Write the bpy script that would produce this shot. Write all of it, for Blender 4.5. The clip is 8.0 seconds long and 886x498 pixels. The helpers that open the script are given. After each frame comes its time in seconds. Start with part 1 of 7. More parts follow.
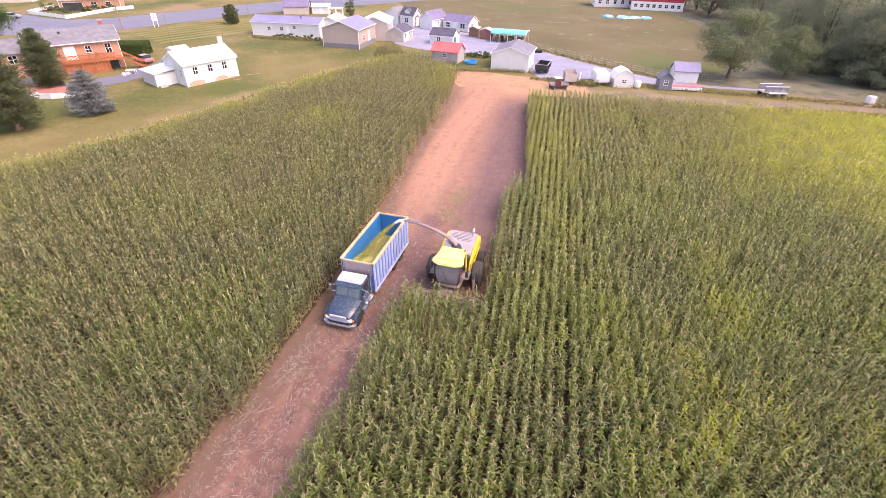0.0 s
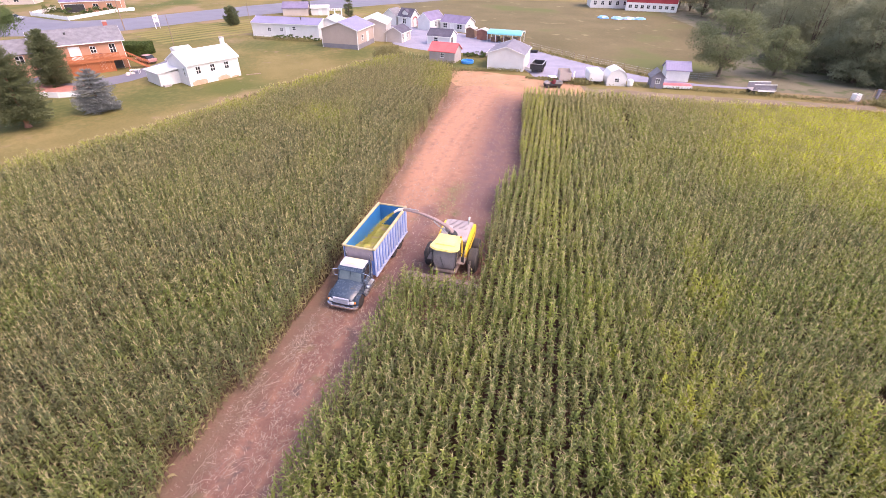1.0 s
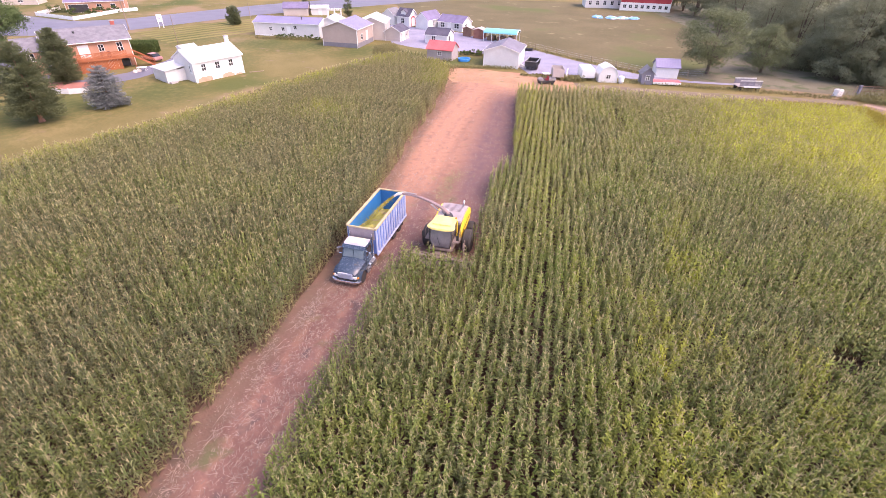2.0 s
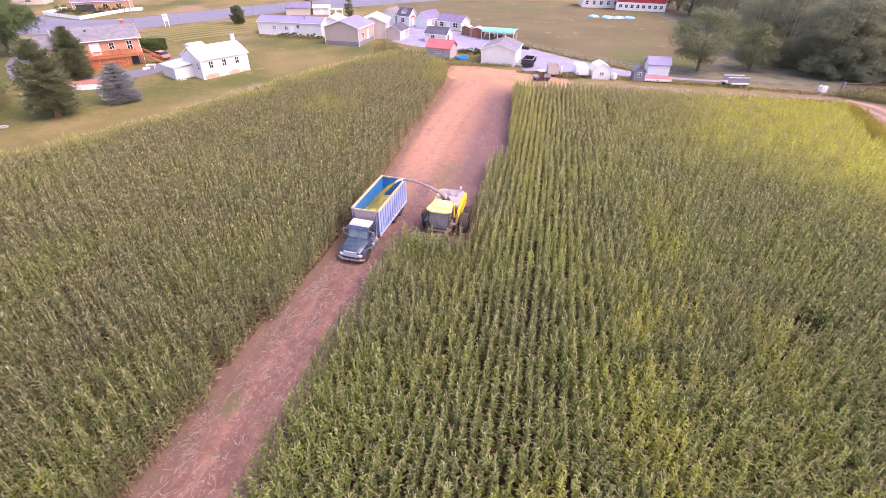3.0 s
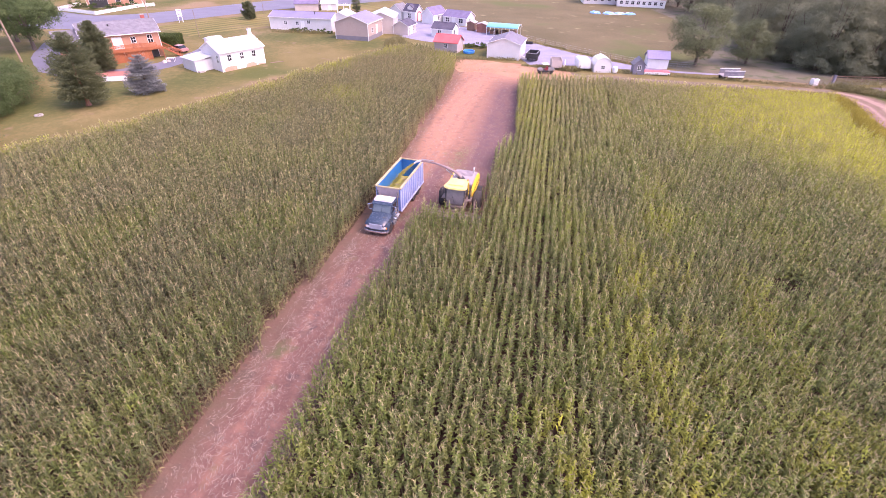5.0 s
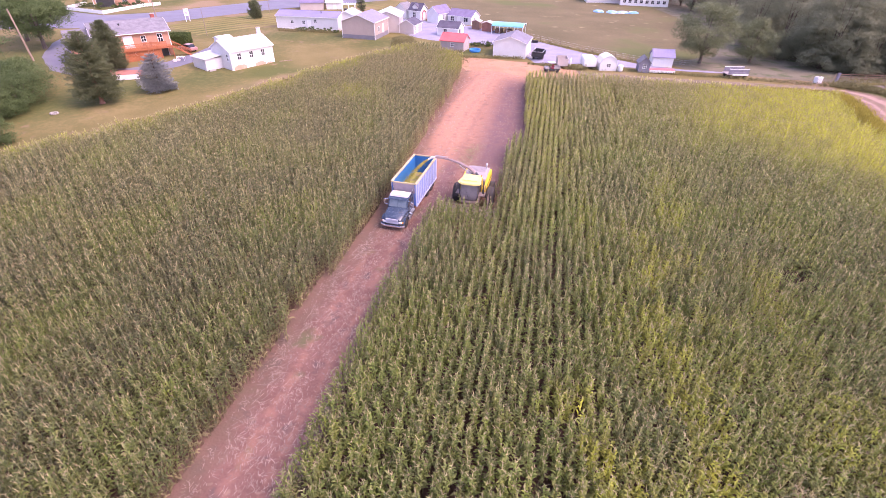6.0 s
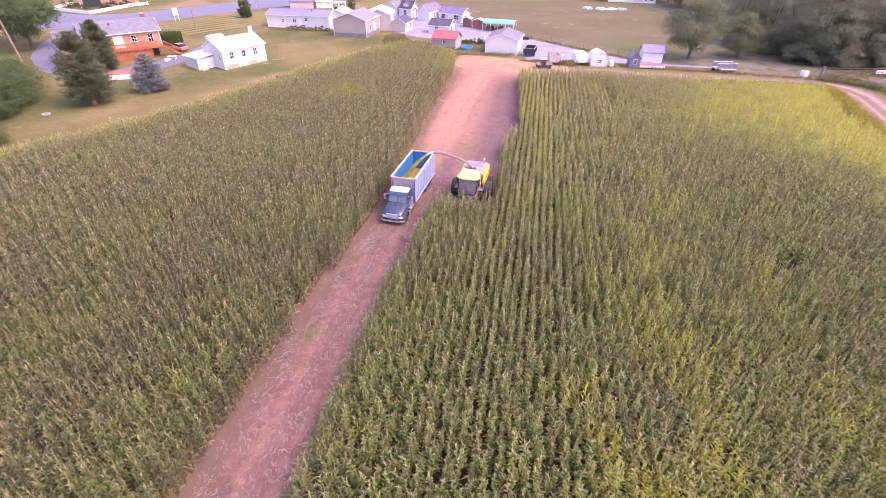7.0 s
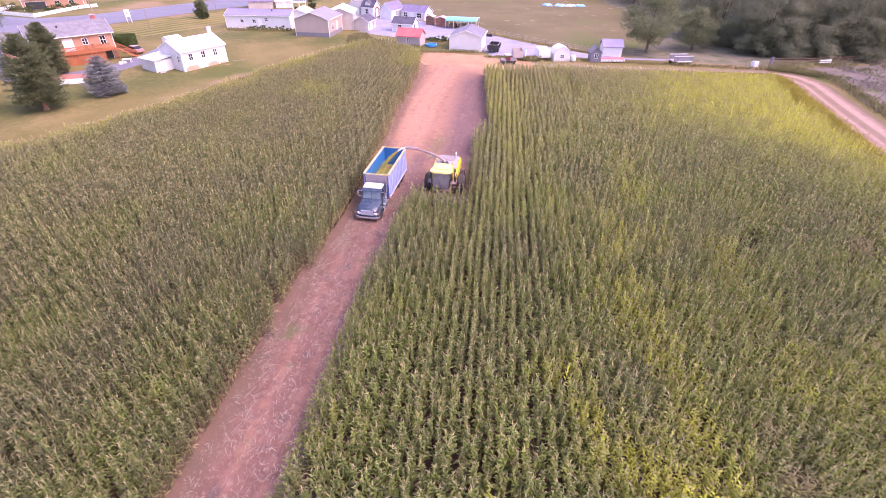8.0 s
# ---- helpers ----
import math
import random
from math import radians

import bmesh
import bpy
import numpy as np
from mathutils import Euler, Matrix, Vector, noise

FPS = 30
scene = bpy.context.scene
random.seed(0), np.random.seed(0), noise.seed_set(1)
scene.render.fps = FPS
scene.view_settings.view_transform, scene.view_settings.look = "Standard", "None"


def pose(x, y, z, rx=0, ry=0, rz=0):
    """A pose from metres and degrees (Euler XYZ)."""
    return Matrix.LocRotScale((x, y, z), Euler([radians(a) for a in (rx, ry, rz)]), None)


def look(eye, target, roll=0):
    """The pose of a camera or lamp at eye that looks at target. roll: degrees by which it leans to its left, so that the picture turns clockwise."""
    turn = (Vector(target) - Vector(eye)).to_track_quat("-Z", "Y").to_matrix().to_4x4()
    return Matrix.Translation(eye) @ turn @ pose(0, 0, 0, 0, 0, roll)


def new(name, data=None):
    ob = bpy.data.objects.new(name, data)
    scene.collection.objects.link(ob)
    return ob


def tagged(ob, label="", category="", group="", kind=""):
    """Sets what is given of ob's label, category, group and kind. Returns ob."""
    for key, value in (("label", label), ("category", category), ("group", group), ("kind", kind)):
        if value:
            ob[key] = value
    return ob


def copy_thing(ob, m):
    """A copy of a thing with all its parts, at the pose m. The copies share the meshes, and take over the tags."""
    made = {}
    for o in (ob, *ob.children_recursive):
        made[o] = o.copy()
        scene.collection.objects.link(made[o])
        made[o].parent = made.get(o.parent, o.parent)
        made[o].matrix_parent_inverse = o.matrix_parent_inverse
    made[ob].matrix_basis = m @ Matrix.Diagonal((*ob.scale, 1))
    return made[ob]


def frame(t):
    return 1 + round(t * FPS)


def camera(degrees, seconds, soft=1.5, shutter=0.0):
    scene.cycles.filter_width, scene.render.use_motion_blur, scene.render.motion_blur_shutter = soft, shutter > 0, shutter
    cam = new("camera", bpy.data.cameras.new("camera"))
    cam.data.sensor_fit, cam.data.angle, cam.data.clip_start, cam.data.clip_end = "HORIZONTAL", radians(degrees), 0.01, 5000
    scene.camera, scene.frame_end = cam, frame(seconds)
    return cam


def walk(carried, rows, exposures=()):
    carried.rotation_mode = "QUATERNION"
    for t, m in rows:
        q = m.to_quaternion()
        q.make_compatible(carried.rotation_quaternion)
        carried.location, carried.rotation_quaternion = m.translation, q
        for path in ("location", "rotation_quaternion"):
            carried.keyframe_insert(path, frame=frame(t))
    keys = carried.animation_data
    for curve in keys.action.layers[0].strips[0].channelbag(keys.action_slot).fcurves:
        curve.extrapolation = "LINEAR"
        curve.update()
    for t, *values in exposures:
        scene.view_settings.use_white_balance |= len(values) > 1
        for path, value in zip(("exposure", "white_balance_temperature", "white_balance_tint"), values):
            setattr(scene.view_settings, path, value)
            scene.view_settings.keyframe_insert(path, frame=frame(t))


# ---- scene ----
cam = camera(86.1, 8.0, soft=0.8)
METRES, EYE, TILT, LEAN, TURN = 18.1, 23.6, 0.0, 0.0, 0.0
ROWS = [
    (0.0, 0.0, 0.0, 0.0, 0.36, -34.02, -0.53),
    (0.5, 0.001, -0.0545, 0.0045, 0.2, -33.93, -0.55),
    (1.0, 0.0068, -0.125, 0.0072, 0.1, -33.85, -0.48),
    (1.5, 0.0113, -0.2121, 0.0098, -0.04, -33.78, -0.46),
    (3.0, 0.0252, -0.5059, 0.0338, -0.14, -33.77, -0.47),
    (3.5, 0.0163, -0.5895, 0.0414, -0.13, -33.87, -0.52),
    (4.0, -0.0016, -0.6654, 0.0468, -0.11, -33.95, -0.54),
    (4.5, -0.0263, -0.7229, 0.0511, -0.1, -34.04, -0.54),
    (6.0, -0.1406, -0.8296, 0.0634, -0.09, -34.2, -0.48),
    (6.5, -0.1679, -0.8514, 0.0652, -0.1, -34.29, -0.38),
    (7.0, -0.1887, -0.8692, 0.0601, -1.45, -34.36, -0.3),
    (7.5, -0.2074, -0.8839, 0.0517, -4.5, -34.39, -0.3),
    (8.0, -0.2205, -0.8971, 0.042, -5.75, -34.38, -0.24),
]
# stops, kelvin and tint of the clip's own drifting picture
EXPOSURES = [(0.0, 1.83, 7100, 28), (4.0, 1.87, 6700, 43), (8.0, 1.93, 6550, 52)]
walk(cam, [(t, pose(0, 0, EYE, TILT, LEAN, TURN) @ pose(METRES * x, METRES * y, METRES * z, 90 + pitch, roll, yaw)) for t, x, y, z, yaw, pitch, roll in ROWS],
     exposures=EXPOSURES)

# ---- light ----
SUN_ELEV, SUN_FROM = 53.0, 112.0          # degrees above the horizon; degrees clockwise from straight ahead (+y)
world = bpy.data.worlds.new("dusk_sky")
scene.world = world
world.use_nodes = True
wn = world.node_tree
sky = wn.nodes.new("ShaderNodeTexSky")
sky.sky_type, sky.sun_disc = "NISHITA", False
sky.sun_elevation, sky.sun_rotation = radians(SUN_ELEV), radians(SUN_FROM)
sky.dust_density = 2.5
wn.links.new(sky.outputs[0], wn.nodes["Background"].inputs[0])
wn.nodes["Background"].inputs[1].default_value = 0.14
sun_data = bpy.data.lights.new("sun", "SUN")
sun_data.energy, sun_data.angle, sun_data.color = 0.7, radians(35), (1.0, 0.80, 0.66)
sun_ob = new("sun", sun_data)
_a, _e = radians(SUN_FROM), radians(SUN_ELEV)
sun_ob.matrix_world = look((math.sin(_a) * math.cos(_e) * 200, math.cos(_a) * math.cos(_e) * 200, math.sin(_e) * 200), (0, 0, 0))


# ---- materials ----
def mat(name, a, b, scale=1.0, rough=0.8, metal=0.0, bump=0.0, fine=8.0, detail=6.0, spots=None, island=0.0, ribs=None, ribdepth=0.4, spec=None, rand=0.0, thin=0.0, wear_shade=()):
    """Two colours mixed by coarse and fine noise in world space. spots: (colour, scale, threshold) of stains.
    island: brightness change per loose piece; rand: per object; thin: share of light let through; wear: colours laid on by the mesh's own wear attribute. ribs: (axis, spacing) of ridges in the object's space."""
    m = bpy.data.materials.new(name)
    m.use_nodes = True
    t = m.node_tree
    n, ln = t.nodes, t.links
    bsdf = n["Principled BSDF"]
    geo, tc = n.new("ShaderNodeNewGeometry"), n.new("ShaderNodeTexCoord")
    def tex(sc, det=detail, src=geo.outputs["Position"]):
        x = n.new("ShaderNodeTexNoise")
        x.inputs["Scale"].default_value, x.inputs["Detail"].default_value = sc, det
        ln.new(src, x.inputs["Vector"])
        return x.outputs["Fac"]
    def math_(op, p, q):
        x = n.new("ShaderNodeMath")
        x.operation = op
        for i, v in enumerate((p, q)):
            if isinstance(v, (int, float)):
                x.inputs[i].default_value = v
            else:
                ln.new(v, x.inputs[i])
        return x.outputs[0]
    def mix(f, p, q, kind="MIX"):
        x = n.new("ShaderNodeMix")
        x.data_type, x.blend_type = "RGBA", kind
        for i, v in ((0, f), (6, p), (7, q)):
            if isinstance(v, (int, float)):
                x.inputs[i].default_value = v
            elif isinstance(v, tuple):
                x.inputs[i].default_value = (*v[:3], 1)
            else:
                ln.new(v, x.inputs[i])
        return x.outputs[2]
    def ramp(v, lo, hi):
        x = n.new("ShaderNodeMapRange")
        ln.new(v, x.inputs[0])
        x.inputs[1].default_value, x.inputs[2].default_value = lo, hi
        return x.outputs[0]
    coarse, grain = tex(scale), tex(scale * fine)
    f = ramp(math_("ADD", math_("MULTIPLY", coarse, 0.65), math_("MULTIPLY", grain, 0.35)), 0.33, 0.67)
    col = mix(f, a, b)
    for colour, sc, th in (spots or ()):
        col = mix(ramp(tex(sc, 3.0), th, th + 0.09), col, colour)
    if wear_shade:
        at, sp = n.new("ShaderNodeAttribute"), n.new("ShaderNodeSeparateColor")
        at.attribute_name = "wear_shade"
        ln.new(at.outputs["Color"], sp.inputs[0])
        for i, colour in enumerate(wear_shade):
            rag = math_("ADD", sp.outputs[i], math_("MULTIPLY", math_("SUBTRACT", tex(1.1, 5.0), 0.5), 1.1))
            col = mix(math_("MULTIPLY", ramp(rag, 0.12, 0.85), 0.9), col, colour)
    if island:
        v = math_("ADD", math_("MULTIPLY", geo.outputs["Random Per Island"], island), 1 - island / 2)
        col = mix(1.0, col, v, "MULTIPLY")
    if rand:
        oi = n.new("ShaderNodeObjectInfo")
        v = math_("ADD", math_("MULTIPLY", oi.outputs["Random"], rand), 1 - rand / 2)
        col = mix(1.0, col, v, "MULTIPLY")
    ln.new(col, bsdf.inputs["Base Color"])
    bsdf.inputs["Metallic"].default_value = metal
    rr = n.new("ShaderNodeMapRange")
    ln.new(grain, rr.inputs[0])
    rr.inputs[3].default_value, rr.inputs[4].default_value = max(0.02, rough - 0.1), min(1.0, rough + 0.1)
    ln.new(rr.outputs[0], bsdf.inputs["Roughness"])
    if spec is not None:
        bsdf.inputs["Specular IOR Level"].default_value = spec
    height = grain
    if ribs:
        sep = n.new("ShaderNodeSeparateXYZ")
        ln.new(tc.outputs["Object"], sep.inputs[0])
        saw = math_("PINGPONG", sep.outputs[ribs[0]], ribs[1] / 2)
        height = math_("ADD", math_("MULTIPLY", ramp(saw, 0.0, ribs[1] * 0.18), ribdepth), math_("MULTIPLY", grain, 0.15))
        bump = max(bump, 0.5)
    if bump:
        bp = n.new("ShaderNodeBump")
        bp.inputs["Strength"].default_value, bp.inputs["Distance"].default_value = bump, 0.05
        ln.new(height, bp.inputs["Height"])
        ln.new(bp.outputs[0], bsdf.inputs["Normal"])
    if thin:
        tr, mx = n.new("ShaderNodeBsdfTranslucent"), n.new("ShaderNodeMixShader")
        mx.inputs[0].default_value = thin
        ln.new(col, tr.inputs["Color"])
        ln.new(bsdf.outputs[0], mx.inputs[1])
        ln.new(tr.outputs[0], mx.inputs[2])
        ln.new(mx.outputs[0], n["Material Output"].inputs["Surface"])
    return m


M = {}
M["lawn"] = mat("lawn", (0.132, 0.118, 0.04), (0.235, 0.185, 0.078), 0.12, 0.95, fine=30, bump=0.6, spots=[((0.26, 0.185, 0.105), 0.05, 0.55), ((0.10, 0.112, 0.034), 0.045, 0.56), ((0.23, 0.165, 0.10), 0.3, 0.64)], spec=0.1, wear_shade=((0.078, 0.098, 0.03), (0.27, 0.20, 0.10)))
M["meadow"] = mat("meadow", (0.115, 0.101, 0.05), (0.185, 0.15, 0.08), 0.06, 0.95, fine=25, bump=0.6, spots=[((0.25, 0.215, 0.115), 0.2, 0.64), ((0.12, 0.13, 0.05), 0.03, 0.56)], spec=0.1)
M["soil"] = mat("soil", (0.072, 0.046, 0.032), (0.125, 0.08, 0.056), 0.5, 0.95, fine=14, bump=0.9, spec=0.1)
# third laid-on colour: violet shadow beside the east corn, and darker cut ground
M["stubble"] = mat("stubble_ground", (0.142, 0.076, 0.06), (0.24, 0.134, 0.105), 0.5, 0.95, fine=12, bump=1.0, spots=[((0.12, 0.082, 0.072), 0.6, 0.58), ((0.115, 0.12, 0.055), 0.35, 0.60), ((0.26, 0.175, 0.13), 2.3, 0.62)], spec=0.1, wear_shade=((0.44, 0.235, 0.152), (0.145, 0.105, 0.072), (0.15, 0.096, 0.098)))
M["mown"] = mat("fresh_mown_grass", (0.17, 0.16, 0.05), (0.26, 0.22, 0.08), 0.15, 0.95, fine=30, bump=0.6, spec=0.1)
M["rough"] = mat("rough_weedy_ground", (0.13, 0.11, 0.095), (0.20, 0.165, 0.145), 0.2, 0.95, fine=20, bump=0.8, spots=[((0.12, 0.13, 0.06), 0.3, 0.58)], spec=0.1)
M["worn_edge"] = mat("worn_field_edge", (0.17, 0.132, 0.088), (0.26, 0.20, 0.14), 0.3, 0.95, fine=14, bump=0.7, spots=[((0.17, 0.16, 0.06), 0.35, 0.55)], spec=0.1)
M["wood_floor"] = mat("shaded_weedy_floor", (0.135, 0.125, 0.085), (0.20, 0.18, 0.125), 0.25, 0.95, fine=18, bump=0.8, spots=[((0.105, 0.12, 0.06), 0.3, 0.55)], spec=0.1)
M["hut_grey"] = mat("violet_grey_board", (0.17, 0.16, 0.20), (0.24, 0.225, 0.27), 0.8, 0.8, fine=9, ribs=(0, 0.2), ribdepth=0.4)
M["headland"] = mat("worn_headland", (0.34, 0.20, 0.118), (0.46, 0.275, 0.165), 0.3, 0.95, fine=14, bump=0.7, spots=[((0.24, 0.19, 0.10), 0.4, 0.6)], spec=0.1)
M["dirt"] = mat("dirt_lane", (0.19, 0.12, 0.092), (0.28, 0.19, 0.148), 0.45, 0.95, fine=14, bump=0.7, spec=0.1, wear_shade=((0.37, 0.26, 0.205), (0.15, 0.125, 0.07)))
M["asphalt"] = mat("asphalt", (0.135, 0.132, 0.165), (0.18, 0.175, 0.21), 0.25, 0.75, fine=30, bump=0.3)
M["gravel"] = mat("gravel", (0.225, 0.215, 0.275), (0.31, 0.295, 0.365), 0.4, 0.9, fine=25, bump=0.8)
M["white"] = mat("white_siding", (0.62, 0.60, 0.585), (0.72, 0.70, 0.68), 0.6, 0.5, ribs=(2, 0.18), ribdepth=0.25)
M["white_paint"] = mat("white_paint", (0.74, 0.73, 0.71), (0.84, 0.83, 0.81), 1.5, 0.45, bump=0.05)
M["white_roof"] = mat("white_metal_roof", (0.58, 0.57, 0.57), (0.68, 0.67, 0.66), 0.5, 0.4, ribs=(0, 0.45), ribdepth=0.4)
M["tan"] = mat("tan_siding", (0.37, 0.29, 0.25), (0.44, 0.35, 0.30), 0.5, 0.6, ribs=(0, 0.3), ribdepth=0.4)
M["beige"] = mat("beige_siding", (0.48, 0.40, 0.36), (0.55, 0.47, 0.42), 0.5, 0.6, ribs=(2, 0.16), ribdepth=0.3)
M["grey_band"] = mat("grey_wainscot", (0.17, 0.16, 0.18), (0.22, 0.205, 0.225), 0.6, 0.6, ribs=(0, 0.3), ribdepth=0.4)
M["roof_grey"] = mat("grey_shingle_roof", (0.13, 0.125, 0.14), (0.24, 0.23, 0.245), 1.3, 0.9, fine=6, bump=0.4, ribs=(1, 0.16), ribdepth=0.25)
M["roof_metal"] = mat("pale_metal_roof", (0.20, 0.18, 0.29), (0.26, 0.235, 0.35), 0.4, 0.45, ribs=(0, 0.3), ribdepth=0.35)
M["roof_slate"] = mat("slate_shingle_roof", (0.15, 0.142, 0.175), (0.22, 0.21, 0.245), 1.0, 0.9, fine=8, bump=0.4, ribs=(1, 0.16), ribdepth=0.25)
M["roof_violet"] = mat("violet_grey_roof", (0.145, 0.12, 0.20), (0.21, 0.18, 0.28), 0.8, 0.85, fine=8, bump=0.4, ribs=(1, 0.16), ribdepth=0.25)
M["roof_dark"] = mat("charcoal_shingle_roof", (0.065, 0.06, 0.085), (0.11, 0.10, 0.135), 0.8, 0.9, fine=10, bump=0.4, ribs=(1, 0.16), ribdepth=0.25)
M["roof_red"] = mat("red_metal_roof", (0.56, 0.10, 0.10), (0.64, 0.15, 0.14), 0.6, 0.45, ribs=(0, 0.3), ribdepth=0.35)
M["teal"] = mat("teal_metal", (0.12, 0.42, 0.46), (0.18, 0.50, 0.53), 0.6, 0.4, ribs=(0, 0.3), ribdepth=0.35)
M["brick"] = mat("orange_brick", (0.43, 0.215, 0.135), (0.52, 0.28, 0.18), 0.6, 0.85, fine=12, bump=0.3, ribs=(2, 0.075), ribdepth=0.3)
M["pink_paint"] = mat("faded_red_paint", (0.42, 0.20, 0.18), (0.52, 0.28, 0.25), 0.8, 0.4)
M["chimney_brick"] = mat("red_chimney_brick", (0.36, 0.09, 0.07), (0.44, 0.13, 0.10), 0.8, 0.85, fine=10, ribs=(2, 0.075), ribdepth=0.3)
M["patio"] = mat("red_brick_paving", (0.33, 0.13, 0.095), (0.42, 0.185, 0.135), 0.6, 0.85, fine=10, bump=0.3)
M["deck"] = mat("orange_stained_wood", (0.34, 0.105, 0.04), (0.44, 0.15, 0.06), 1.0, 0.7, fine=10, bump=0.2)
M["grey_wood"] = mat("weathered_board", (0.33, 0.29, 0.28), (0.44, 0.38, 0.36), 0.8, 0.85, fine=9, ribs=(0, 0.25), ribdepth=0.4)
M["brown_wood"] = mat("brown_board", (0.16, 0.09, 0.06), (0.24, 0.14, 0.09), 0.8, 0.8, fine=9, ribs=(0, 0.2), ribdepth=0.4)
M["pole_wood"] = mat("pole_wood", (0.24, 0.17, 0.12), (0.34, 0.25, 0.18), 1.0, 0.9, fine=8, bump=0.3)
M["rust_wood"] = mat("rust_brown_board", (0.22, 0.09, 0.06), (0.32, 0.14, 0.10), 0.8, 0.8, fine=9, ribs=(0, 0.2), ribdepth=0.4)
M["red_paint"] = mat("barn_red", (0.36, 0.03, 0.04), (0.46, 0.06, 0.07), 0.5, 0.6, ribs=(0, 0.3), ribdepth=0.4)
M["glass"] = mat("dark_window_glass", (0.02, 0.022, 0.026), (0.035, 0.04, 0.045), 0.5, 0.12)
M["door_white"] = mat("white_door", (0.76, 0.75, 0.74), (0.84, 0.83, 0.82), 1.0, 0.4)
M["concrete"] = mat("concrete", (0.36, 0.33, 0.31), (0.46, 0.42, 0.40), 0.7, 0.9, fine=12, bump=0.3)
M["stone"] = mat("tan_field_stone", (0.42, 0.27, 0.18), (0.55, 0.38, 0.27), 1.4, 0.9, fine=6, bump=0.7)
M["blue_plastic"] = mat("blue_plastic", (0.03, 0.24, 0.62), (0.05, 0.32, 0.72), 0.8, 0.4)
M["tarp"] = mat("blue_tarp", (0.10, 0.34, 0.62), (0.24, 0.48, 0.72), 0.5, 0.5, bump=0.3, spots=[((0.62, 0.60, 0.68), 0.45, 0.52)])
M["rubber"] = mat("tyre_rubber", (0.028, 0.025, 0.024), (0.065, 0.056, 0.05), 2.0, 0.85, fine=8, bump=0.3)
M["steel"] = mat("dull_steel", (0.42, 0.41, 0.41), (0.55, 0.54, 0.54), 1.0, 0.4, 0.8)
M["dark_metal"] = mat("dark_metal", (0.035, 0.034, 0.036), (0.07, 0.066, 0.065), 1.2, 0.55, 0.3, bump=0.1)
M["chrome"] = mat("chrome", (0.68, 0.69, 0.72), (0.80, 0.81, 0.84), 1.0, 0.22, 0.9)


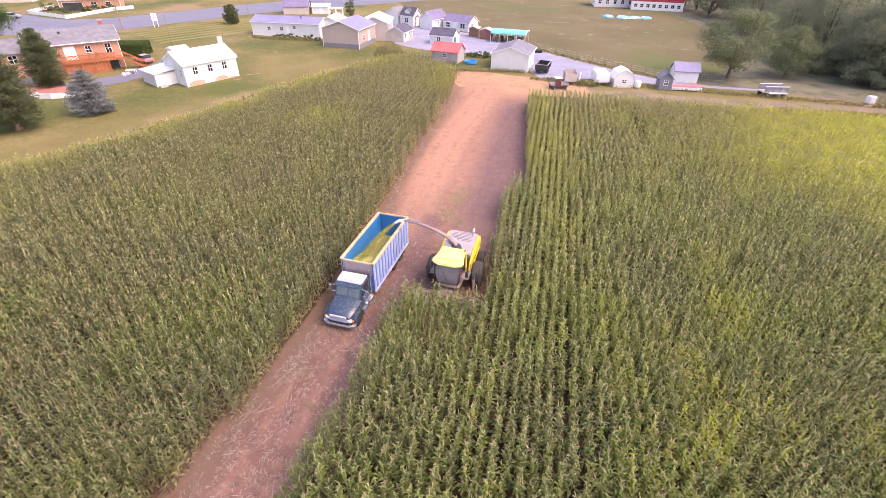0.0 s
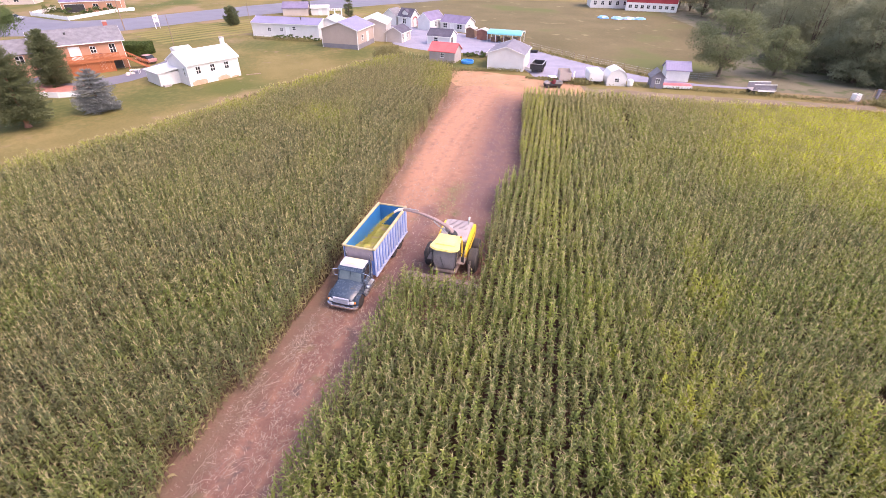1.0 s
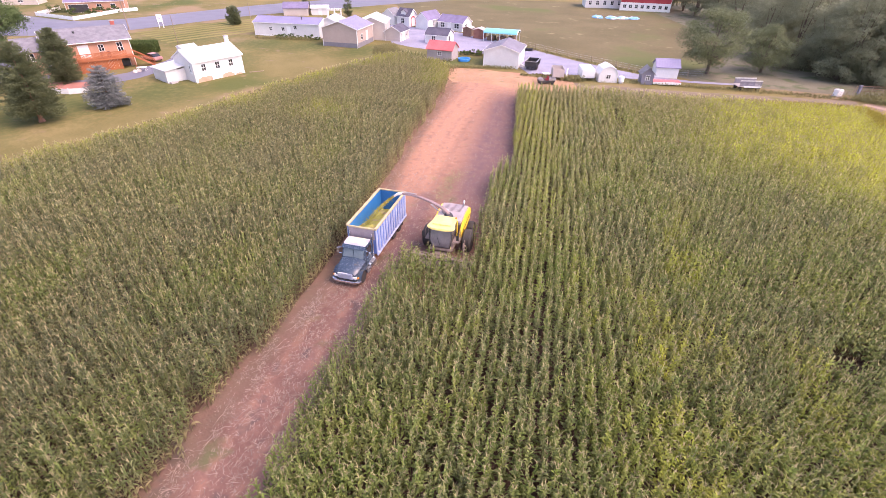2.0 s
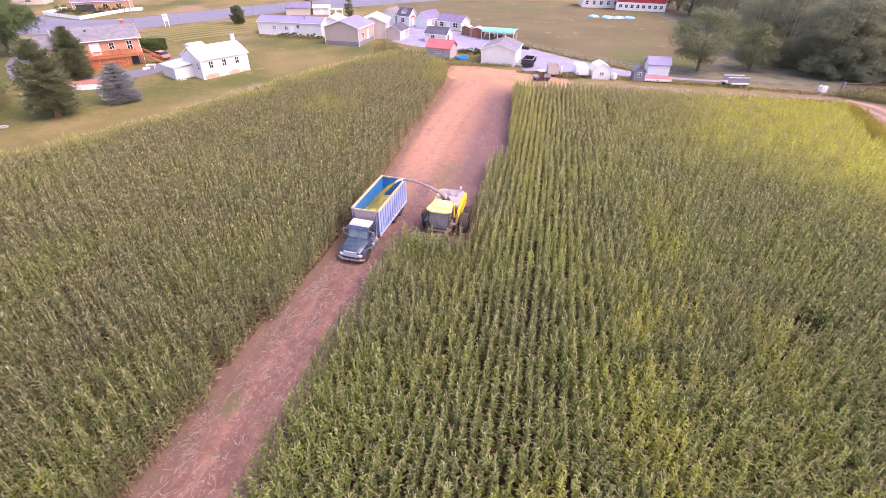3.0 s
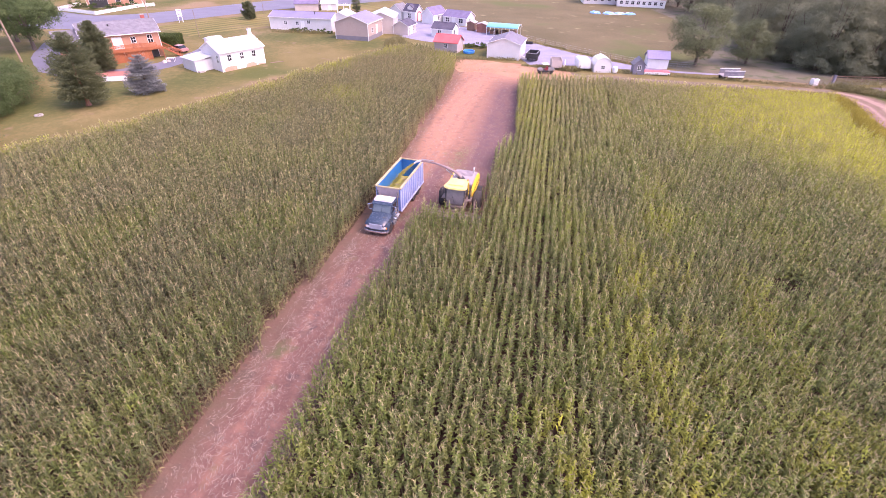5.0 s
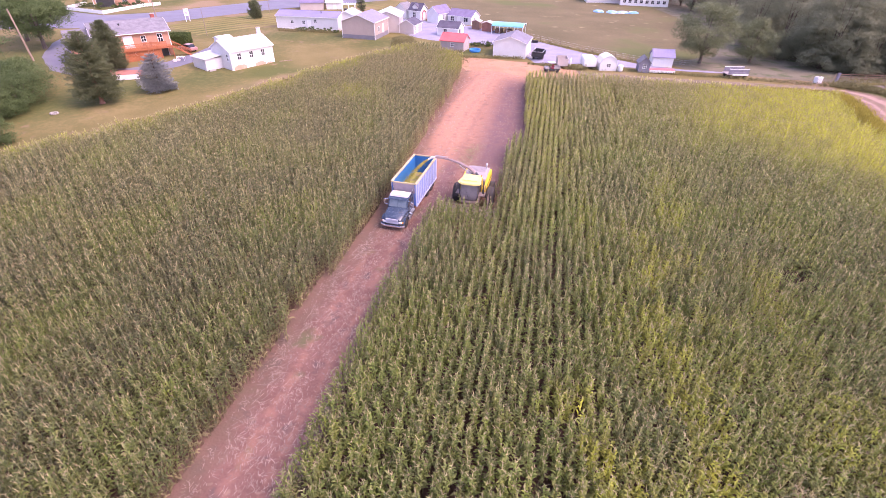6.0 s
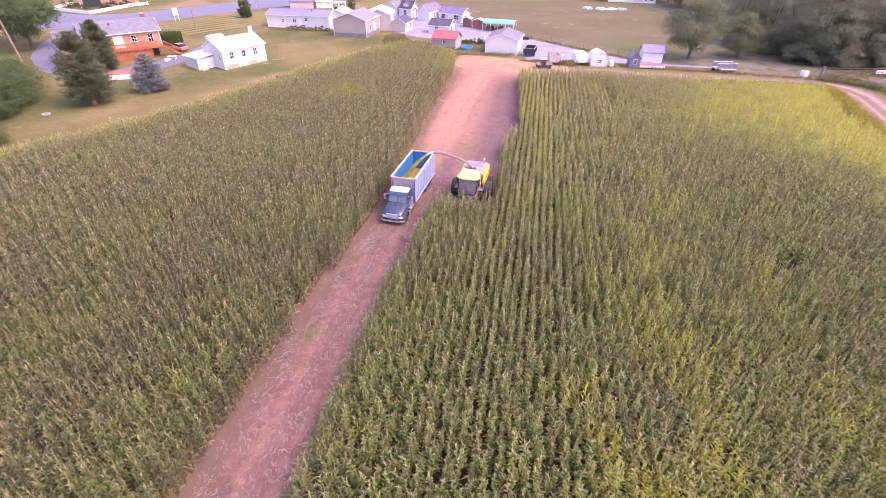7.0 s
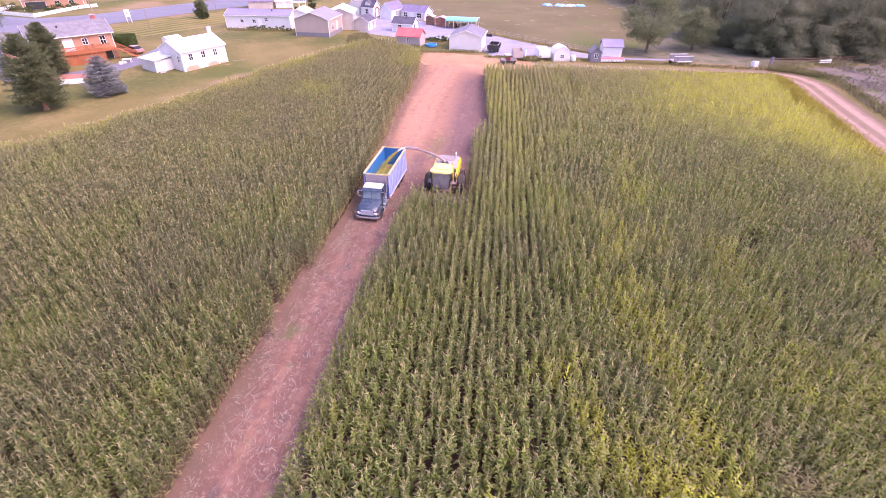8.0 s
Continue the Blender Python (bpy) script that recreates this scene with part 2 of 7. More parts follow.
# ---- mesh helpers ----
class Shape:
    """A list of corners and faces that grows by simple solids."""
    def __init__(self):
        self.v, self.f = [], []

    def add(self, verts, faces, m=None):
        o = len(self.v)
        self.v += [tuple(m @ Vector(p)) if m else tuple(p) for p in verts]
        self.f += [tuple(i + o for i in q) for q in faces]
        return self

    def box(self, x0, x1, y0, y1, z0, z1, bev=0.0, m=None):
        """A box; bev cuts its edges off."""
        if not bev:
            p = [(x, y, z) for z in (z0, z1) for x, y in ((x0, y0), (x1, y0), (x1, y1), (x0, y1))]
            return self.add(p, [(3, 2, 1, 0), (4, 5, 6, 7), (0, 1, 5, 4), (1, 2, 6, 5), (2, 3, 7, 6), (3, 0, 4, 7)], m)
        b = bmesh.new()
        bmesh.ops.create_cube(b, size=1)
        for q in b.verts:
            q.co = Vector(((x0 + x1) / 2 + q.co.x * (x1 - x0), (y0 + y1) / 2 + q.co.y * (y1 - y0), (z0 + z1) / 2 + q.co.z * (z1 - z0)))
        bmesh.ops.bevel(b, geom=b.edges[:], offset=bev, segments=2, affect="EDGES")
        return self.bm(b, m)

    def bm(self, b, m=None):
        b.verts.index_update()
        self.add([q.co[:] for q in b.verts], [[q.index for q in fc.verts] for fc in b.faces], m)
        b.free()
        return self

    def prism(self, poly, lo, hi, axis="x", bev=0.0, m=None):
        """A flat outline drawn in the two other axes and pushed from lo to hi along an axis."""
        def at(p, k):
            return {"x": (k, p[0], p[1]), "y": (p[0], k, p[1]), "z": (p[0], p[1], k)}[axis]
        n = len(poly)
        b = bmesh.new()
        vs = [b.verts.new(at(p, k)) for k in (lo, hi) for p in poly]
        b.faces.new(vs[:n]), b.faces.new(vs[n:][::-1])
        for i in range(n):
            b.faces.new((vs[i], vs[(i + 1) % n], vs[n + (i + 1) % n], vs[n + i]))
        bmesh.ops.recalc_face_normals(b, faces=b.faces[:])
        if bev:
            bmesh.ops.bevel(b, geom=b.edges[:], offset=bev, segments=2, affect="EDGES")
        return self.bm(b, m)

    def tube(self, pts, radii, n=8, cap=True, flat=1.0):
        """A round bar through points; radii one or one for each point; flat squeezes it in height."""
        pts = [Vector(p) for p in pts]
        if isinstance(radii, (int, float)):
            radii = [radii] * len(pts)
        rings = []
        for i, p in enumerate(pts):
            d = (pts[min(i + 1, len(pts) - 1)] - pts[max(i - 1, 0)]).normalized()
            side = d.cross(Vector((0, 0, 1)) if abs(d.z) < 0.95 else Vector((1, 0, 0))).normalized()
            up = side.cross(d)
            rings.append([p + radii[i] * (side * math.cos(a) + up * flat * math.sin(a)) for a in [2 * math.pi * k / n for k in range(n)]])
        verts = [q for r in rings for q in r]
        faces = [(i * n + k, i * n + (k + 1) % n, (i + 1) * n + (k + 1) % n, (i + 1) * n + k) for i in range(len(pts) - 1) for k in range(n)]
        if cap:
            faces += [tuple(range(n))[::-1], tuple(range(len(verts) - n, len(verts)))]
        return self.add(verts, faces)

    def lathe(self, profile, n=20, axis="x", m=None):
        """A profile of (radius, height) turned about an axis."""
        verts = []
        for r, k in profile:
            for i in range(n):
                a = 2 * math.pi * i / n
                c, s = r * math.cos(a), r * math.sin(a)
                verts.append({"x": (k, c, s), "y": (c, k, s), "z": (c, s, k)}[axis])
        faces = [(j * n + i, j * n + (i + 1) % n, (j + 1) * n + (i + 1) % n, (j + 1) * n + i) for j in range(len(profile) - 1) for i in range(n)]
        faces += [tuple(range(n)), tuple(range(len(verts) - n, len(verts)))[::-1]]
        return self.add(verts, faces, m)


def thing(name, m, label, category, group="", kind=""):
    """An empty at a thing's base."""
    ob = new(name)
    ob.matrix_world = m
    return tagged(ob, label, category, group, kind)


def part(name, shape, material, parent=None, label="", smooth=False):
    me = bpy.data.meshes.new(name)
    me.from_pydata(shape.v, [], shape.f)
    b = bmesh.new()
    b.from_mesh(me)
    bmesh.ops.recalc_face_normals(b, faces=b.faces[:])
    b.to_mesh(me)
    b.free()
    if smooth:
        me.polygons.foreach_set("use_smooth", [True] * len(me.polygons))
        me.set_sharp_from_angle(angle=radians(35))
    me.materials.append(material)
    ob = new(name, me)
    if parent is not None:
        ob.parent = parent
    return tagged(ob, label)


def raw(name, verts, faces_flat, sizes, material):
    """A big mesh from arrays: corners (n,3), the corner numbers of all faces in a row, and each face's number of corners."""
    me = bpy.data.meshes.new(name)
    sizes = np.asarray(sizes, dtype=np.int32)
    me.vertices.add(len(verts))
    me.vertices.foreach_set("co", np.asarray(verts, dtype=np.float32).ravel())
    me.loops.add(len(faces_flat))
    me.loops.foreach_set("vertex_index", np.asarray(faces_flat, dtype=np.int32))
    me.polygons.add(len(sizes))
    me.polygons.foreach_set("loop_start", np.concatenate(([0], np.cumsum(sizes)[:-1])).astype(np.int32))
    me.update(calc_edges=True)
    me.materials.append(material)
    return new(name, me)


def plan(x, y, rz=0.0, lift=0.0):
    """A pose on the ground."""
    return pose(x, y, height(x, y) + lift, 0, 0, rz)


def front(p, q, depth):
    """The pose and length of a block whose front wall runs from p to q, its body behind."""
    d = Vector((q[0] - p[0], q[1] - p[1]))
    rz = math.atan2(d.y, d.x)
    c = Vector(((p[0] + q[0]) / 2, (p[1] + q[1]) / 2)) + Vector((-math.sin(rz), math.cos(rz))) * depth / 2
    return pose(c.x, c.y, min(height(*p), height(*q), height(c.x, c.y)) - 0.05, 0, 0, math.degrees(rz)), d.length


# ---- the lie of the land ----
def height(x, y):
    s = min(1.0, max(0.0, (y - 30) / 70))
    return s * s * (3 - 2 * s) * (1.0 - 0.014 * min(60.0, max(-60.0, x)))


ROWDIR = radians(12.0)                    # the corn rows run this far to the right of straight ahead
CA, SA = math.cos(ROWDIR), math.sin(ROWDIR)


def field(u, v):
    """From metres across and along the rows to x, y."""
    return u * CA + v * SA, -u * SA + v * CA


def sheet(name, lefts, rights, material, label, category, lift=0.03, across=6, step=3.0, kind="structure"):
    """A strip of ground between two edges, laid just above the land."""
    def resample(pts, n):
        pts = [Vector(p) for p in pts]
        ls = [0.0]
        for a, b in zip(pts, pts[1:]):
            ls.append(ls[-1] + (b - a).length)
        out = []
        for k in range(n + 1):
            s = ls[-1] * k / n
            i = max(j for j in range(len(pts) - 1) if ls[j] <= s + 1e-9)
            f = (s - ls[i]) / max(1e-6, ls[i + 1] - ls[i])
            out.append(pts[i].lerp(pts[i + 1], min(1.0, f)))
        return out
    total = sum((Vector(b) - Vector(a)).length for a, b in zip(lefts, lefts[1:]))
    n = max(4, int(total / step))
    ll, rr = resample(lefts, n), resample(rights, n)
    s = Shape()
    for a, b in zip(ll, rr):
        for k in range(across + 1):
            p = a.lerp(b, k / across)
            wob = 0.25 * noise.noise(Vector((p.x * 0.35, p.y * 0.35, lift * 50))) if k in (0, across) else 0.0
            s.v.append((p.x + wob, p.y + wob, height(p.x, p.y) + lift))
    w = across + 1
    s.f = [(i * w + k, i * w + k + 1, (i + 1) * w + k + 1, (i + 1) * w + k) for i in range(n) for k in range(across)]
    return tagged(part(name, s, material), label, category, kind=kind)


def bound(table, y):
    if y <= table[0][0]:
        return table[0][1]
    for (a, p), (b, q) in zip(table, table[1:]):
        if y <= b:
            return p + (q - p) * (y - a) / (b - a)
    return table[-1][1]


# the field's west and east edges, as (y, x)
WEST = [(-30, -112.0), (9, -82.0), (39.6, -56.0), (47.0, -48.2), (55.0, -41.0), (64.0, -34.2), (73.0, -28.6), (81.0, -23.8), (88.0, -18.2), (96.2, -13.2), (99.5, -9.8)]
EAST = [(-30, 33.0), (10, 46.5), (34, 54.8), (49, 58.8), (58, 61.8), (64, 64.3), (68.5, 66.8), (70.0, 60.0), (71.3, 38.0), (74.5, 22.5), (75.8, 12.7), (76.5, 2.0), (93, 2.0)]

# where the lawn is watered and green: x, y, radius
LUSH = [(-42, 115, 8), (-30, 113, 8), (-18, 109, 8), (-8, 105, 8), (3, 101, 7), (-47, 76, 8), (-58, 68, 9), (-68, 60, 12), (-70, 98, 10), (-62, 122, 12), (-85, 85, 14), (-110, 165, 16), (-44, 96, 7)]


# one sheet of land to the horizon, finer near the place
def build_ground():
    xs = sorted(set([-2500, -1200, -600, -350, -250, -180] + [x * 2.5 for x in range(-56, 57)] + [180, 250, 350, 600, 1200, 2500]))
    ys = sorted(set([-2500, -1200, -500, -250, -120] + [y * 2.5 for y in range(-32, 49)] + list(range(130, 231, 10)) + [260, 350, 600, 1200, 2500]))
    s = Shape()
    s.v = [(x, y, height(x, y)) for y in ys for x in xs]
    w = len(xs)
    s.f = [(j * w + i, j * w + i + 1, (j + 1) * w + i + 1, (j + 1) * w + i) for j in range(len(ys) - 1) for i in range(w - 1)]
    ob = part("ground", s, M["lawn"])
    ca = ob.data.color_attributes.new("wear_shade", "FLOAT_COLOR", "POINT")
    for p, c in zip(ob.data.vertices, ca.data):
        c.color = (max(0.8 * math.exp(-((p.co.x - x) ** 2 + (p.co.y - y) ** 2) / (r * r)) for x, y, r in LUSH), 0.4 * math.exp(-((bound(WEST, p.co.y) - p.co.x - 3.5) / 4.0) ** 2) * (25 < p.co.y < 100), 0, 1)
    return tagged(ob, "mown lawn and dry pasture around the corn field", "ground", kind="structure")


build_ground()

# ---- land: pasture, field, track, roads ----
sheet("pasture", [(-22, 214), (-10, 165), (0, 146), (22, 118), (32, 105), (41, 94)], [(170, 214), (160, 170), (150, 146), (140, 118), (120, 105), (100, 88)],
      M["meadow"], "dry grazed pasture behind the sheds", "pasture", lift=0.012, across=20, step=6)


CUT_LEFT, CUT_AT = -15.2, 26.1       # across the rows: the track's usual west edge; along them: where the corn still stands
CUT_WEST = [(0, -15.5), (13, -15.4), (17, -14.7), (21, -14.2), (24, -13.95), (30, -13.95), (36, -14.2), (45, -14.9), (55, -15.2)]      # the track's west edge: along the rows, across them
SWATH = [(4, -9.9), (10, -9.8), (20, -9.15), (28, -8.5)]      # the west edge of the next swath
CUT_RIGHT = [(20, -2.8), (45, -2.9), (47, -1.0), (62, -1.9), (88, -3.7)]


def build_soil():
    ys = [y * 2.0 for y in range(-15, 38)]
    sheet("field_soil", [(bound(WEST, y) - 0.6, y) for y in ys], [(bound(EAST, y) - (0.4 if y < 58 else 2.0), y) for y in ys], M["soil"], "dark bare soil under the standing corn", "soil", lift=0.02, across=24, step=2.5)


build_soil()
sheet("field_soil", [(bound(WEST, y) - 0.6, y) for y in range(74, 99, 2)], [(bound([(74, 1.0), (88, 2.0), (92, -1.0), (98.5, -9.5)], y), y) for y in range(74, 99, 2)],
      M["soil"], "dark bare soil under the standing corn", "soil", lift=0.026, across=8, step=2.5)
def dusty(u, v):
    """How far the cut strip is worn to orange dust: the haulers' lane on its far west side, and faint wheel lines nearer."""
    f = min(1.0, max(0.0, (v - 22) / 26))
    lane = CUT_LEFT + 3.4 + 2.4 * min(1, max(0, (v - 62) / 25))
    out = f * min(1.0, max(0.0, 1.25 - abs(u - lane) / 4.2))
    out = max(out, 0.55 * f, min(1.0, max(0.0, (v - 70) / 13)))
    for w in (-13.3, -11.2):
        out = max(out, (0.30 + 0.2 * f) * math.exp(-((u - w) / 0.45) ** 2))
    return out


def darkened(u, v):
    """How far the cut turns darker violet-brown: the east half of the wide cut, and wheel lines along the haulers'
    lane.
    """
    side = min(1.0, max(0.0, (u + 8.6) / 3.0)) * min(1.0, max(0.0, (v - 30) / 12)) * min(1.0, max(0.0, (84 - v) / 12)) * 0.75
    lane = CUT_LEFT + 3.4 + 2.4 * min(1, max(0, (v - 62) / 25)) + 0.4 * math.sin(v * 0.11)
    return max(side, *(0.24 * math.exp(-((u - lane - o) / 0.45) ** 2) * (v > 32) for o in (-2.6, -1.0, 1.1, 2.9)))


track = sheet("harvested_track", [field(bound(CUT_WEST, v) - 1.0, v) for v in range(-30, 94, 3)],
      [field((bound(SWATH, v) if v < 24 else bound(CUT_RIGHT, v)) + 0.3, v) for v in range(-30, 94, 3)],
      M["stubble"], "pinkish-brown cut strip with straw and stubble", "stubble", lift=0.05, across=36, step=1.0)
ca = track.data.color_attributes.new("wear_shade", "FLOAT_COLOR", "POINT")
for p, c in zip(track.data.vertices, ca.data):
    u, v = p.co.x * CA - p.co.y * SA, p.co.x * SA + p.co.y * CA
    # lane dust; shaded litter by the west corn; painted shadow of the east corn
    c.color = (dusty(u, v), 0.62 * math.exp(-(max(0, u - bound(CUT_WEST, v) - 0.3) / 1.2) ** 2), max(0.62 * math.exp(-((u + 9.6) / 1.3) ** 2) * (v < 40), darkened(u, v)), 1)
sheet("headland_lane", [(-1.5, 96.5), (8, 94.5), (15, 90.5), (25, 86.0)], [(2.5, 84), (8, 84), (14, 80.5), (25, 78.5)],
      M["headland"], "worn orange-brown dirt headland at the field's end", "dirt lane", lift=0.06, across=6, step=2.5)
sheet("field_edge", [(24.5, 85.6), (42, 81.2), (56, 79.3), (66, 77.6), (71.5, 76.0)], [(24.5, 78.5), (42, 75), (56, 73.2), (64, 72.2), (70, 71.5)],
      M["worn_edge"], "worn brown strip between corn and sheds", "field edge", lift=0.058, across=6, step=2.5)
lane = sheet("farm_lane", [(73.4, 75.0), (76.6, 71.5), (76.6, 67), (70.5, 50), (64.0, 32), (56, 10), (42, -30)], [(69.0, 73.6), (69.6, 70.5), (69.2, 65), (63.2, 50), (57.2, 32), (49.5, 10), (35.5, -30)],
      M["dirt"], "reddish dirt lane along the field", "dirt lane", lift=0.064, across=10, step=1.5)
ca = lane.data.color_attributes.new("wear_shade", "FLOAT_COLOR", "POINT")
for i, c in enumerate(ca.data):
    k = i % 11
    c.color = (0.75 if k in (3, 4, 7) else 0.15, 0.8 if k in (0, 1, 10) else 0.45 if k in (5, 6) else 0.0, 0, 1)
sheet("road", [(-230, 168), (-133, 156), (-104, 142.5), (-92, 148.5), (-66.5, 179), (-30, 214), (5, 240)], [(-210, 110), (-120, 118), (-97, 121), (-81, 129.3), (-58.8, 156.8), (-17.5, 193), (20, 224)],
      M["asphalt"], "grey asphalt country road", "road", lift=0.05, across=6, step=4)
sheet("driveway", [(-98, 122), (-92, 102), (-85.5, 89), (-77, 79), (-68, 74.5), (-60, 76), (-54, 83), (-51.0, 91), (-49.5, 97)],
      [(-88, 122), (-79, 99), (-72, 88), (-67, 80.5), (-62.5, 81), (-58, 86), (-55.5, 94), (-55, 100)],
      M["asphalt"], "grey asphalt driveway beside the brick house", "driveway", lift=0.04, across=4)
sheet("patio", [(-69.5, 80.5), (-64.5, 79.6), (-58.5, 79.8)], [(-68.5, 75.4), (-63.5, 75.0), (-58.0, 76.4)], M["patio"], "reddish brick-paved patio below the deck", "patio", lift=0.055, across=3, step=1.5)
sheet("rough_ground", [(80.5, 78), (79.5, 70), (72, 50), (65.5, 32), (57.5, 10), (43.5, -30)], [(112, 80), (112, 70), (112, 50), (112, 32), (112, 10), (112, -30)],
      M["rough"], "rough weedy ground beside the lane", "rough ground", lift=0.03, across=10, step=4)
sheet("wood_floor", [(46, 93.5), (62, 103), (72, 122), (76, 150), (78, 214)], [(50, 87.6), (74, 79.5), (118, 82), (124, 130), (126, 214)],
      M["wood_floor"], "shaded weedy ground below the wood's edge", "ground", lift=0.035, across=12, step=4)
sheet("gravel_lane", [(47, 88.6), (51, 88.0), (55, 87.2), (58, 86.6)], [(47, 87.0), (51, 86.4), (55, 85.9), (58, 86.2)],
      M["gravel"], "pale gravel lane beside the wagon", "gravel lane", lift=0.07, across=3, step=2)
for k in range(7):
    o = 3.0 * k
    sheet("mown_strip", [(-78 + o * 0.75, 126 - o * 0.66), (-58 + o * 0.75, 149 - o * 0.66), (-30 + o * 0.75, 178 - o * 0.66)], [(-76.9 + o * 0.75, 125 - o * 0.66), (-56.9 + o * 0.75, 148 - o * 0.66), (-28.9 + o * 0.75, 177 - o * 0.66)],
          M["mown"], "lighter mown stripe across the lawn", "lawn", lift=0.02, across=2, step=5)
sheet("gravel_lot", [(-15, 146), (-2, 141), (11, 131), (20, 117.5), (30, 103.5), (40, 92.5), (49, 88.2)],
      [(-12, 119), (-5, 113), (7, 110), (15, 106), (17.5, 91), (26, 91.5), (49, 87.0)],
      M["gravel"], "pale gravel yard between the sheds", "gravel yard", lift=0.045, across=6)


# ---- corn ----
def smooth_noise(x, y, scale, seed):
    """A soft field of about -1 to 1 over arrays of places."""
    r = np.random.RandomState(seed)
    out = np.zeros_like(x)
    for k in range(7):
        a, p, f = r.uniform(0, 6.28), r.uniform(0, 6.28), r.uniform(0.6, 1.7) / scale
        out += np.sin((x * math.cos(a) + y * math.sin(a)) * f * 6.28 + p)
    return out / 3.2


def corn_material():
    m = bpy.data.materials.new("corn_leaf")
    m.use_nodes = True
    n, ln = m.node_tree.nodes, m.node_tree.links
    bsdf = n["Principled BSDF"]
    at, geo = n.new("ShaderNodeAttribute"), n.new("ShaderNodeNewGeometry")
    at.attribute_name = "leaf_hue"
    sep = n.new("ShaderNodeSeparateColor")
    ln.new(at.outputs["Color"], sep.inputs[0])
    def mix(f, p, q, kind="MIX"):
        x = n.new("ShaderNodeMix")
        x.data_type, x.blend_type = "RGBA", kind
        for i, v in ((0, f), (6, p), (7, q)):
            if isinstance(v, float):
                x.inputs[i].default_value = v
            elif isinstance(v, tuple):
                x.inputs[i].default_value = (*v, 1)
            else:
                ln.new(v, x.inputs[i])
        return x.outputs[2]
    green = mix(sep.outputs[2], CORN_OLIVE, CORN_GREEN)
    ripe = mix(sep.outputs[0], green, CORN_YELLOW)
    dry = mix(at.outputs["Alpha"], CORN_TASSEL, mix(sep.outputs[1], ripe, CORN_DRY))
    var = n.new("ShaderNodeMapRange")
    ln.new(geo.outputs["Random Per Island"], var.inputs[0])
    var.inputs[3].default_value, var.inputs[4].default_value = 0.88, 1.12
    tone = n.new("ShaderNodeAttribute")
    tone.attribute_name = "plant_tone"
    ln.new(mix(1.0, mix(1.0, dry, var.outputs[0], "MULTIPLY"), tone.outputs["Fac"], "MULTIPLY"), bsdf.inputs["Base Color"])
    bsdf.inputs["Roughness"].default_value = 0.55
    bsdf.inputs["Specular IOR Level"].default_value = 0.2
    tr, mx = n.new("ShaderNodeBsdfTranslucent"), n.new("ShaderNodeMixShader")
    ln.new(bsdf.inputs["Base Color"].links[0].from_socket, tr.inputs["Color"])
    mx.inputs[0].default_value = 0.28
    ln.new(bsdf.outputs[0], mx.inputs[1])
    ln.new(tr.outputs[0], mx.inputs[2])
    ln.new(mx.outputs[0], n["Material Output"].inputs["Surface"])
    return m


CORN_OLIVE, CORN_GREEN, CORN_YELLOW, CORN_DRY, CORN_TASSEL = (0.112, 0.130, 0.061), (0.126, 0.178, 0.035), (0.375, 0.40, 0.034), (0.25, 0.21, 0.105), (0.32, 0.275, 0.14)
M["corn"] = corn_material()


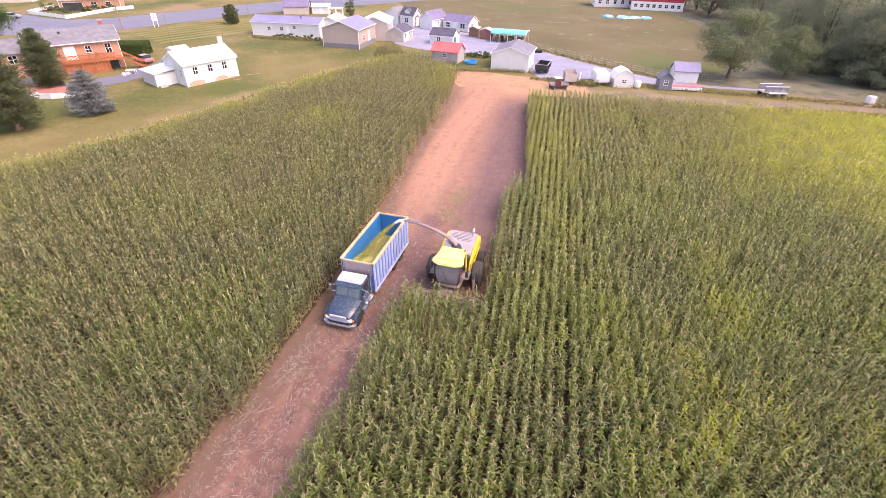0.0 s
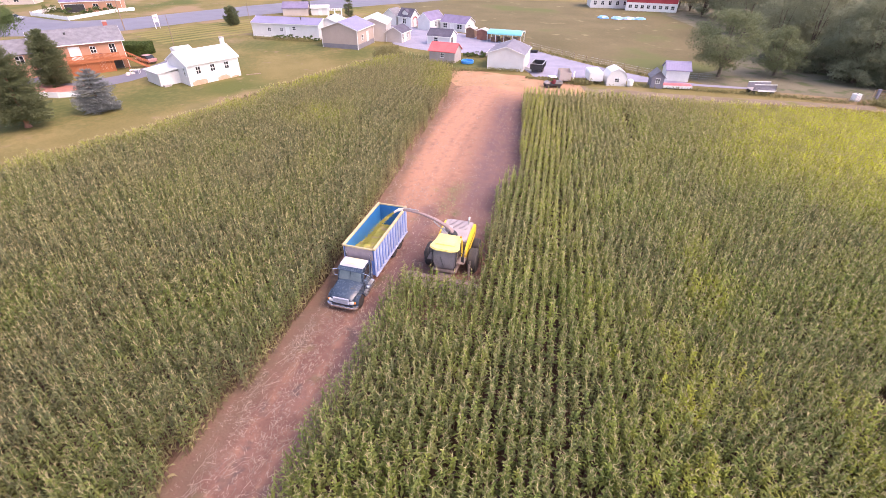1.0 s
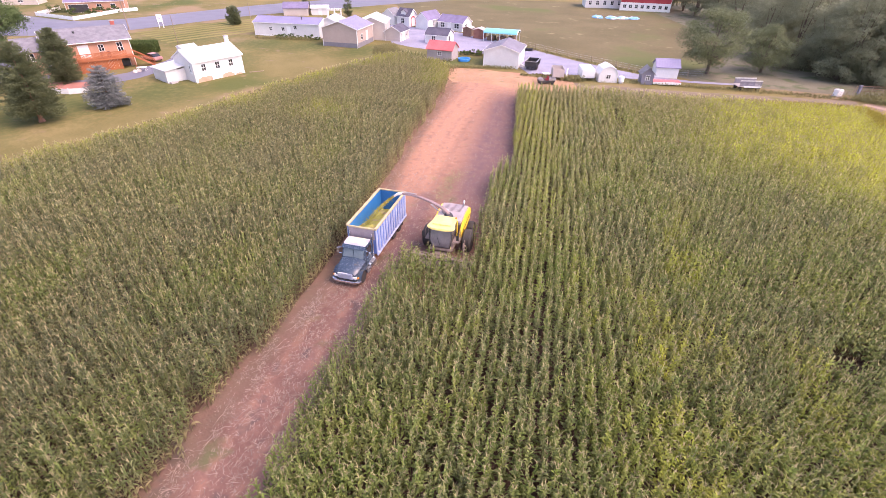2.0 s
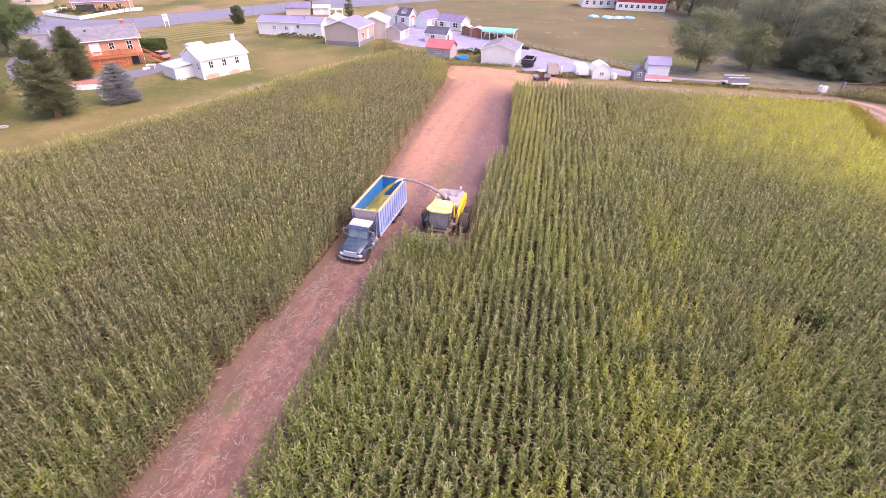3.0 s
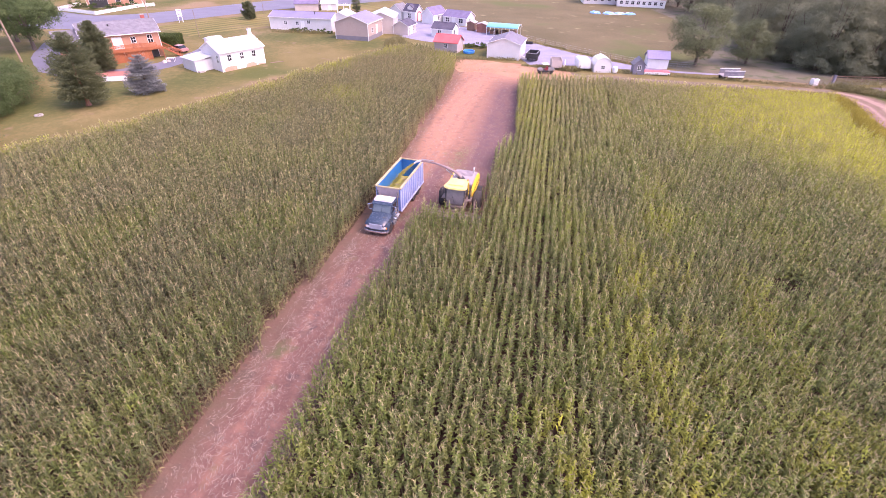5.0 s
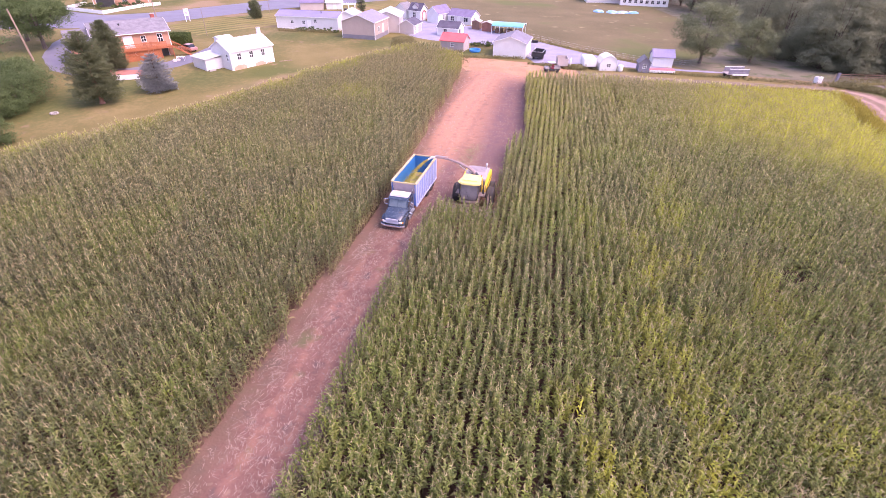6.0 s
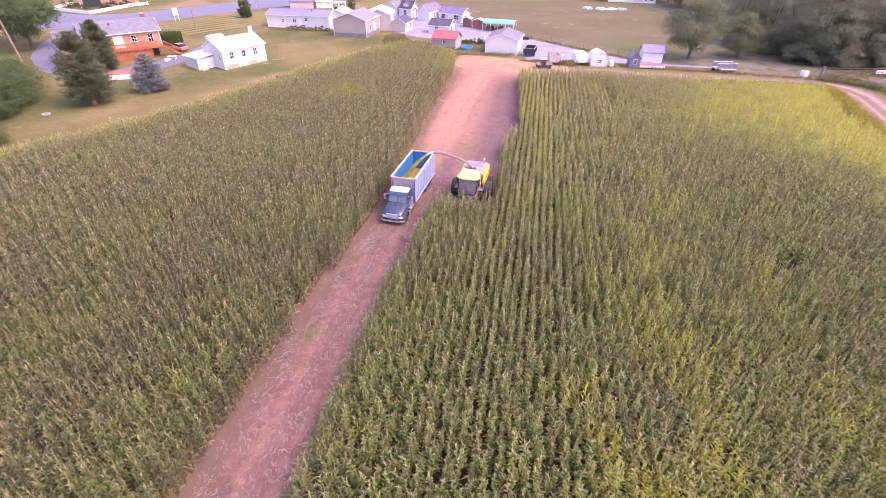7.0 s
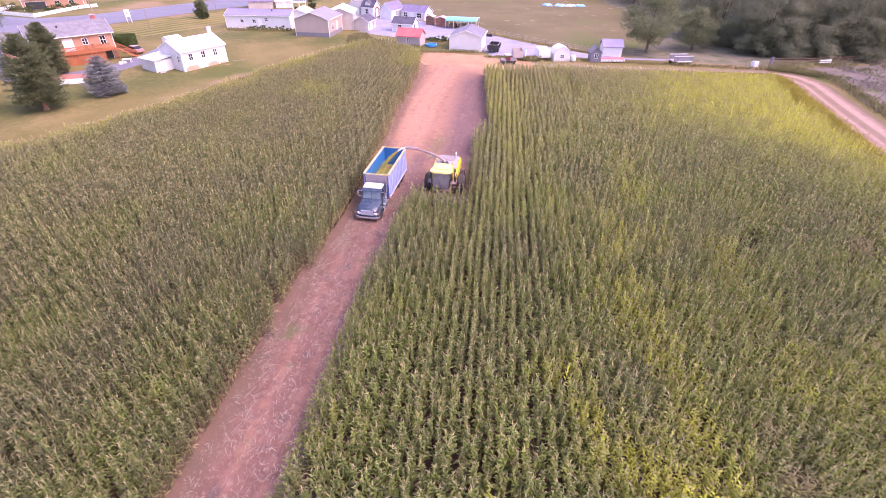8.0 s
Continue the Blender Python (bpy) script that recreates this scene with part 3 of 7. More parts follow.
def corn_plant(rng, leaves, segs, tassels, foot=0.95, wide=0.04, thick=0.016, span=1.0, fan=0.8):
    """One plant about 3 m tall with arching leaves: corners, faces, and each corner's dryness and paleness. foot: the height of the lowest leaf; span: the leaves' reach; fan: how far they stray from the row."""
    v, f, dry, pale = [], [], [], []
    def put(points, d, p):
        v.extend(points)
        dry.extend([d] * len(points))
        pale.extend([p] * len(points))
    def ring(z, r):
        return [(r * math.cos(a), r * math.sin(a), z) for a in (0, 2.1, 4.2)]
    if foot < 0.5:
        put(ring(0, 0.018), 0.75, 0)
        put(ring(2.45, 0.009), 0.1, 0)
        f += [(0, 1, 4, 3), (1, 2, 5, 4), (2, 0, 3, 5)]
    else:
        put([(-0.016, 0, 0), (0.016, 0, 0), (0.008, 0.004, 2.45), (-0.008, 0.004, 2.45)], 0.5, 0)
        f.append((0, 1, 2, 3))
    az = rng.uniform(-0.4, 0.4)
    for k in range(leaves):
        t = k / (leaves - 1)
        z0 = foot + (2.32 - foot) * t ** 0.85
        up = min(1.0, max(0.0, (z0 - 0.4) / 1.9))
        az += math.pi + rng.uniform(-fan, fan)
        L = span * (0.68 - 0.28 * up * up) * rng.uniform(0.75, 1.2)
        w = wide * (1.12 - 0.3 * up) * rng.uniform(0.85, 1.2)
        el = radians(rng.uniform(45, 67) + 13 * up if foot < 0.5 else rng.uniform(46, 70) + 10 * up)
        bend = radians(rng.uniform(85, 160) - 20 * up) / (segs - 1)
        c, s = math.cos(az), math.sin(az)
        p, o = (0.0, z0), len(v)
        low = min(1.0, (2.4 if foot > 0.5 else 1.9) * max(0, (0.26 if foot > 0.5 else 0.48) - up))
        # some leaves mixed towards the tassel colour, a painted silver sheen
        sheen = rng.choice((0.0, 0.0, 0.06, 0.2))
        side = rng.uniform(-0.22, 0.22)
        for j in range(segs + 1):
            ww = w * (0.65, 1.0, 0.9, 0.6)[min(j, 3)]
            tw = 0.7 * rng.uniform(-1, 1) * ww
            off = side * (j / segs) ** 2 * L
            px, py = p[0] * c - off * s, p[0] * s + off * c
            if j < segs:
                put([(px - ww * s, py + ww * c, p[1] + tw), (px + ww * s, py - ww * c, p[1] - tw)], low, sheen)
            else:
                put([(px, py, p[1])], min(1.0, 0.12 + low), 0.12)
            p = (p[0] + L / segs * math.cos(el), p[1] + L / segs * math.sin(el))
            el -= bend * (0.7 + 0.6 * j / segs)
        for j in range(segs - 1):
            a = o + 2 * j
            f.append((a, a + 1, a + 3, a + 2))
        a = o + 2 * (segs - 1)
        f.append((a, a + 1, a + 2))
    if foot > 0.5:
        for k in range(2 if leaves > 8 else 3):        # broad shaded leaves that close the crop below
            a, o, z0, L = rng.uniform(0, 6.28), len(v), rng.uniform(0.7, 1.3), rng.uniform(0.4, 0.6)
            c, s = math.cos(a), math.sin(a)
            put([(0, 0, z0), (0.5 * L * c - 0.1 * s, 0.5 * L * s + 0.1 * c, z0 + 0.22), (0.5 * L * c + 0.1 * s, 0.5 * L * s - 0.1 * c, z0 + 0.2), (L * c, L * s, z0 + 0.1)], 0.1, 0.0)
            f.append((o, o + 2, o + 3, o + 1))
    for k in range(tassels):
        a, o = rng.uniform(0, 6.28), len(v)
        d = rng.uniform(0.13, 0.26) * (k > 0)
        b_ = a + 1.57
        z0 = 2.4 + 0.05 * k
        top = (2.74 if k == 0 else z0 + rng.uniform(0.05, 0.24)) + rng.uniform(-0.05, 0.05)
        put([(-thick * math.cos(b_), -thick * math.sin(b_), z0), (thick * math.cos(b_), thick * math.sin(b_), z0), (d * math.cos(a), d * math.sin(a), top)], 0.0, 1.0)
        f.append((o, o + 1, o + 2))
    return np.array(v), f, np.array(dry), np.array(pale)


HOLES = [(26.5, 15.5, 1.2), (26.8, 66.6, 0.9), (26.3, 64.3, 0.9), (25.8, 62.0, 0.9), (25.4, 59.8, 0.9), (24.9, 57.6, 0.8)]
GOLD = [(38, 51, 8, 0.45), (45, 57, 7, 0.45), (52, 49, 6, 0.5), (59, 61, 7, 0.65), (49, 39, 5, 0.45), (54, 60, 6, 0.55), (-17.5, 63.5, 4, 0.45), (-20.5, 80, 3, 0.5), (-11, 93, 4, 0.4), (11, 66, 5, 0.4), (22, -2, 6, 0.4), (5.5, 2.7, 1.5, 0.75), (6.5, -0.5, 1.8, 0.8), (7.2, -3.6, 2.3, 0.85), (8.6, -6.0, 2.6, 0.85), (11.2, -3.0, 2.2, 0.65)]

STREAKS = [(11.2, -8, 27, 0.62, 1.3), (9.2, 4, 15, 0.5, 1.1), (6.6, 18, 30, 0.35, 1.1), (2.0, 26, 70, 0.3, 1.5), (14.5, 4, 40, 0.35, 1.0), (19.5, -4, 24, 0.35, 1.0), (-1.2, 48, 86, 0.6, 0.9)]      # across the rows, from and to along them, how yellow, how wide

DEAD = [(14.8, -5.3, 0.9), (15.3, -2.4, 0.6), (34.9, 13.4, 1.1)]      # withered spots: x, y, radius


def build_corn():
    rng = np.random.RandomState(11)
    pts = []
    for row, gap, first, last in ((0.76, 0.155, -120.0, -14.0), (0.66, 0.178, -13.5, 75.0)):
        for i in range(int((last - first) / row)):
            v = np.arange(-34, 100, gap)
            v = v + rng.uniform(-0.09, 0.09, len(v))
            uu = first + i * row + rng.normal(0, 0.05 if first < -20 else 0.095, len(v)) + 0.05 * np.sin(v * 0.3 + i)
            pts.append(np.stack([uu, v], 1))
    p = np.concatenate(pts)
    u, v = p[:, 0], p[:, 1]
    x, y = u * CA + v * SA, -u * SA + v * CA
    wx = np.interp(y, *zip(*WEST)) + 0.8 * smooth_noise(x, y, 9, 3)
    ex = np.interp(y, *zip(*EAST)) + 0.8 * smooth_noise(x, y, 9, 4)
    cr = np.interp(v, *zip(*CUT_RIGHT))
    edge = 0.3 * smooth_noise(u, v, 5, 5) + 0.22 * smooth_noise(u, v, 1.3, 6)
    west, swath = np.interp(v, *zip(*CUT_WEST)), np.interp(v, *zip(*SWATH))
    track = (u > west + edge) & (u < np.where(v < CUT_AT, swath, cr) + edge * 0.5)
    far = np.interp(x, [-13.0, -9.8, -3.0, 1.2, 6], [96.5, 99.5, 94.5, 89, 84])
    keep = (x > -75) & (x > wx) & (x < ex) & ~track & (y > -32) & ~((u < -10) & (y > far))
    keep &= rng.uniform(0, 1, len(x)) > 0.06 + 0.05 * (smooth_noise(u, v, 6, 8) > 0.9)
    # thin stretches of two rows, sown badly
    for ru in (3.3, 5.0):
        keep &= ~((abs(u - ru) < 0.33) & (smooth_noise(u * 0, v, 6, 21 + int(ru)) > 0.3) & (v < 46) & (rng.uniform(0, 1, len(x)) < 0.62))
    for hx, hy, r in HOLES:
        keep &= (x - hx) ** 2 + (y - hy) ** 2 > r * r * (1 + 0.3 * smooth_noise(x, y, 1.2, 9))
    # thinner where the field runs on far beside and behind the flight
    beside = (y < -10) | (abs(x + 1) > np.maximum(32, 22 + 1.0 * (y + 16)))
    keep &= ~beside | (rng.uniform(0, 1, len(x)) < np.where((y < -10) & (abs(x + 1) < 32) & (y > -20), 0.6, 0.2))
    x, y, u, v, wx, ex, west, swath, cr = (a[keep] for a in (x, y, u, v, wx, ex, west, swath, cr))
    n = len(x)
    gold = np.zeros(n)
    for gx, gy, r, k in GOLD:
        gold = np.maximum(gold, k * np.exp(-((x - gx) ** 2 + (y - gy) ** 2) / (r * r)))
    for uu, v0, v1, k, wide in STREAKS:
        inside = np.clip((v - v0) / 4, 0, 1) * np.clip((v1 - v) / 4, 0, 1)
        gold = np.maximum(gold, k * inside * np.exp(-((u - uu - 1.0 * smooth_noise(u * 0, v, 9, 35) - 0.9 * smooth_noise(u, v, 2.4, 39)) / wide) ** 2))
    gold *= 0.75 + 0.4 * smooth_noise(u, v * 0.5, 1.6, 36) + 0.3 * smooth_noise(x, y, 5, 37)
    gold += (0.10 * smooth_noise(x, y, 7, 31) + 0.08 * smooth_noise(x, y, 2.2, 32)) * np.where(u > CUT_LEFT + 3, 1, 0.5) + rng.normal(0, 0.03, n)
    gold += (0.65 * np.exp(-((x - wx) / 3.8) ** 2) + 0.45 * np.exp(-((x - ex) / 6.5) ** 2)) * (y > 12)
    gold += (0.75 + 0.45 * smooth_noise(x, y, 5, 38)) * np.clip((x - 33) / 20, 0, 1) * np.clip((y - 24) / 22, 0, 1)
    clump = smooth_noise(u, v, 1.05, 51) + 0.6 * smooth_noise(u, v, 0.55, 53)
    green = np.clip(0.36 + 0.44 * (u > CUT_LEFT + 3) - 0.007 * (v - 12) + 0.3 * smooth_noise(x, y, 14, 33) + rng.normal(0, 0.22, n), 0, 1)
    # browner with distance: far haze put into the leaf colour
    brown = np.clip(rng.normal(-0.06, 0.08, n) + 0.16 * smooth_noise(x, y, 4, 34) + 0.46 * np.clip((y - 16) / 45, 0, 1) * 0.62, 0, 0.8)
    brown = (brown + 0.22 * np.clip((v - 62) / 14, 0, 1)) * np.clip(1.1 - 1.5 * gold, 0.05, 1)
    for gx, gy, r in DEAD:
        brown = np.maximum(brown, 1.15 * np.exp(-((x - gx) ** 2 + (y - gy) ** 2) / (r * r)) + rng.normal(0, 0.1, n))
    brown = np.maximum(brown, (0.75 + 0.3 * smooth_noise(u, v, 3, 61)) * np.exp(-((u - west) / 0.8) ** 2) * (u < west + 1) * np.clip((v - 32) / 10, 0, 1))
    brown = np.clip(brown + 0.12 * np.clip((x - 33) / 20, 0, 1) * np.clip((y - 24) / 22, 0, 1) * (0.5 + smooth_noise(x, y, 4, 40)), 0, 1)
    # random plant tone, plus lit clumps, dark gaps and far haze put into colour
    plant_tone = np.clip(1 + (rng.normal(0, 0.07, n) + 0.26 * clump + 0.12 * smooth_noise(x, y, 3.5, 52)) * np.clip(1.3 - (y - 16) / 62, 0.5, 1), 0.3, 1.8) * (1 + 0.3 * np.clip((y - 12) / 30, 0, 1))
    # west plants slightly darker, lens falloff put into their colour
    plant_tone *= 1 - 0.06 * (u < CUT_LEFT)
    gold += 0.03 * (u > CUT_LEFT + 3) * np.clip((y - 8) / 25, 0, 1) + (0.06 + 0.10 * (u > CUT_LEFT + 3)) * np.clip((y - 36) / 30, 0, 1) + rng.normal(0, 0.03, n)
    # shorter towards the edges, on the poor eastern ground, and here and there
    tall = 1.0 + 0.10 * clump * np.clip(1.3 - (y - 16) / 62, 0.5, 1) + 0.035 * smooth_noise(x, y, 8, 41) + rng.normal(0, 0.05, n)
    tall -= 0.22 * np.exp(-((x - wx) / 3.0) ** 2) + 0.36 * np.clip((x - 38) / 20, 0, 1) * np.clip((y - 5) / 15, 0, 1)
    sc = np.clip(tall, 0.45, 1.15)
    s = np.clip((y - 30) / 70, 0, 1)
    z = s * s * (3 - 2 * s) * (1.0 - 0.014 * np.clip(x, -60, 60))
    # fuller plants near the flight, and leaves down to the foot where the side of the crop shows
    rim = ((u > west - 1.6) & (u < cr + 1.6) & (v > CUT_AT - 6)) | ((u > west - 1.6) & (u < swath + 1.4)) | (x < wx + 1.8) | (x > ex - 1.6)
    near = np.where(rim, 2, np.where((np.hypot(x, y + 8) < 36) & (y > -9), 1, np.where(y > 48, -1, 0)))
    prng = random.Random(5)
    groups = {2: [corn_plant(prng, 10, 3, 4, foot=0.3, wide=0.038, span=0.85) for _ in range(8)],
              1: [corn_plant(prng, 9, 3, 4, foot=1.05, wide=0.054, thick=0.018, span=0.7) for _ in range(10)],
              0: [corn_plant(prng, 6, 2, 3, foot=1.1, wide=0.072, thick=0.026, span=0.7, fan=0.5) for _ in range(8)],
              -1: [corn_plant(prng, 5, 2, 3, foot=1.3, wide=0.085, thick=0.032, span=0.72, fan=0.4) for _ in range(8)]}
    for side, label in ((0, "tall dense olive-green maize west of the cut strip"), (1, "tall dense yellow-green maize east of the cut strip")):
        V, F, S, C, G, off = [], [], [], [], [], 0
        mine = (u > CUT_LEFT + 3) == bool(side)
        for lod, kinds in groups.items():
            which = rng.randint(0, len(kinds), n)
            for k, (tv, tf, td, tp) in enumerate(kinds):
                idx = np.nonzero(mine & (near == lod) & (which == k))[0]
                if not len(idx):
                    continue
                a = math.pi / 2 - ROWDIR + rng.normal(0, 1.0 if lod > 0 else 0.6 + 0.15 * side, len(idx)) + math.pi * rng.randint(0, 2, len(idx))
                c, d = np.cos(a)[:, None], np.sin(a)[:, None]
                q = np.empty((len(idx), len(tv), 3))
                q[:, :, 0] = (tv[:, 0] * c - tv[:, 1] * d) + x[idx, None]
                q[:, :, 1] = (tv[:, 0] * d + tv[:, 1] * c) + y[idx, None]
                lx, ly = rng.normal(0, 0.035, (2, len(idx)))
                q[:, :, 0] += tv[:, 2] * lx[:, None]
                q[:, :, 1] += tv[:, 2] * ly[:, None]
                q[:, :, 2] = tv[:, 2] * sc[idx, None] + z[idx, None] - 0.02
                flat = np.concatenate([np.array(t) for t in tf])
                sizes = np.array([len(t) for t in tf])
                F.append((flat[None, :] + off + len(tv) * np.arange(len(idx))[:, None]).ravel())
                S.append(np.tile(sizes, len(idx)))
                V.append(q.reshape(-1, 3))
                col = np.empty((len(idx), len(tv), 4))
                col[:, :, 0] = np.clip(gold[idx], 0, 1)[:, None]
                col[:, :, 1] = np.clip(td[None, :] + brown[idx, None], 0, 1)
                col[:, :, 2] = green[idx, None]
                col[:, :, 3] = 1 - tp[None, :]
                C.append(col.reshape(-1, 4))
                G.append(np.repeat(plant_tone[idx], len(tv)))
                off += len(tv) * len(idx)
        ob = raw("corn_field", np.concatenate(V), np.concatenate(F), np.concatenate(S), M["corn"])
        ca = ob.data.color_attributes.new("leaf_hue", "FLOAT_COLOR", "POINT")
        ca.data.foreach_set("color", np.concatenate(C).astype(np.float32).ravel())
        ob.data.attributes.new("plant_tone", "FLOAT", "POINT").data.foreach_set("value", np.concatenate(G).astype(np.float32))
        tagged(ob, label, "corn", kind="stuff")


build_corn()


def build_straw():
    """Loose straw, leaves and stubs on the cut ground."""
    r = random.Random(3)
    V, F, S = [], [], []
    for i in range(30000):
        v = r.uniform(-20, 92)
        lo, hi = bound(CUT_WEST, v), bound(SWATH, v) if v < CUT_AT else bound(CUT_RIGHT, v)
        u = r.uniform(lo, hi)
        if r.random() < 0.4 or (v < 40 and r.random() < 0.25):
            u = lo + abs(r.gauss(0, 1.2)) if r.random() < 0.5 else u
        if noise.noise(Vector((u * 0.9, v * 0.35, 2))) + noise.noise(Vector((u * 2.6, v * 1.3, 7))) < r.uniform(-0.35, 0.45):
            continue
        x, y = field(u, v)
        z = height(x, y) + 0.06 + r.uniform(0, 0.03)
        L, w, a = r.uniform(0.06, 0.27) * (2.2 if r.random() < 0.08 else 1), r.uniform(0.008, 0.024), r.uniform(0, 6.28)
        c, s, o = math.cos(a), math.sin(a), len(V)
        up = r.uniform(-0.03, 0.08)
        V += [(x - w * s, y + w * c, z), (x + w * s, y - w * c, z), (x + L * c + w * s * .5, y + L * s - w * c * .5, z + up), (x + L * c - w * s * .5, y + L * s + w * c * .5, z + up)]
        F += [o, o + 1, o + 2, o + 3]
        S.append(4)
    # chopped stalks lying mostly along the rows where the machines last passed
    for i in range(6500):
        v = r.uniform(-8, 44) if r.random() < 0.8 else r.uniform(44, 88)
        u = r.gauss(-11.6, 1.5)
        if not bound(CUT_WEST, v) + 0.2 < u < (bound(SWATH, v) if v < CUT_AT else bound(CUT_RIGHT, v)) - 0.1:
            continue
        if noise.noise(Vector((u * 1.1, v * 0.5, 21))) + 0.7 * noise.noise(Vector((u * 3.0, v * 2.0, 5))) < r.uniform(-0.4, 0.5):
            continue
        x, y = field(u, v)
        z, a = height(x, y) + 0.065 + r.uniform(0, 0.03), math.pi / 2 - ROWDIR + r.gauss(0, 0.65)
        L, w = r.uniform(0.10, 0.40), r.uniform(0.010, 0.024)
        c, s, o = math.cos(a), math.sin(a), len(V)
        up = r.uniform(-0.02, 0.06)
        V += [(x - w * s, y + w * c, z), (x + w * s, y - w * c, z), (x + L * c + w * s, y + L * s - w * c, z + up), (x + L * c - w * s, y + L * s + w * c, z + up)]
        F += [o, o + 1, o + 2, o + 3]
        S.append(4)
    # long fallen stalks and leaves along the west edge
    for cv in (3.5, 8.5, 14.0, 19.5, 27.0):
        for k in range(15):
            v = cv + r.gauss(0, 1.5)
            u = bound(CUT_WEST, v) + 0.3 + abs(r.gauss(0, 0.8))
            x, y = field(u, v)
            z, a, w = height(x, y) + 0.1 + r.uniform(0, 0.08), r.gauss(0.75, 0.45), r.uniform(0.009, 0.02)
            for j in range(3):
                o, L = len(V), r.uniform(0.25, 0.45)
                c, s = math.cos(a), math.sin(a)
                V += [(x - w * s, y + w * c, z), (x + w * s, y - w * c, z), (x + L * c + w * s, y + L * s - w * c, z), (x + L * c - w * s, y + L * s + w * c, z)]
                F += [o, o + 1, o + 2, o + 3]
                S.append(4)
                x, y, a = x + L * c, y + L * s, a + r.gauss(0, 0.3)
    # cut stubs in their rows
    for i in range(int(-16 / 0.66), int(-0.9 / 0.66)):
        u = i * 0.66
        v = -16.0
        while v < 88:
            v += r.uniform(0.2, 0.5)
            if u < bound(CUT_WEST, v) or u > (bound(SWATH, v) if v < CUT_AT else bound(CUT_RIGHT, v)) or (v > 40 and r.random() < 0.55):
                continue
            x, y = field(u + r.gauss(0, 0.06), v)
            z, hgt, o = height(x, y) + 0.04, r.uniform(0.06, 0.2), len(V)
            dx, dy = r.gauss(0, 0.03), r.gauss(0, 0.03)
            for k in range(3):
                a = 2.1 * k
                V += [(x + .014 * math.cos(a), y + .014 * math.sin(a), z), (x + dx + .013 * math.cos(a), y + dy + .013 * math.sin(a), z + hgt)]
            F += [o, o + 2, o + 3, o + 1, o + 2, o + 4, o + 5, o + 3, o + 4, o, o + 1, o + 5, o + 1, o + 3, o + 5]
            S += [4, 4, 4, 3]
    m = mat("straw", (0.215, 0.152, 0.118), (0.34, 0.25, 0.20), 0.6, 0.8, fine=5, island=0.7)
    tagged(raw("straw", V, F, S, m), "loose straw and cut corn stubs on the bare strip", "straw", kind="stuff")


build_straw()


def build_chaff():
    """Chopped green leaf spilled behind the machine."""
    r = random.Random(31)
    V, F, S = [], [], []
    for i in range(800):
        k = r.random()
        x, y = 0.1 + 2.3 * k + r.gauss(0, 0.6), 39.5 + 6.8 * k + r.gauss(0, 0.5)
        z, L, w, a = height(x, y) + 0.075 + r.uniform(0, 0.03), r.uniform(0.05, 0.13), r.uniform(0.015, 0.035), r.uniform(0, 6.28)
        c, d, o = math.cos(a), math.sin(a), len(V)
        V += [(x - w * d, y + w * c, z), (x + w * d, y - w * c, z), (x + L * c + w * d, y + L * d - w * c, z + 0.01), (x + L * c - w * d, y + L * d + w * c, z + 0.01)]
        F += [o, o + 1, o + 2, o + 3]
        S.append(4)
    m = mat("chopped_leaf", (0.19, 0.185, 0.075), (0.30, 0.27, 0.13), 1.0, 0.85, fine=5, island=0.6)
    tagged(raw("chaff", V, F, S, m), "chopped green leaf spilled on the cut strip", "chaff", kind="stuff")


build_chaff()


# ---- buildings ----
def wall_shape(width, H, th, holes, inset=0.0):
    """A wall seen from outside, left to right along x, its thickness along y, with holes (x, z, w, h) cut through: one closed mesh."""
    s = Shape()
    xs = sorted({inset, width - inset} | {round(a, 4) for x, z, w, h in holes for a in (x, x + w)})
    zs = sorted({0.0, H} | {round(a, 4) for x, z, w, h in holes for a in (z, z + h)})
    nx, nz = len(xs), len(zs)
    s.v = [(x, y, z) for y in (0, th) for z in zs for x in xs]

    def idx(i, k, back):
        return back * nx * nz + k * nx + i

    def solid(i, k):
        if not (0 <= i < nx - 1 and 0 <= k < nz - 1):
            return False
        mx, mz = (xs[i] + xs[i + 1]) / 2, (zs[k] + zs[k + 1]) / 2
        return not any(x < mx < x + w and z < mz < z + h for x, z, w, h in holes)
    for i in range(nx - 1):
        for k in range(nz - 1):
            if not solid(i, k):
                continue
            c = [(i, k), (i + 1, k), (i + 1, k + 1), (i, k + 1)]
            for back in (0, 1):
                s.f.append(tuple(idx(p, q, back) for p, q in c))
            for (p, q), (di, dk) in zip(zip(c, c[1:] + c[:1]), ((0, -1), (1, 0), (0, 1), (-1, 0))):
                if not solid(i + di, k + dk):
                    s.f.append((idx(*p, 0), idx(*q, 0), idx(*q, 1), idx(*p, 1)))
    used = sorted({q for f in s.f for q in f})
    new_no = {q: n for n, q in enumerate(used)}
    s.v = [s.v[q] for q in used]
    s.f = [tuple(new_no[q] for q in f) for f in s.f]
    return s


def gable_shape(width, H, th, rise, gambrel=False):
    poly = [(0, H), (width, H), (width / 2, H + rise)]
    if gambrel:
        poly = [(0, H), (width, H), (width * 0.86, H + rise * 0.62), (width / 2, H + rise), (width * 0.14, H + rise * 0.62)]
    return Shape().prism(poly, 0, th, "y")


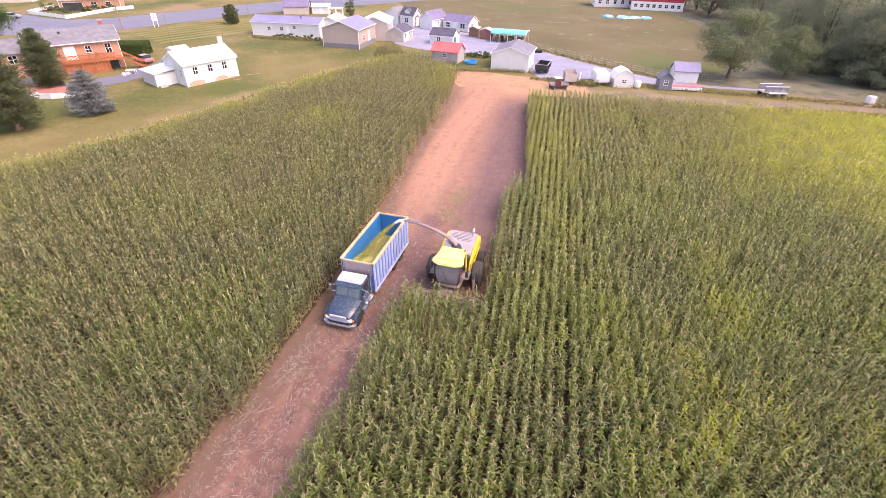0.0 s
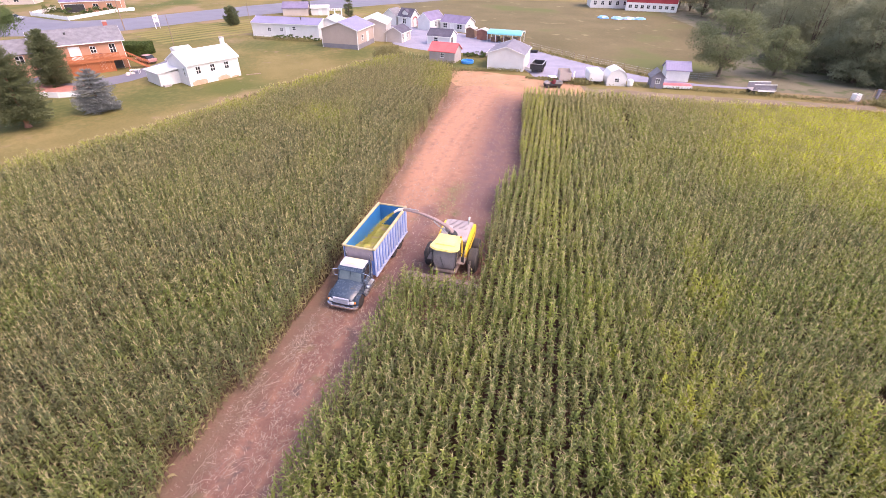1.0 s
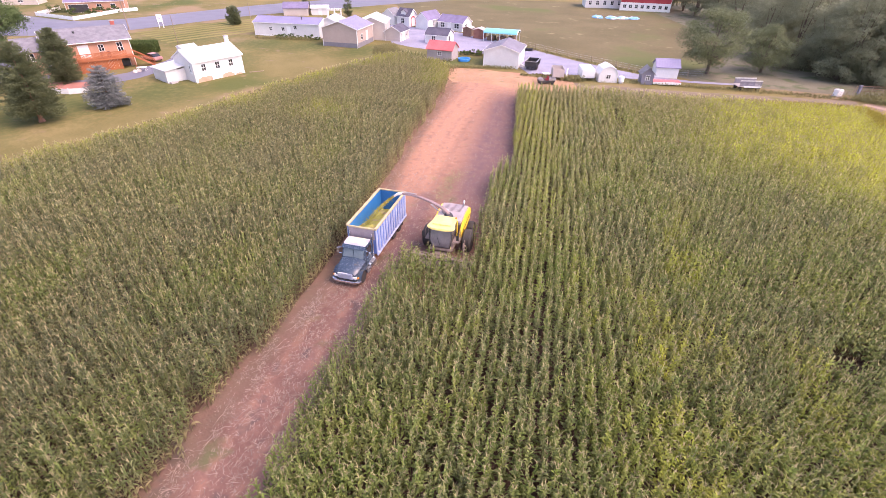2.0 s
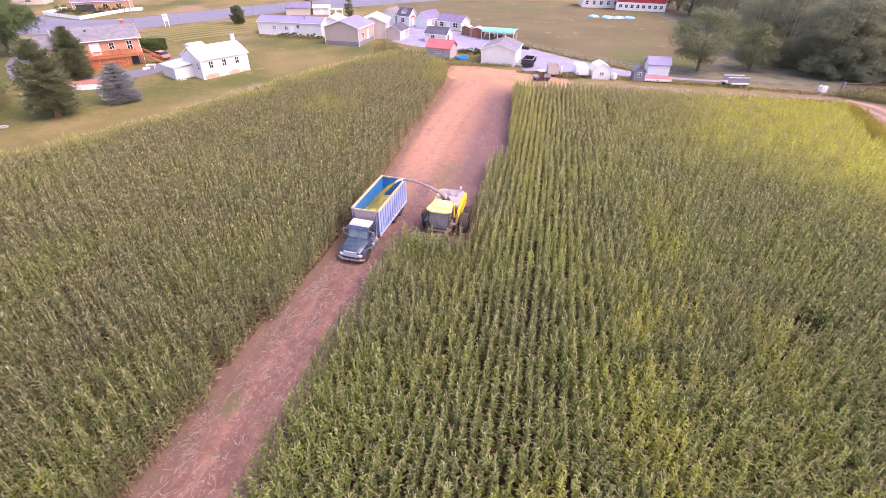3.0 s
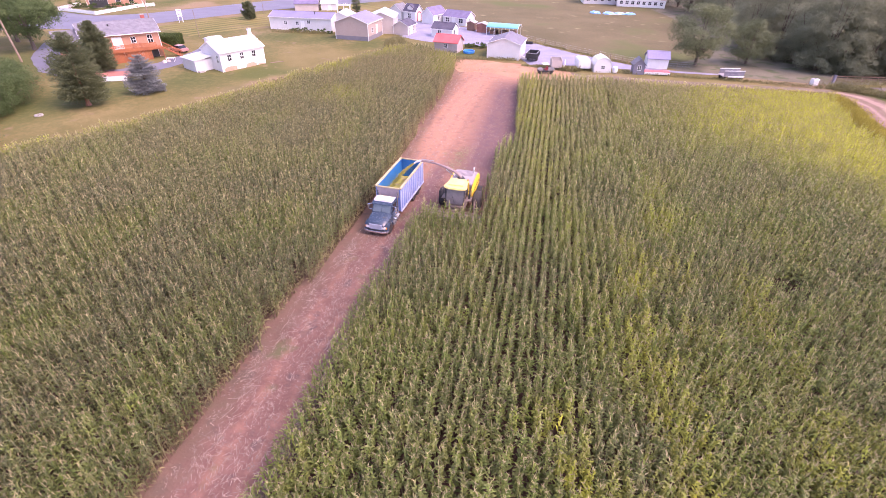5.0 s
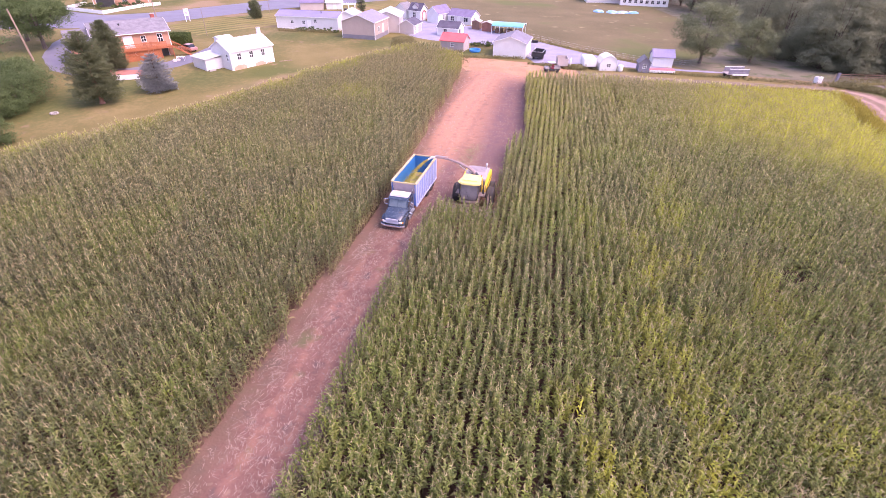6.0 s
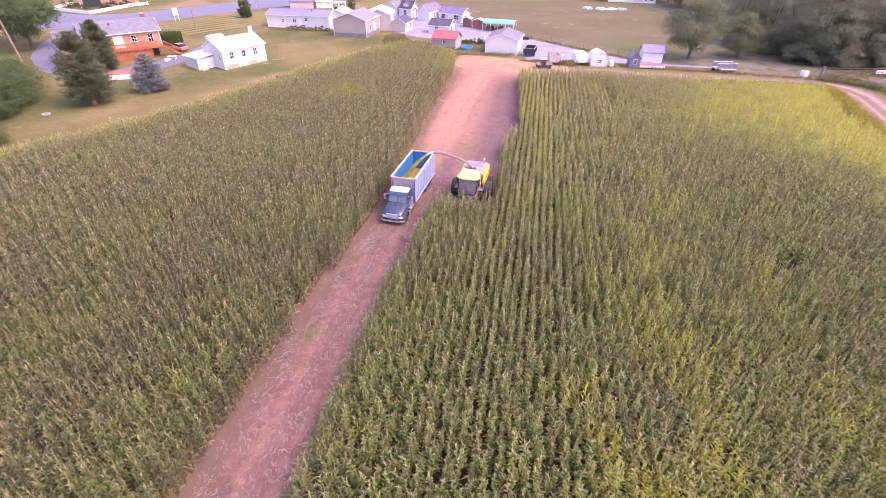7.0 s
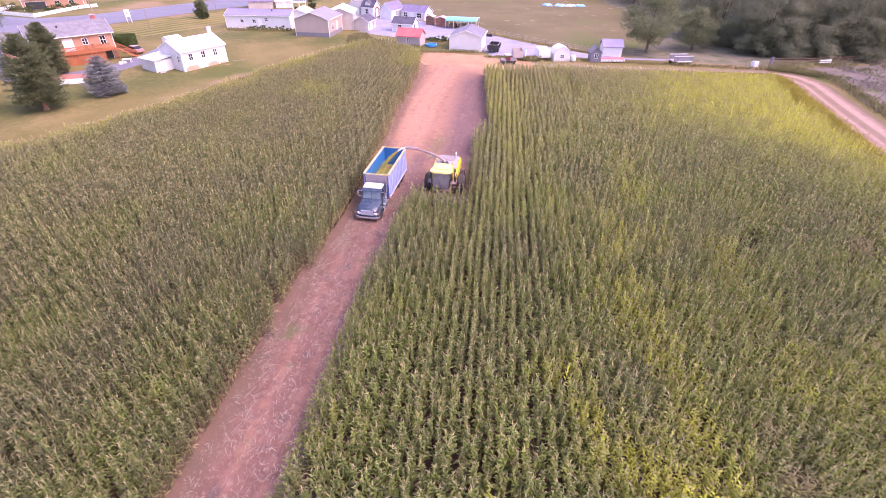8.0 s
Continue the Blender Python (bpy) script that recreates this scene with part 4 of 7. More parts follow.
def add_opening(owner, m, kind, x, z, w, h, th):
    fr, t = Shape(), 0.07
    for a in ((x - t, x + w + t, z - t, z), (x - t, x + w + t, z + h, z + h + t), (x - t, x, z, z + h), (x + w, x + w + t, z, z + h)):
        fr.box(a[0], a[1], -0.035, th * 0.8, a[2], a[3], m=m)
    if kind == "win":
        fr.box(x + w / 2 - 0.03, x + w / 2 + 0.03, 0.0, 0.05, z, z + h, m=m)
        fr.box(x, x + w, 0.003, 0.047, z + h / 2 - 0.03, z + h / 2 + 0.03, m=m)
        win = part("window", fr, M["white_paint"], owner)
        part("pane", Shape().box(x, x + w, 0.055, 0.075, z, z + h, m=m), M["glass"], win)
    elif kind in ("door", "garage", "red_door"):
        dr = part("door", fr, M["white_paint"], owner)
        leaf = Shape()
        n = 1 if kind != "garage" else 4
        for k in range(n):
            leaf.box(x + 0.005, x + w - 0.005, 0.03, 0.08, z + h * k / n + 0.01, z + h * (k + 1) / n - 0.01, m=m)
        part("door_leaf", leaf, M["red_paint"] if kind == "red_door" else M["door_white"], dr)
    else:
        dr = part("opening", fr, M["white_paint"], owner)
        # dark sheet across the opening stands for the unlit inside
        part("back_panel", Shape().box(x, x + w, th * 0.7, th * 0.75, z, z + h, m=m), M["dark_metal"], dr)


def building(name, label, category, m, width, depth, H, rise, wall, roof, gable_front=False, holes=None, over=0.25, band=None, trim=True, group="", gambrel=False, base=0.0):
    """A gabled block on a footing. holes: side ('front', 'right', 'back', 'left') to lists of (kind, x, z, w, h)."""
    holes = holes or {}
    if gable_front:
        m, width, depth = m @ pose(0, 0, 0, 0, 0, 90), depth, width
    order = ["left", "front", "right", "back"] if not gable_front else ["back", "left", "front", "right"]
    ob = thing(name, m, label, category, group)
    L, D, th = width, depth, 0.15
    frames = {"W": (pose(-L / 2, D / 2, 0, 0, 0, 270), D), "S": (pose(-L / 2, -D / 2, 0), L), "E": (pose(L / 2, -D / 2, 0, 0, 0, 90), D), "N": (pose(L / 2, D / 2, 0, 0, 0, 180), L)}
    side = dict(zip("WSEN", order)) if not gable_front else {"W": "front", "S": "right", "E": "back", "N": "left"}
    for key, (wm, w) in frames.items():
        hs = holes.get(side[key], [])
        s = wall_shape(w, H, th, [h[1:] for h in hs], th if key in "WE" else 0.0)
        s.v = [tuple(wm @ Vector(p)) for p in s.v]
        part("wall", s, wall, ob)
        if key in "WE":
            s = gable_shape(w, H + 0.002, th, rise, gambrel)
            s.v = [tuple(wm @ Vector(p)) for p in s.v]
            part("gable", s, wall, ob)
        for kind, *r in hs:
            add_opening(ob, wm, kind, *r, th)
        if band:
            b = Shape().box(0.0 if key in "SN" else 0.0, w, -0.03, -0.004, 0.0, band[0], m=wm)
            part("wainscot", b, band[1], ob)
    k, o, t = rise / (D / 2), over, 0.13
    if gambrel:
        a = D * 0.36
        top = [(-D / 2 - o * 0.5, H - 0.12), (-a, H + rise * 0.62), (0, H + rise), (a, H + rise * 0.62), (D / 2 + o * 0.5, H - 0.12)]
    else:
        top = [(-D / 2 - o, H - o * k), (0, H + rise), (D / 2 + o, H - o * k)]
    poly = [(y, z + 0.02) for y, z in top] + [(y * (1 + 0.0), z + 0.02 + t) for y, z in reversed(top)]
    part("roof", Shape().prism(poly, -L / 2 - o, L / 2 + o, "x"), roof, ob)
    cap = [(-0.16, H + rise + t + 0.0 - 0.16 * k), (0, H + rise + t + 0.03), (0.16, H + rise + t - 0.16 * k), (0.16, H + rise + t + 0.04 - 0.16 * k), (0, H + rise + t + 0.08), (-0.16, H + rise + t + 0.04 - 0.16 * k)]
    if not gambrel:
        part("ridge_cap", Shape().prism(cap, -L / 2 - o + 0.02, L / 2 + o - 0.02, "x"), roof, ob)
    if trim:
        for x in (-L / 2 - o - 0.03, L / 2 + o + 0.004):
            part("rake_board", Shape().prism([(y, z + 0.0) for y, z in top] + [(y, z + t + 0.03) for y, z in reversed(top)], x, x + 0.026, "x"), M["white_paint"], ob)
        for sgn in (-1, 1):
            y = sgn * (D / 2 + o)
            part("gutter", Shape().box(-L / 2 - o, L / 2 + o, min(y + sgn * 0.004, y + sgn * 0.1), max(y + sgn * 0.004, y + sgn * 0.1), top[0][1] - 0.03, top[0][1] + 0.12, 0.02), M["white_paint"], ob)
        for cx, cy in ((-1, -1), (1, -1), (1, 1), (-1, 1)):
            part("corner_board", Shape().box(*sorted((cx * (L / 2 - 0.08), cx * (L / 2 + 0.034))), *sorted((cy * (D / 2 - 0.08), cy * (D / 2 + 0.034))), 0, H - 0.02), M["white_paint"], ob)
    return ob


def build_white_house():
    m, w = front((-42.8, 80.4), (-36.9, 87.7), 6.6)
    ob = building("white_house", "white cottage with white metal roof and brick-tan stone footing", "house", m, w, 6.6, 3.5, 1.55, M["white"], M["white_roof"],
                  holes={"front": [("win", 1.5, 1.85, 0.75, 1.1), ("win", 4.1, 1.85, 0.75, 1.1), ("win", 6.7, 1.85, 0.75, 1.1)], "left": [("win", 5.2, 1.6, 0.6, 1.3)], "right": [("win", 3.0, 1.6, 0.8, 1.1)]})
    x = w / 2 - 0.4
    ch = part("chimney", Shape().box(x - 0.3, x + 0.3, -0.3, 0.3, 4.6, 6.3, 0.03), M["white_paint"], ob, "white painted chimney")
    part("chimney_cap", Shape().box(x - 0.36, x + 0.36, -0.36, 0.36, 6.3, 6.42, 0.02), M["concrete"], ch)
    for x0, x1, hi in ((0.4, 3.0, 1.0), (5.0, 7.3, 0.9), (7.6, 9.0, 0.45)):
        r = random.Random(int(x0 * 10))
        s = Shape()
        poly = [(-w / 2 + x0, 0.02)] + [(-w / 2 + x0 + (x1 - x0) * k / 7, hi * (0.55 + 0.45 * math.sin(math.pi * (k + 0.6) / 8)) * r.uniform(0.85, 1.1)) for k in range(8)] + [(-w / 2 + x1, 0.02)]
        s.prism(poly, -3.37, -3.305, "y", 0.01)
        part("stone_footing", s, M["stone"], ob, "bare tan stone where the render has come off")
    # rear wing, seen over the ridge
    s = Shape().box(-w / 2 + 1.2, -w / 2 + 3.8, 1.4, 3.6, 3.6, 5.1).prism([(1.3, 5.1), (3.7, 5.1), (2.5, 5.5)], -w / 2 + 1.0, -w / 2 + 4.0, "x")
    part("dormer", s, M["white"], ob)
    return ob


def build_annex():
    m, w = front((-47.6, 79.9), (-44.9, 83.25), 4.8)
    ob = thing("annex", m, "low white lean-to annex beside the white cottage", "shed")
    th = 0.14
    for wm, l, hs in ((pose(-w / 2, -2.4, 0), w, []), (pose(w / 2, -2.4, 0, 0, 0, 90), 4.8, []), (pose(w / 2, 2.4, 0, 0, 0, 180), w, []), (pose(-w / 2, 2.4, 0, 0, 0, 270), 4.8, [])):
        s = wall_shape(l, 2.1, th, hs, th if l > 4.5 else 0)
        s.v = [tuple(wm @ Vector(p)) for p in s.v]
        part("wall", s, M["white"], ob)
    part("roof", Shape().prism([(-w / 2 - 0.25, 2.1), (w / 2 + 0.2, 2.5), (w / 2 + 0.2, 2.65), (-w / 2 - 0.25, 2.25)], -2.7, 2.7, "y", 0.02, pose(0, 0, 0) ), M["white_roof"], ob)
    part("step", Shape().box(-w / 2 + 0.2, -w / 2 + 1.4, -3.2, -2.42, 0.0, 0.3, 0.03), M["concrete"], ob)


def build_brick_house():
    m, w = front((-69.9, 83.9), (-59.3, 91.8), 8.4)
    H = 5.1
    ob = building("brick_house", "orange brick two-storey house with grey shingle roof and wooden deck", "house", m, w, 8.4, H, 1.7, M["brick"], M["roof_grey"], over=0.45,
                  holes={"front": [("door", w - 8.4, 2.4, 1.6, 2.1), ("win", w - 5.2, 3.3, 0.8, 1.05), ("win", w - 2.2, 3.0, 0.85, 1.5), ("win", w - 7.6, 0.9, 1.0, 1.1), ("door", w - 4.6, 0.06, 1.0, 2.05), ("opening", w - 2.9, 0.06, 2.0, 1.9)],
                         "right": [("win", 3.4, 3.3, 1.0, 1.2)]})
    y0, y1, z = -4.2 - 2.1, -4.22, 2.3
    x0, x1 = w / 2 - 9.2, w / 2 - 0.2
    n = 14
    floor_s = Shape()
    for k in range(n):
        a = y0 + (y1 - y0) * k / n
        floor_s.box(x0, x1, a + 0.006, a + (y1 - y0) / n - 0.006, z, z + 0.05)
    deck = part("deck", floor_s, M["deck"], ob, "orange stained timber deck")
    part("deck_beam", Shape().box(x0, x1, y0 + 0.02, y0 + 0.12, z - 0.28, z - 0.004), M["deck"], deck)
    for k in range(5):
        x = x0 + 0.1 + (x1 - x0 - 0.2) * k / 4
        part("deck_post", Shape().box(x - 0.07, x + 0.07, y0 + 0.13, y0 + 0.27, 0, z - 0.004), M["deck"], deck)
    rail = Shape()
    rail.box(x0, x1 - 1.0, y0 + 0.03, y0 + 0.12, z + 0.95, z + 1.06).box(x0, x0 + 0.09, y0 + 0.13, y1 - 0.02, z + 0.95, z + 1.06)
    part("hand_rail", rail, M["deck"], deck)
    for k in range(46):
        x = x0 + 0.05 + (x1 - x0 - 1.1) * k / 45
        part("baluster", Shape().box(x - 0.05, x + 0.05, y0 + 0.05, y0 + 0.09, z + 0.054, z + 0.946), M["deck"], deck)
    stairs = Shape()
    ns = 12
    for k in range(ns):
        zz = z - (k + 1) * z / (ns + 1)
        stairs.box(x1 + k * 0.27, x1 + (k + 1) * 0.27 + 0.03, y0 + 0.1, y0 + 1.15, zz, zz + 0.05)
    st = part("stairs", stairs, M["deck"], ob)
    for yy in (y0 + 0.06, y0 + 1.16):
        e = x1 + ns * 0.27 + 0.2
        part("stringer", Shape().prism([(x1, z - 0.25), (x1, z + 0.03), (e, 0.12), (e, 0.0), (e - 0.3, 0.0)], yy - 0.03, yy + 0.03, "y"), M["deck"], st)
        part("stair_rail", Shape().prism([(x1, z + 0.9), (x1, z + 1.02), (e, 1.1), (e, 0.98)], yy - 0.03, yy + 0.03, "y"), M["deck"], st)
        for k in range(10):
            f = (k + 0.5) / 10
            part("baluster", Shape().box(x1 + (e - x1) * f - 0.022, x1 + (e - x1) * f + 0.022, yy - 0.02, yy + 0.02, z * (1 - f) + 0.12, z + 0.9 + (0.98 - z - 0.9) * f), M["deck"], st)
    part("roof_vent", Shape().lathe([(0.12, 6.1), (0.12, 6.6), (0.2, 6.62), (0.2, 6.72)], 10, "z", pose(-1.5, -1.6, -0.1)), M["dark_metal"], ob)
    chim = part("chimney", Shape().box(w / 2 - 1.7, w / 2 - 1.0, 0.5, 1.2, 5.6, 7.6, 0.02), M["chimney_brick"], ob, "red brick chimney with pale cap")
    part("chimney_cap", Shape().box(w / 2 - 1.78, w / 2 - 0.92, 0.42, 1.28, 7.6, 7.72, 0.02), M["concrete"], chim)
    for k in range(30):
        x = x0 + 0.3 + (x1 - x0 - 2.6) * k / 29
        part("skirting_board", Shape().box(x - 0.1, x + 0.1, y0 + 0.3, y0 + 0.33, 0.05, z - 0.3), M["deck"], deck)
    for k in range(2):
        ch = thing("deck_chair", m @ pose(x0 + 4.2 + 1.0 * k, y0 + 1.1, z + 0.054, 0, 0, 15 - 40 * k), "brown wooden chair standing on the deck", "chair")
        part("seat", Shape().box(-0.26, 0.26, -0.26, 0.26, 0.40, 0.45, 0.01), M["rust_wood"], ch)
        part("backrest", Shape().box(-0.26, 0.26, 0.2, 0.26, 0.452, 0.95, 0.01), M["rust_wood"], ch)
        for sx in (-0.22, 0.22):
            for sy in (-0.22, 0.22):
                part("leg", Shape().box(sx - 0.03, sx + 0.03, sy - 0.03, sy + 0.03, 0, 0.398), M["rust_wood"], ch)
    # lower wing with its own roof
    m2, w2 = front((-73.9, 82.2), (-71.0, 84.4), 7.0)
    building("house_wing", "low brick wing with grey shingle roof", "house", m2, w2, 7.0, 4.2, 1.6, M["brick"], M["roof_grey"], over=0.4, trim=False, holes={"front": [("win", 1.2, 2.6, 1.1, 1.2)]})


build_white_house()
build_annex()
build_brick_house()


def build_yard_buildings():
    m, w = front((-47.0, 125.3), (-29.9, 121.9), 6.0)
    ob = building("mobile_home", "long white mobile home with pale metal roof", "mobile home", m, w, 6.0, 3.3, 1.0, M["white"], M["roof_metal"],
                  holes={"front": [("win", 4.1, 1.6, 0.8, 0.7), ("win", 7.4, 1.6, 0.8, 0.75), ("win", 10.7, 2.0, 0.8, 0.75), ("door", 8.9, 0.55, 0.9, 2.0)]}, over=0.2)
    part("skirting", Shape().box(-w / 2 + 0.02, w / 2 - 0.02, -3.06, -3.005, 0, 0.55), M["white_paint"], ob)
    part("flue", Shape().lathe([(0.1, 3.5), (0.1, 4.6), (0.16, 4.62), (0.16, 4.7)], 10, "z", pose(3.6, -1.2, 0)), M["dark_metal"], ob)
    steps = Shape()
    for k in range(3):
        steps.box(-w / 2 + 8.7, -w / 2 + 10.0, -3.1 - 0.3 * (3 - k), -3.1 - 0.3 * (2 - k), 0, 0.18 * (k + 1), 0.01)
    part("porch_steps", steps, M["concrete"], ob)
    m, w = front((-31.0, 125.5), (-25.5, 124.9), 7.0)
    building("white_gable_shed", "white gabled addition beside the mobile home", "shed", m, w, 7.0, 3.3, 1.2, M["white"], M["white_roof"], gable_front=True)
    m, w = front((-27.4, 114.0), (-19.0, 111.7), 9.4)
    building("tan_garage", "tan metal-clad garage with grey lower band", "garage", m, w, 9.4, 4.0, 1.5, M["tan"], M["roof_metal"], gable_front=True, band=(1.05, M["grey_band"]),
             holes={"right": [("win", 2.2, 1.6, 1.0, 1.1), ("door", 5.2, 1.06, 1.0, 2.0)]})
    m, w = front((-20.3, 122.2), (-13.6, 122.0), 9.0)
    building("white_barn_shed", "tall plain cream gabled storage building", "building", m, w, 9.0, 3.9, 1.3, M["beige"], M["white_roof"], gable_front=True, holes={"right": [("door", 4.0, 0.06, 1.0, 2.1)]})
    m, w = front((-13.7, 121.8), (-9.8, 120.4), 5.4)
    building("beige_shed", "small beige garden shed with charcoal roof", "shed", m, w, 5.4, 2.3, 1.1, M["beige"], M["roof_dark"], gable_front=True, group="display sheds",
             holes={"right": [("win", 0.6, 0.9, 0.6, 0.9), ("door", 1.5, 0.06, 1.4, 1.9), ("win", 3.3, 0.9, 0.6, 0.9)]})
    # display sheds round the gravel lot
    rows = [((-3.6, 120.0), (1.7, 117.9), 4.4, 2.1, 1.2, "roof_dark", False, "white display shed with charcoal shingle roof", {"front": [("win", 1.7, 0.9, 0.9, 0.9)], "right": [("opening", 0.9, 0.06, 1.2, 1.8)]}),
            ((-0.6, 141.0), (6.1, 136.6), 4.8, 2.2, 1.4, "roof_violet", False, "long white display cabin with lavender-grey roof", {"front": [("win", 0.9, 0.8, 1.2, 1.1), ("door", 3.2, 0.06, 1.0, 2.0), ("win", 5.4, 0.8, 1.4, 1.1)], "right": [("win", 1.4, 0.9, 0.9, 0.9)]}),
            ((-6.9, 140.8), (-3.5, 138.4), 6.6, 2.6, 1.7, "roof_violet", True, "white gabled display shed with grey roof", {"right": [("win", 2.4, 0.9, 0.7, 1.1)]}),
            ((-12.6, 145.6), (-8.9, 143.0), 3.6, 2.7, 1.7, "roof_dark", False, "white display shed with dark dormered roof and red arched door", {"front": [("win", 1.6, 0.9, 1.1, 1.2)], "right": [("door", 1.05, 0.06, 1.5, 2.1)]}),
            ((-17.0, 148.0), (-13.4, 145.8), 4.0, 2.6, 1.5, "roof_grey", True, "white display shed with pale grey roof", {})]
    for p, q, d, H, rise, rf, gf, label, hs in rows:
        m, w = front(p, q, d)
        ob = building("display_shed", label, "shed", m, w, d, H, rise, M["white"], M[rf], gable_front=gf, holes=hs, group="display sheds")
        if "arched" in label:
            ring = [(-1.05 * math.cos(math.pi * k / 10), 1.75 + 0.95 * math.sin(math.pi * k / 10)) for k in range(11)]
            part("arch", Shape().prism([(-1.05, 0.05)] + ring + [(1.05, 0.05), (0.84, 0.05)] + [(x * 0.79, 1.75 + (z - 1.75) * 0.7) for x, z in reversed(ring)] + [(-0.84, 0.05)], w / 2 + 0.042, w / 2 + 0.09, "x"), M["red_paint"], ob, "dark red door arch")
            dm = part("dormer", Shape().prism([(-0.9, 3.1), (0.9, 3.1), (0.9, 3.75), (0, 4.35), (-0.9, 3.75)], -1.55, 0.1, "y"), M["white"], ob, "white roof dormer")
            part("dormer_roof", Shape().prism([(-1.15, 3.62), (0, 4.4), (1.15, 3.62), (1.15, 3.72), (0, 4.52), (-1.15, 3.72)], -1.75, 0.3, "y"), M["roof_dark"], dm)
    m, w = front((-2.75, 102.9), (2.5, 100.8), 4.0)
    building("red_roof_shed", "weathered grey board shed with red metal roof", "shed", m, w, 4.0, 2.15, 1.25, M["grey_wood"], M["roof_red"], trim=False, holes={"front": [("win", 2.5, 1.0, 0.75, 0.75)]})
    m, w = front((9.0, 97.0), (15.85, 94.9), 8.2)
    building("white_garage", "plain white-pink gabled garage with grey roof", "garage", m, w, 8.2, 3.15, 1.2, M["white"], M["roof_slate"], gable_front=True, holes={"right": [("door", 3.6, 0.06, 1.0, 2.05)]})
    m, w = front((29.9, 86.2), (33.4, 86.1), 3.4)
    building("barn_shed", "white gambrel-roofed barn shed", "shed", m, w, 3.4, 1.5, 1.45, M["white"], M["white_roof"], gable_front=True, gambrel=True, holes={"front": [("win", 1.4, 0.8, 0.75, 0.6)]}, over=0.12, trim=False)
    m, w = front((37.6, 85.3), (39.7, 85.0), 2.4)
    building("grey_hut", "little grey wooden hut with gabled roof", "shed", m, w, 2.4, 2.0, 1.0, M["hut_grey"], M["roof_grey"], gable_front=True, holes={"front": [("win", 0.75, 0.95, 0.65, 0.8)]}, trim=False)
    m, w = front((42.4, 90.8), (46.5, 90.1), 3.4)
    building("lavender_shed", "white shed with pale lavender roof on skids", "shed", m, w, 3.4, 2.1, 1.1, M["white"], M["roof_metal"], trim=False)
    for p, q, d, mt, label in (((6.0, 130.2), (8.0, 129.4), 2.2, "brown_wood", "dark brown little shed with flat gable"), ((8.6, 127.6), (11.2, 126.6), 2.4, "rust_wood", "rusty red-brown little shed")):
        m, w = front(p, q, d)
        building("small_shed", label, "shed", m, w, d, 2.1, 0.4, M[mt], M["beige"], gable_front=True, trim=False)
    # far farm
    m, w = front((55.2, 196.5), (68.0, 195.0), 9.0)
    building("far_white_house", "white farm building with a row of dark windows", "farmhouse", m, w, 9, 5.0, 2.5, M["white"], M["roof_grey"], holes={"front": [("win", 1.2 + 2.7 * k, 1.2, 1.0, 1.3) for k in range(5)]})
    m, w = front((66.5, 190.5), (83.0, 185.0), 11.0)
    ob = building("red_barn", "red barn on a white base with a row of windows", "barn", m, w, 11, 6.5, 4.0, M["red_paint"], M["roof_red"], holes={"front": [("win", 1.1 + 2.05 * k, 1.0, 1.0, 1.0) for k in range(8)]})
    for k in range(9):
        a = -w / 2 + (0 if k == 0 else 1.1 + 2.05 * (k - 1) + 1.08)
        b = -w / 2 + (w if k == 8 else 1.1 + 2.05 * k - 0.08)
        part("base_wall", Shape().box(a, b, -5.56, -5.505, 0.91, 2.09), M["white_paint"], ob)
    part("base_wall", Shape().box(-w / 2, w / 2, -5.56, -5.505, 0.0, 0.906), M["white_paint"], ob)
    part("base_wall", Shape().box(-w / 2, w / 2, -5.56, -5.505, 2.094, 2.8), M["white_paint"], ob)
    # houses across the road
    m, w = front((-116.5, 158.8), (-101.8, 165.2), 8.5)
    building("far_brick_house", "orange brick house across the road", "house", m, w, 8.5, 3.0, 2.0, M["brick"], M["roof_violet"], holes={"front": [("opening", 0.8, 0.06, 5.2, 2.2), ("win", 8.4, 0.9, 1.3, 1.3), ("win", 12.2, 0.9, 1.3, 1.3)]})
    m, w = front((-152, 174), (-139, 178), 8.0)
    building("far_cabin", "pale house with grey roof across the road", "house", m, w, 8, 2.8, 2.0, M["beige"], M["roof_grey"], holes={"front": [("win", 2, 0.9, 1.4, 1.2), ("win", 8, 0.9, 1.4, 1.2)]})
    m, w = front((-49.0, 158.6), (-41.6, 159.6), 6.0)
    building("roadside_house", "low house with brown-violet roof by the road", "house", m, w, 6, 2.2, 1.3, M["beige"], M["roof_violet"], trim=False)
    m, w = front((-40.8, 160.8), (-35.6, 161.8), 4.6)
    building("roadside_shop", "low white flat-roofed store by the road", "shed", m, w, 4.6, 2.1, 0.5, M["white"], M["white_roof"], holes={"front": [("door", 2.2, 0.06, 1.0, 1.95)]})
    ob = thing("porch_frame", plan(-32.6, 156.0, 8), "white timber porch frame with dark stored goods beneath", "pergola")
    for x in (-2.0, 0.0, 2.0):
        for y in (-1.3, 1.3):
            part("post", Shape().box(x - 0.09, x + 0.09, y - 0.09, y + 0.09, 0, 2.3), M["white_paint"], ob)
    for y in (-1.3, 1.3):
        part("beam", Shape().box(-2.3, 2.3, y - 0.08, y + 0.08, 2.304, 2.5), M["white_paint"], ob)
    for k in range(7):
        part("rafter", Shape().box(-2.1 + 0.7 * k - 0.05, -2.1 + 0.7 * k + 0.05, -1.7, 1.7, 2.504, 2.62), M["white_paint"], ob)
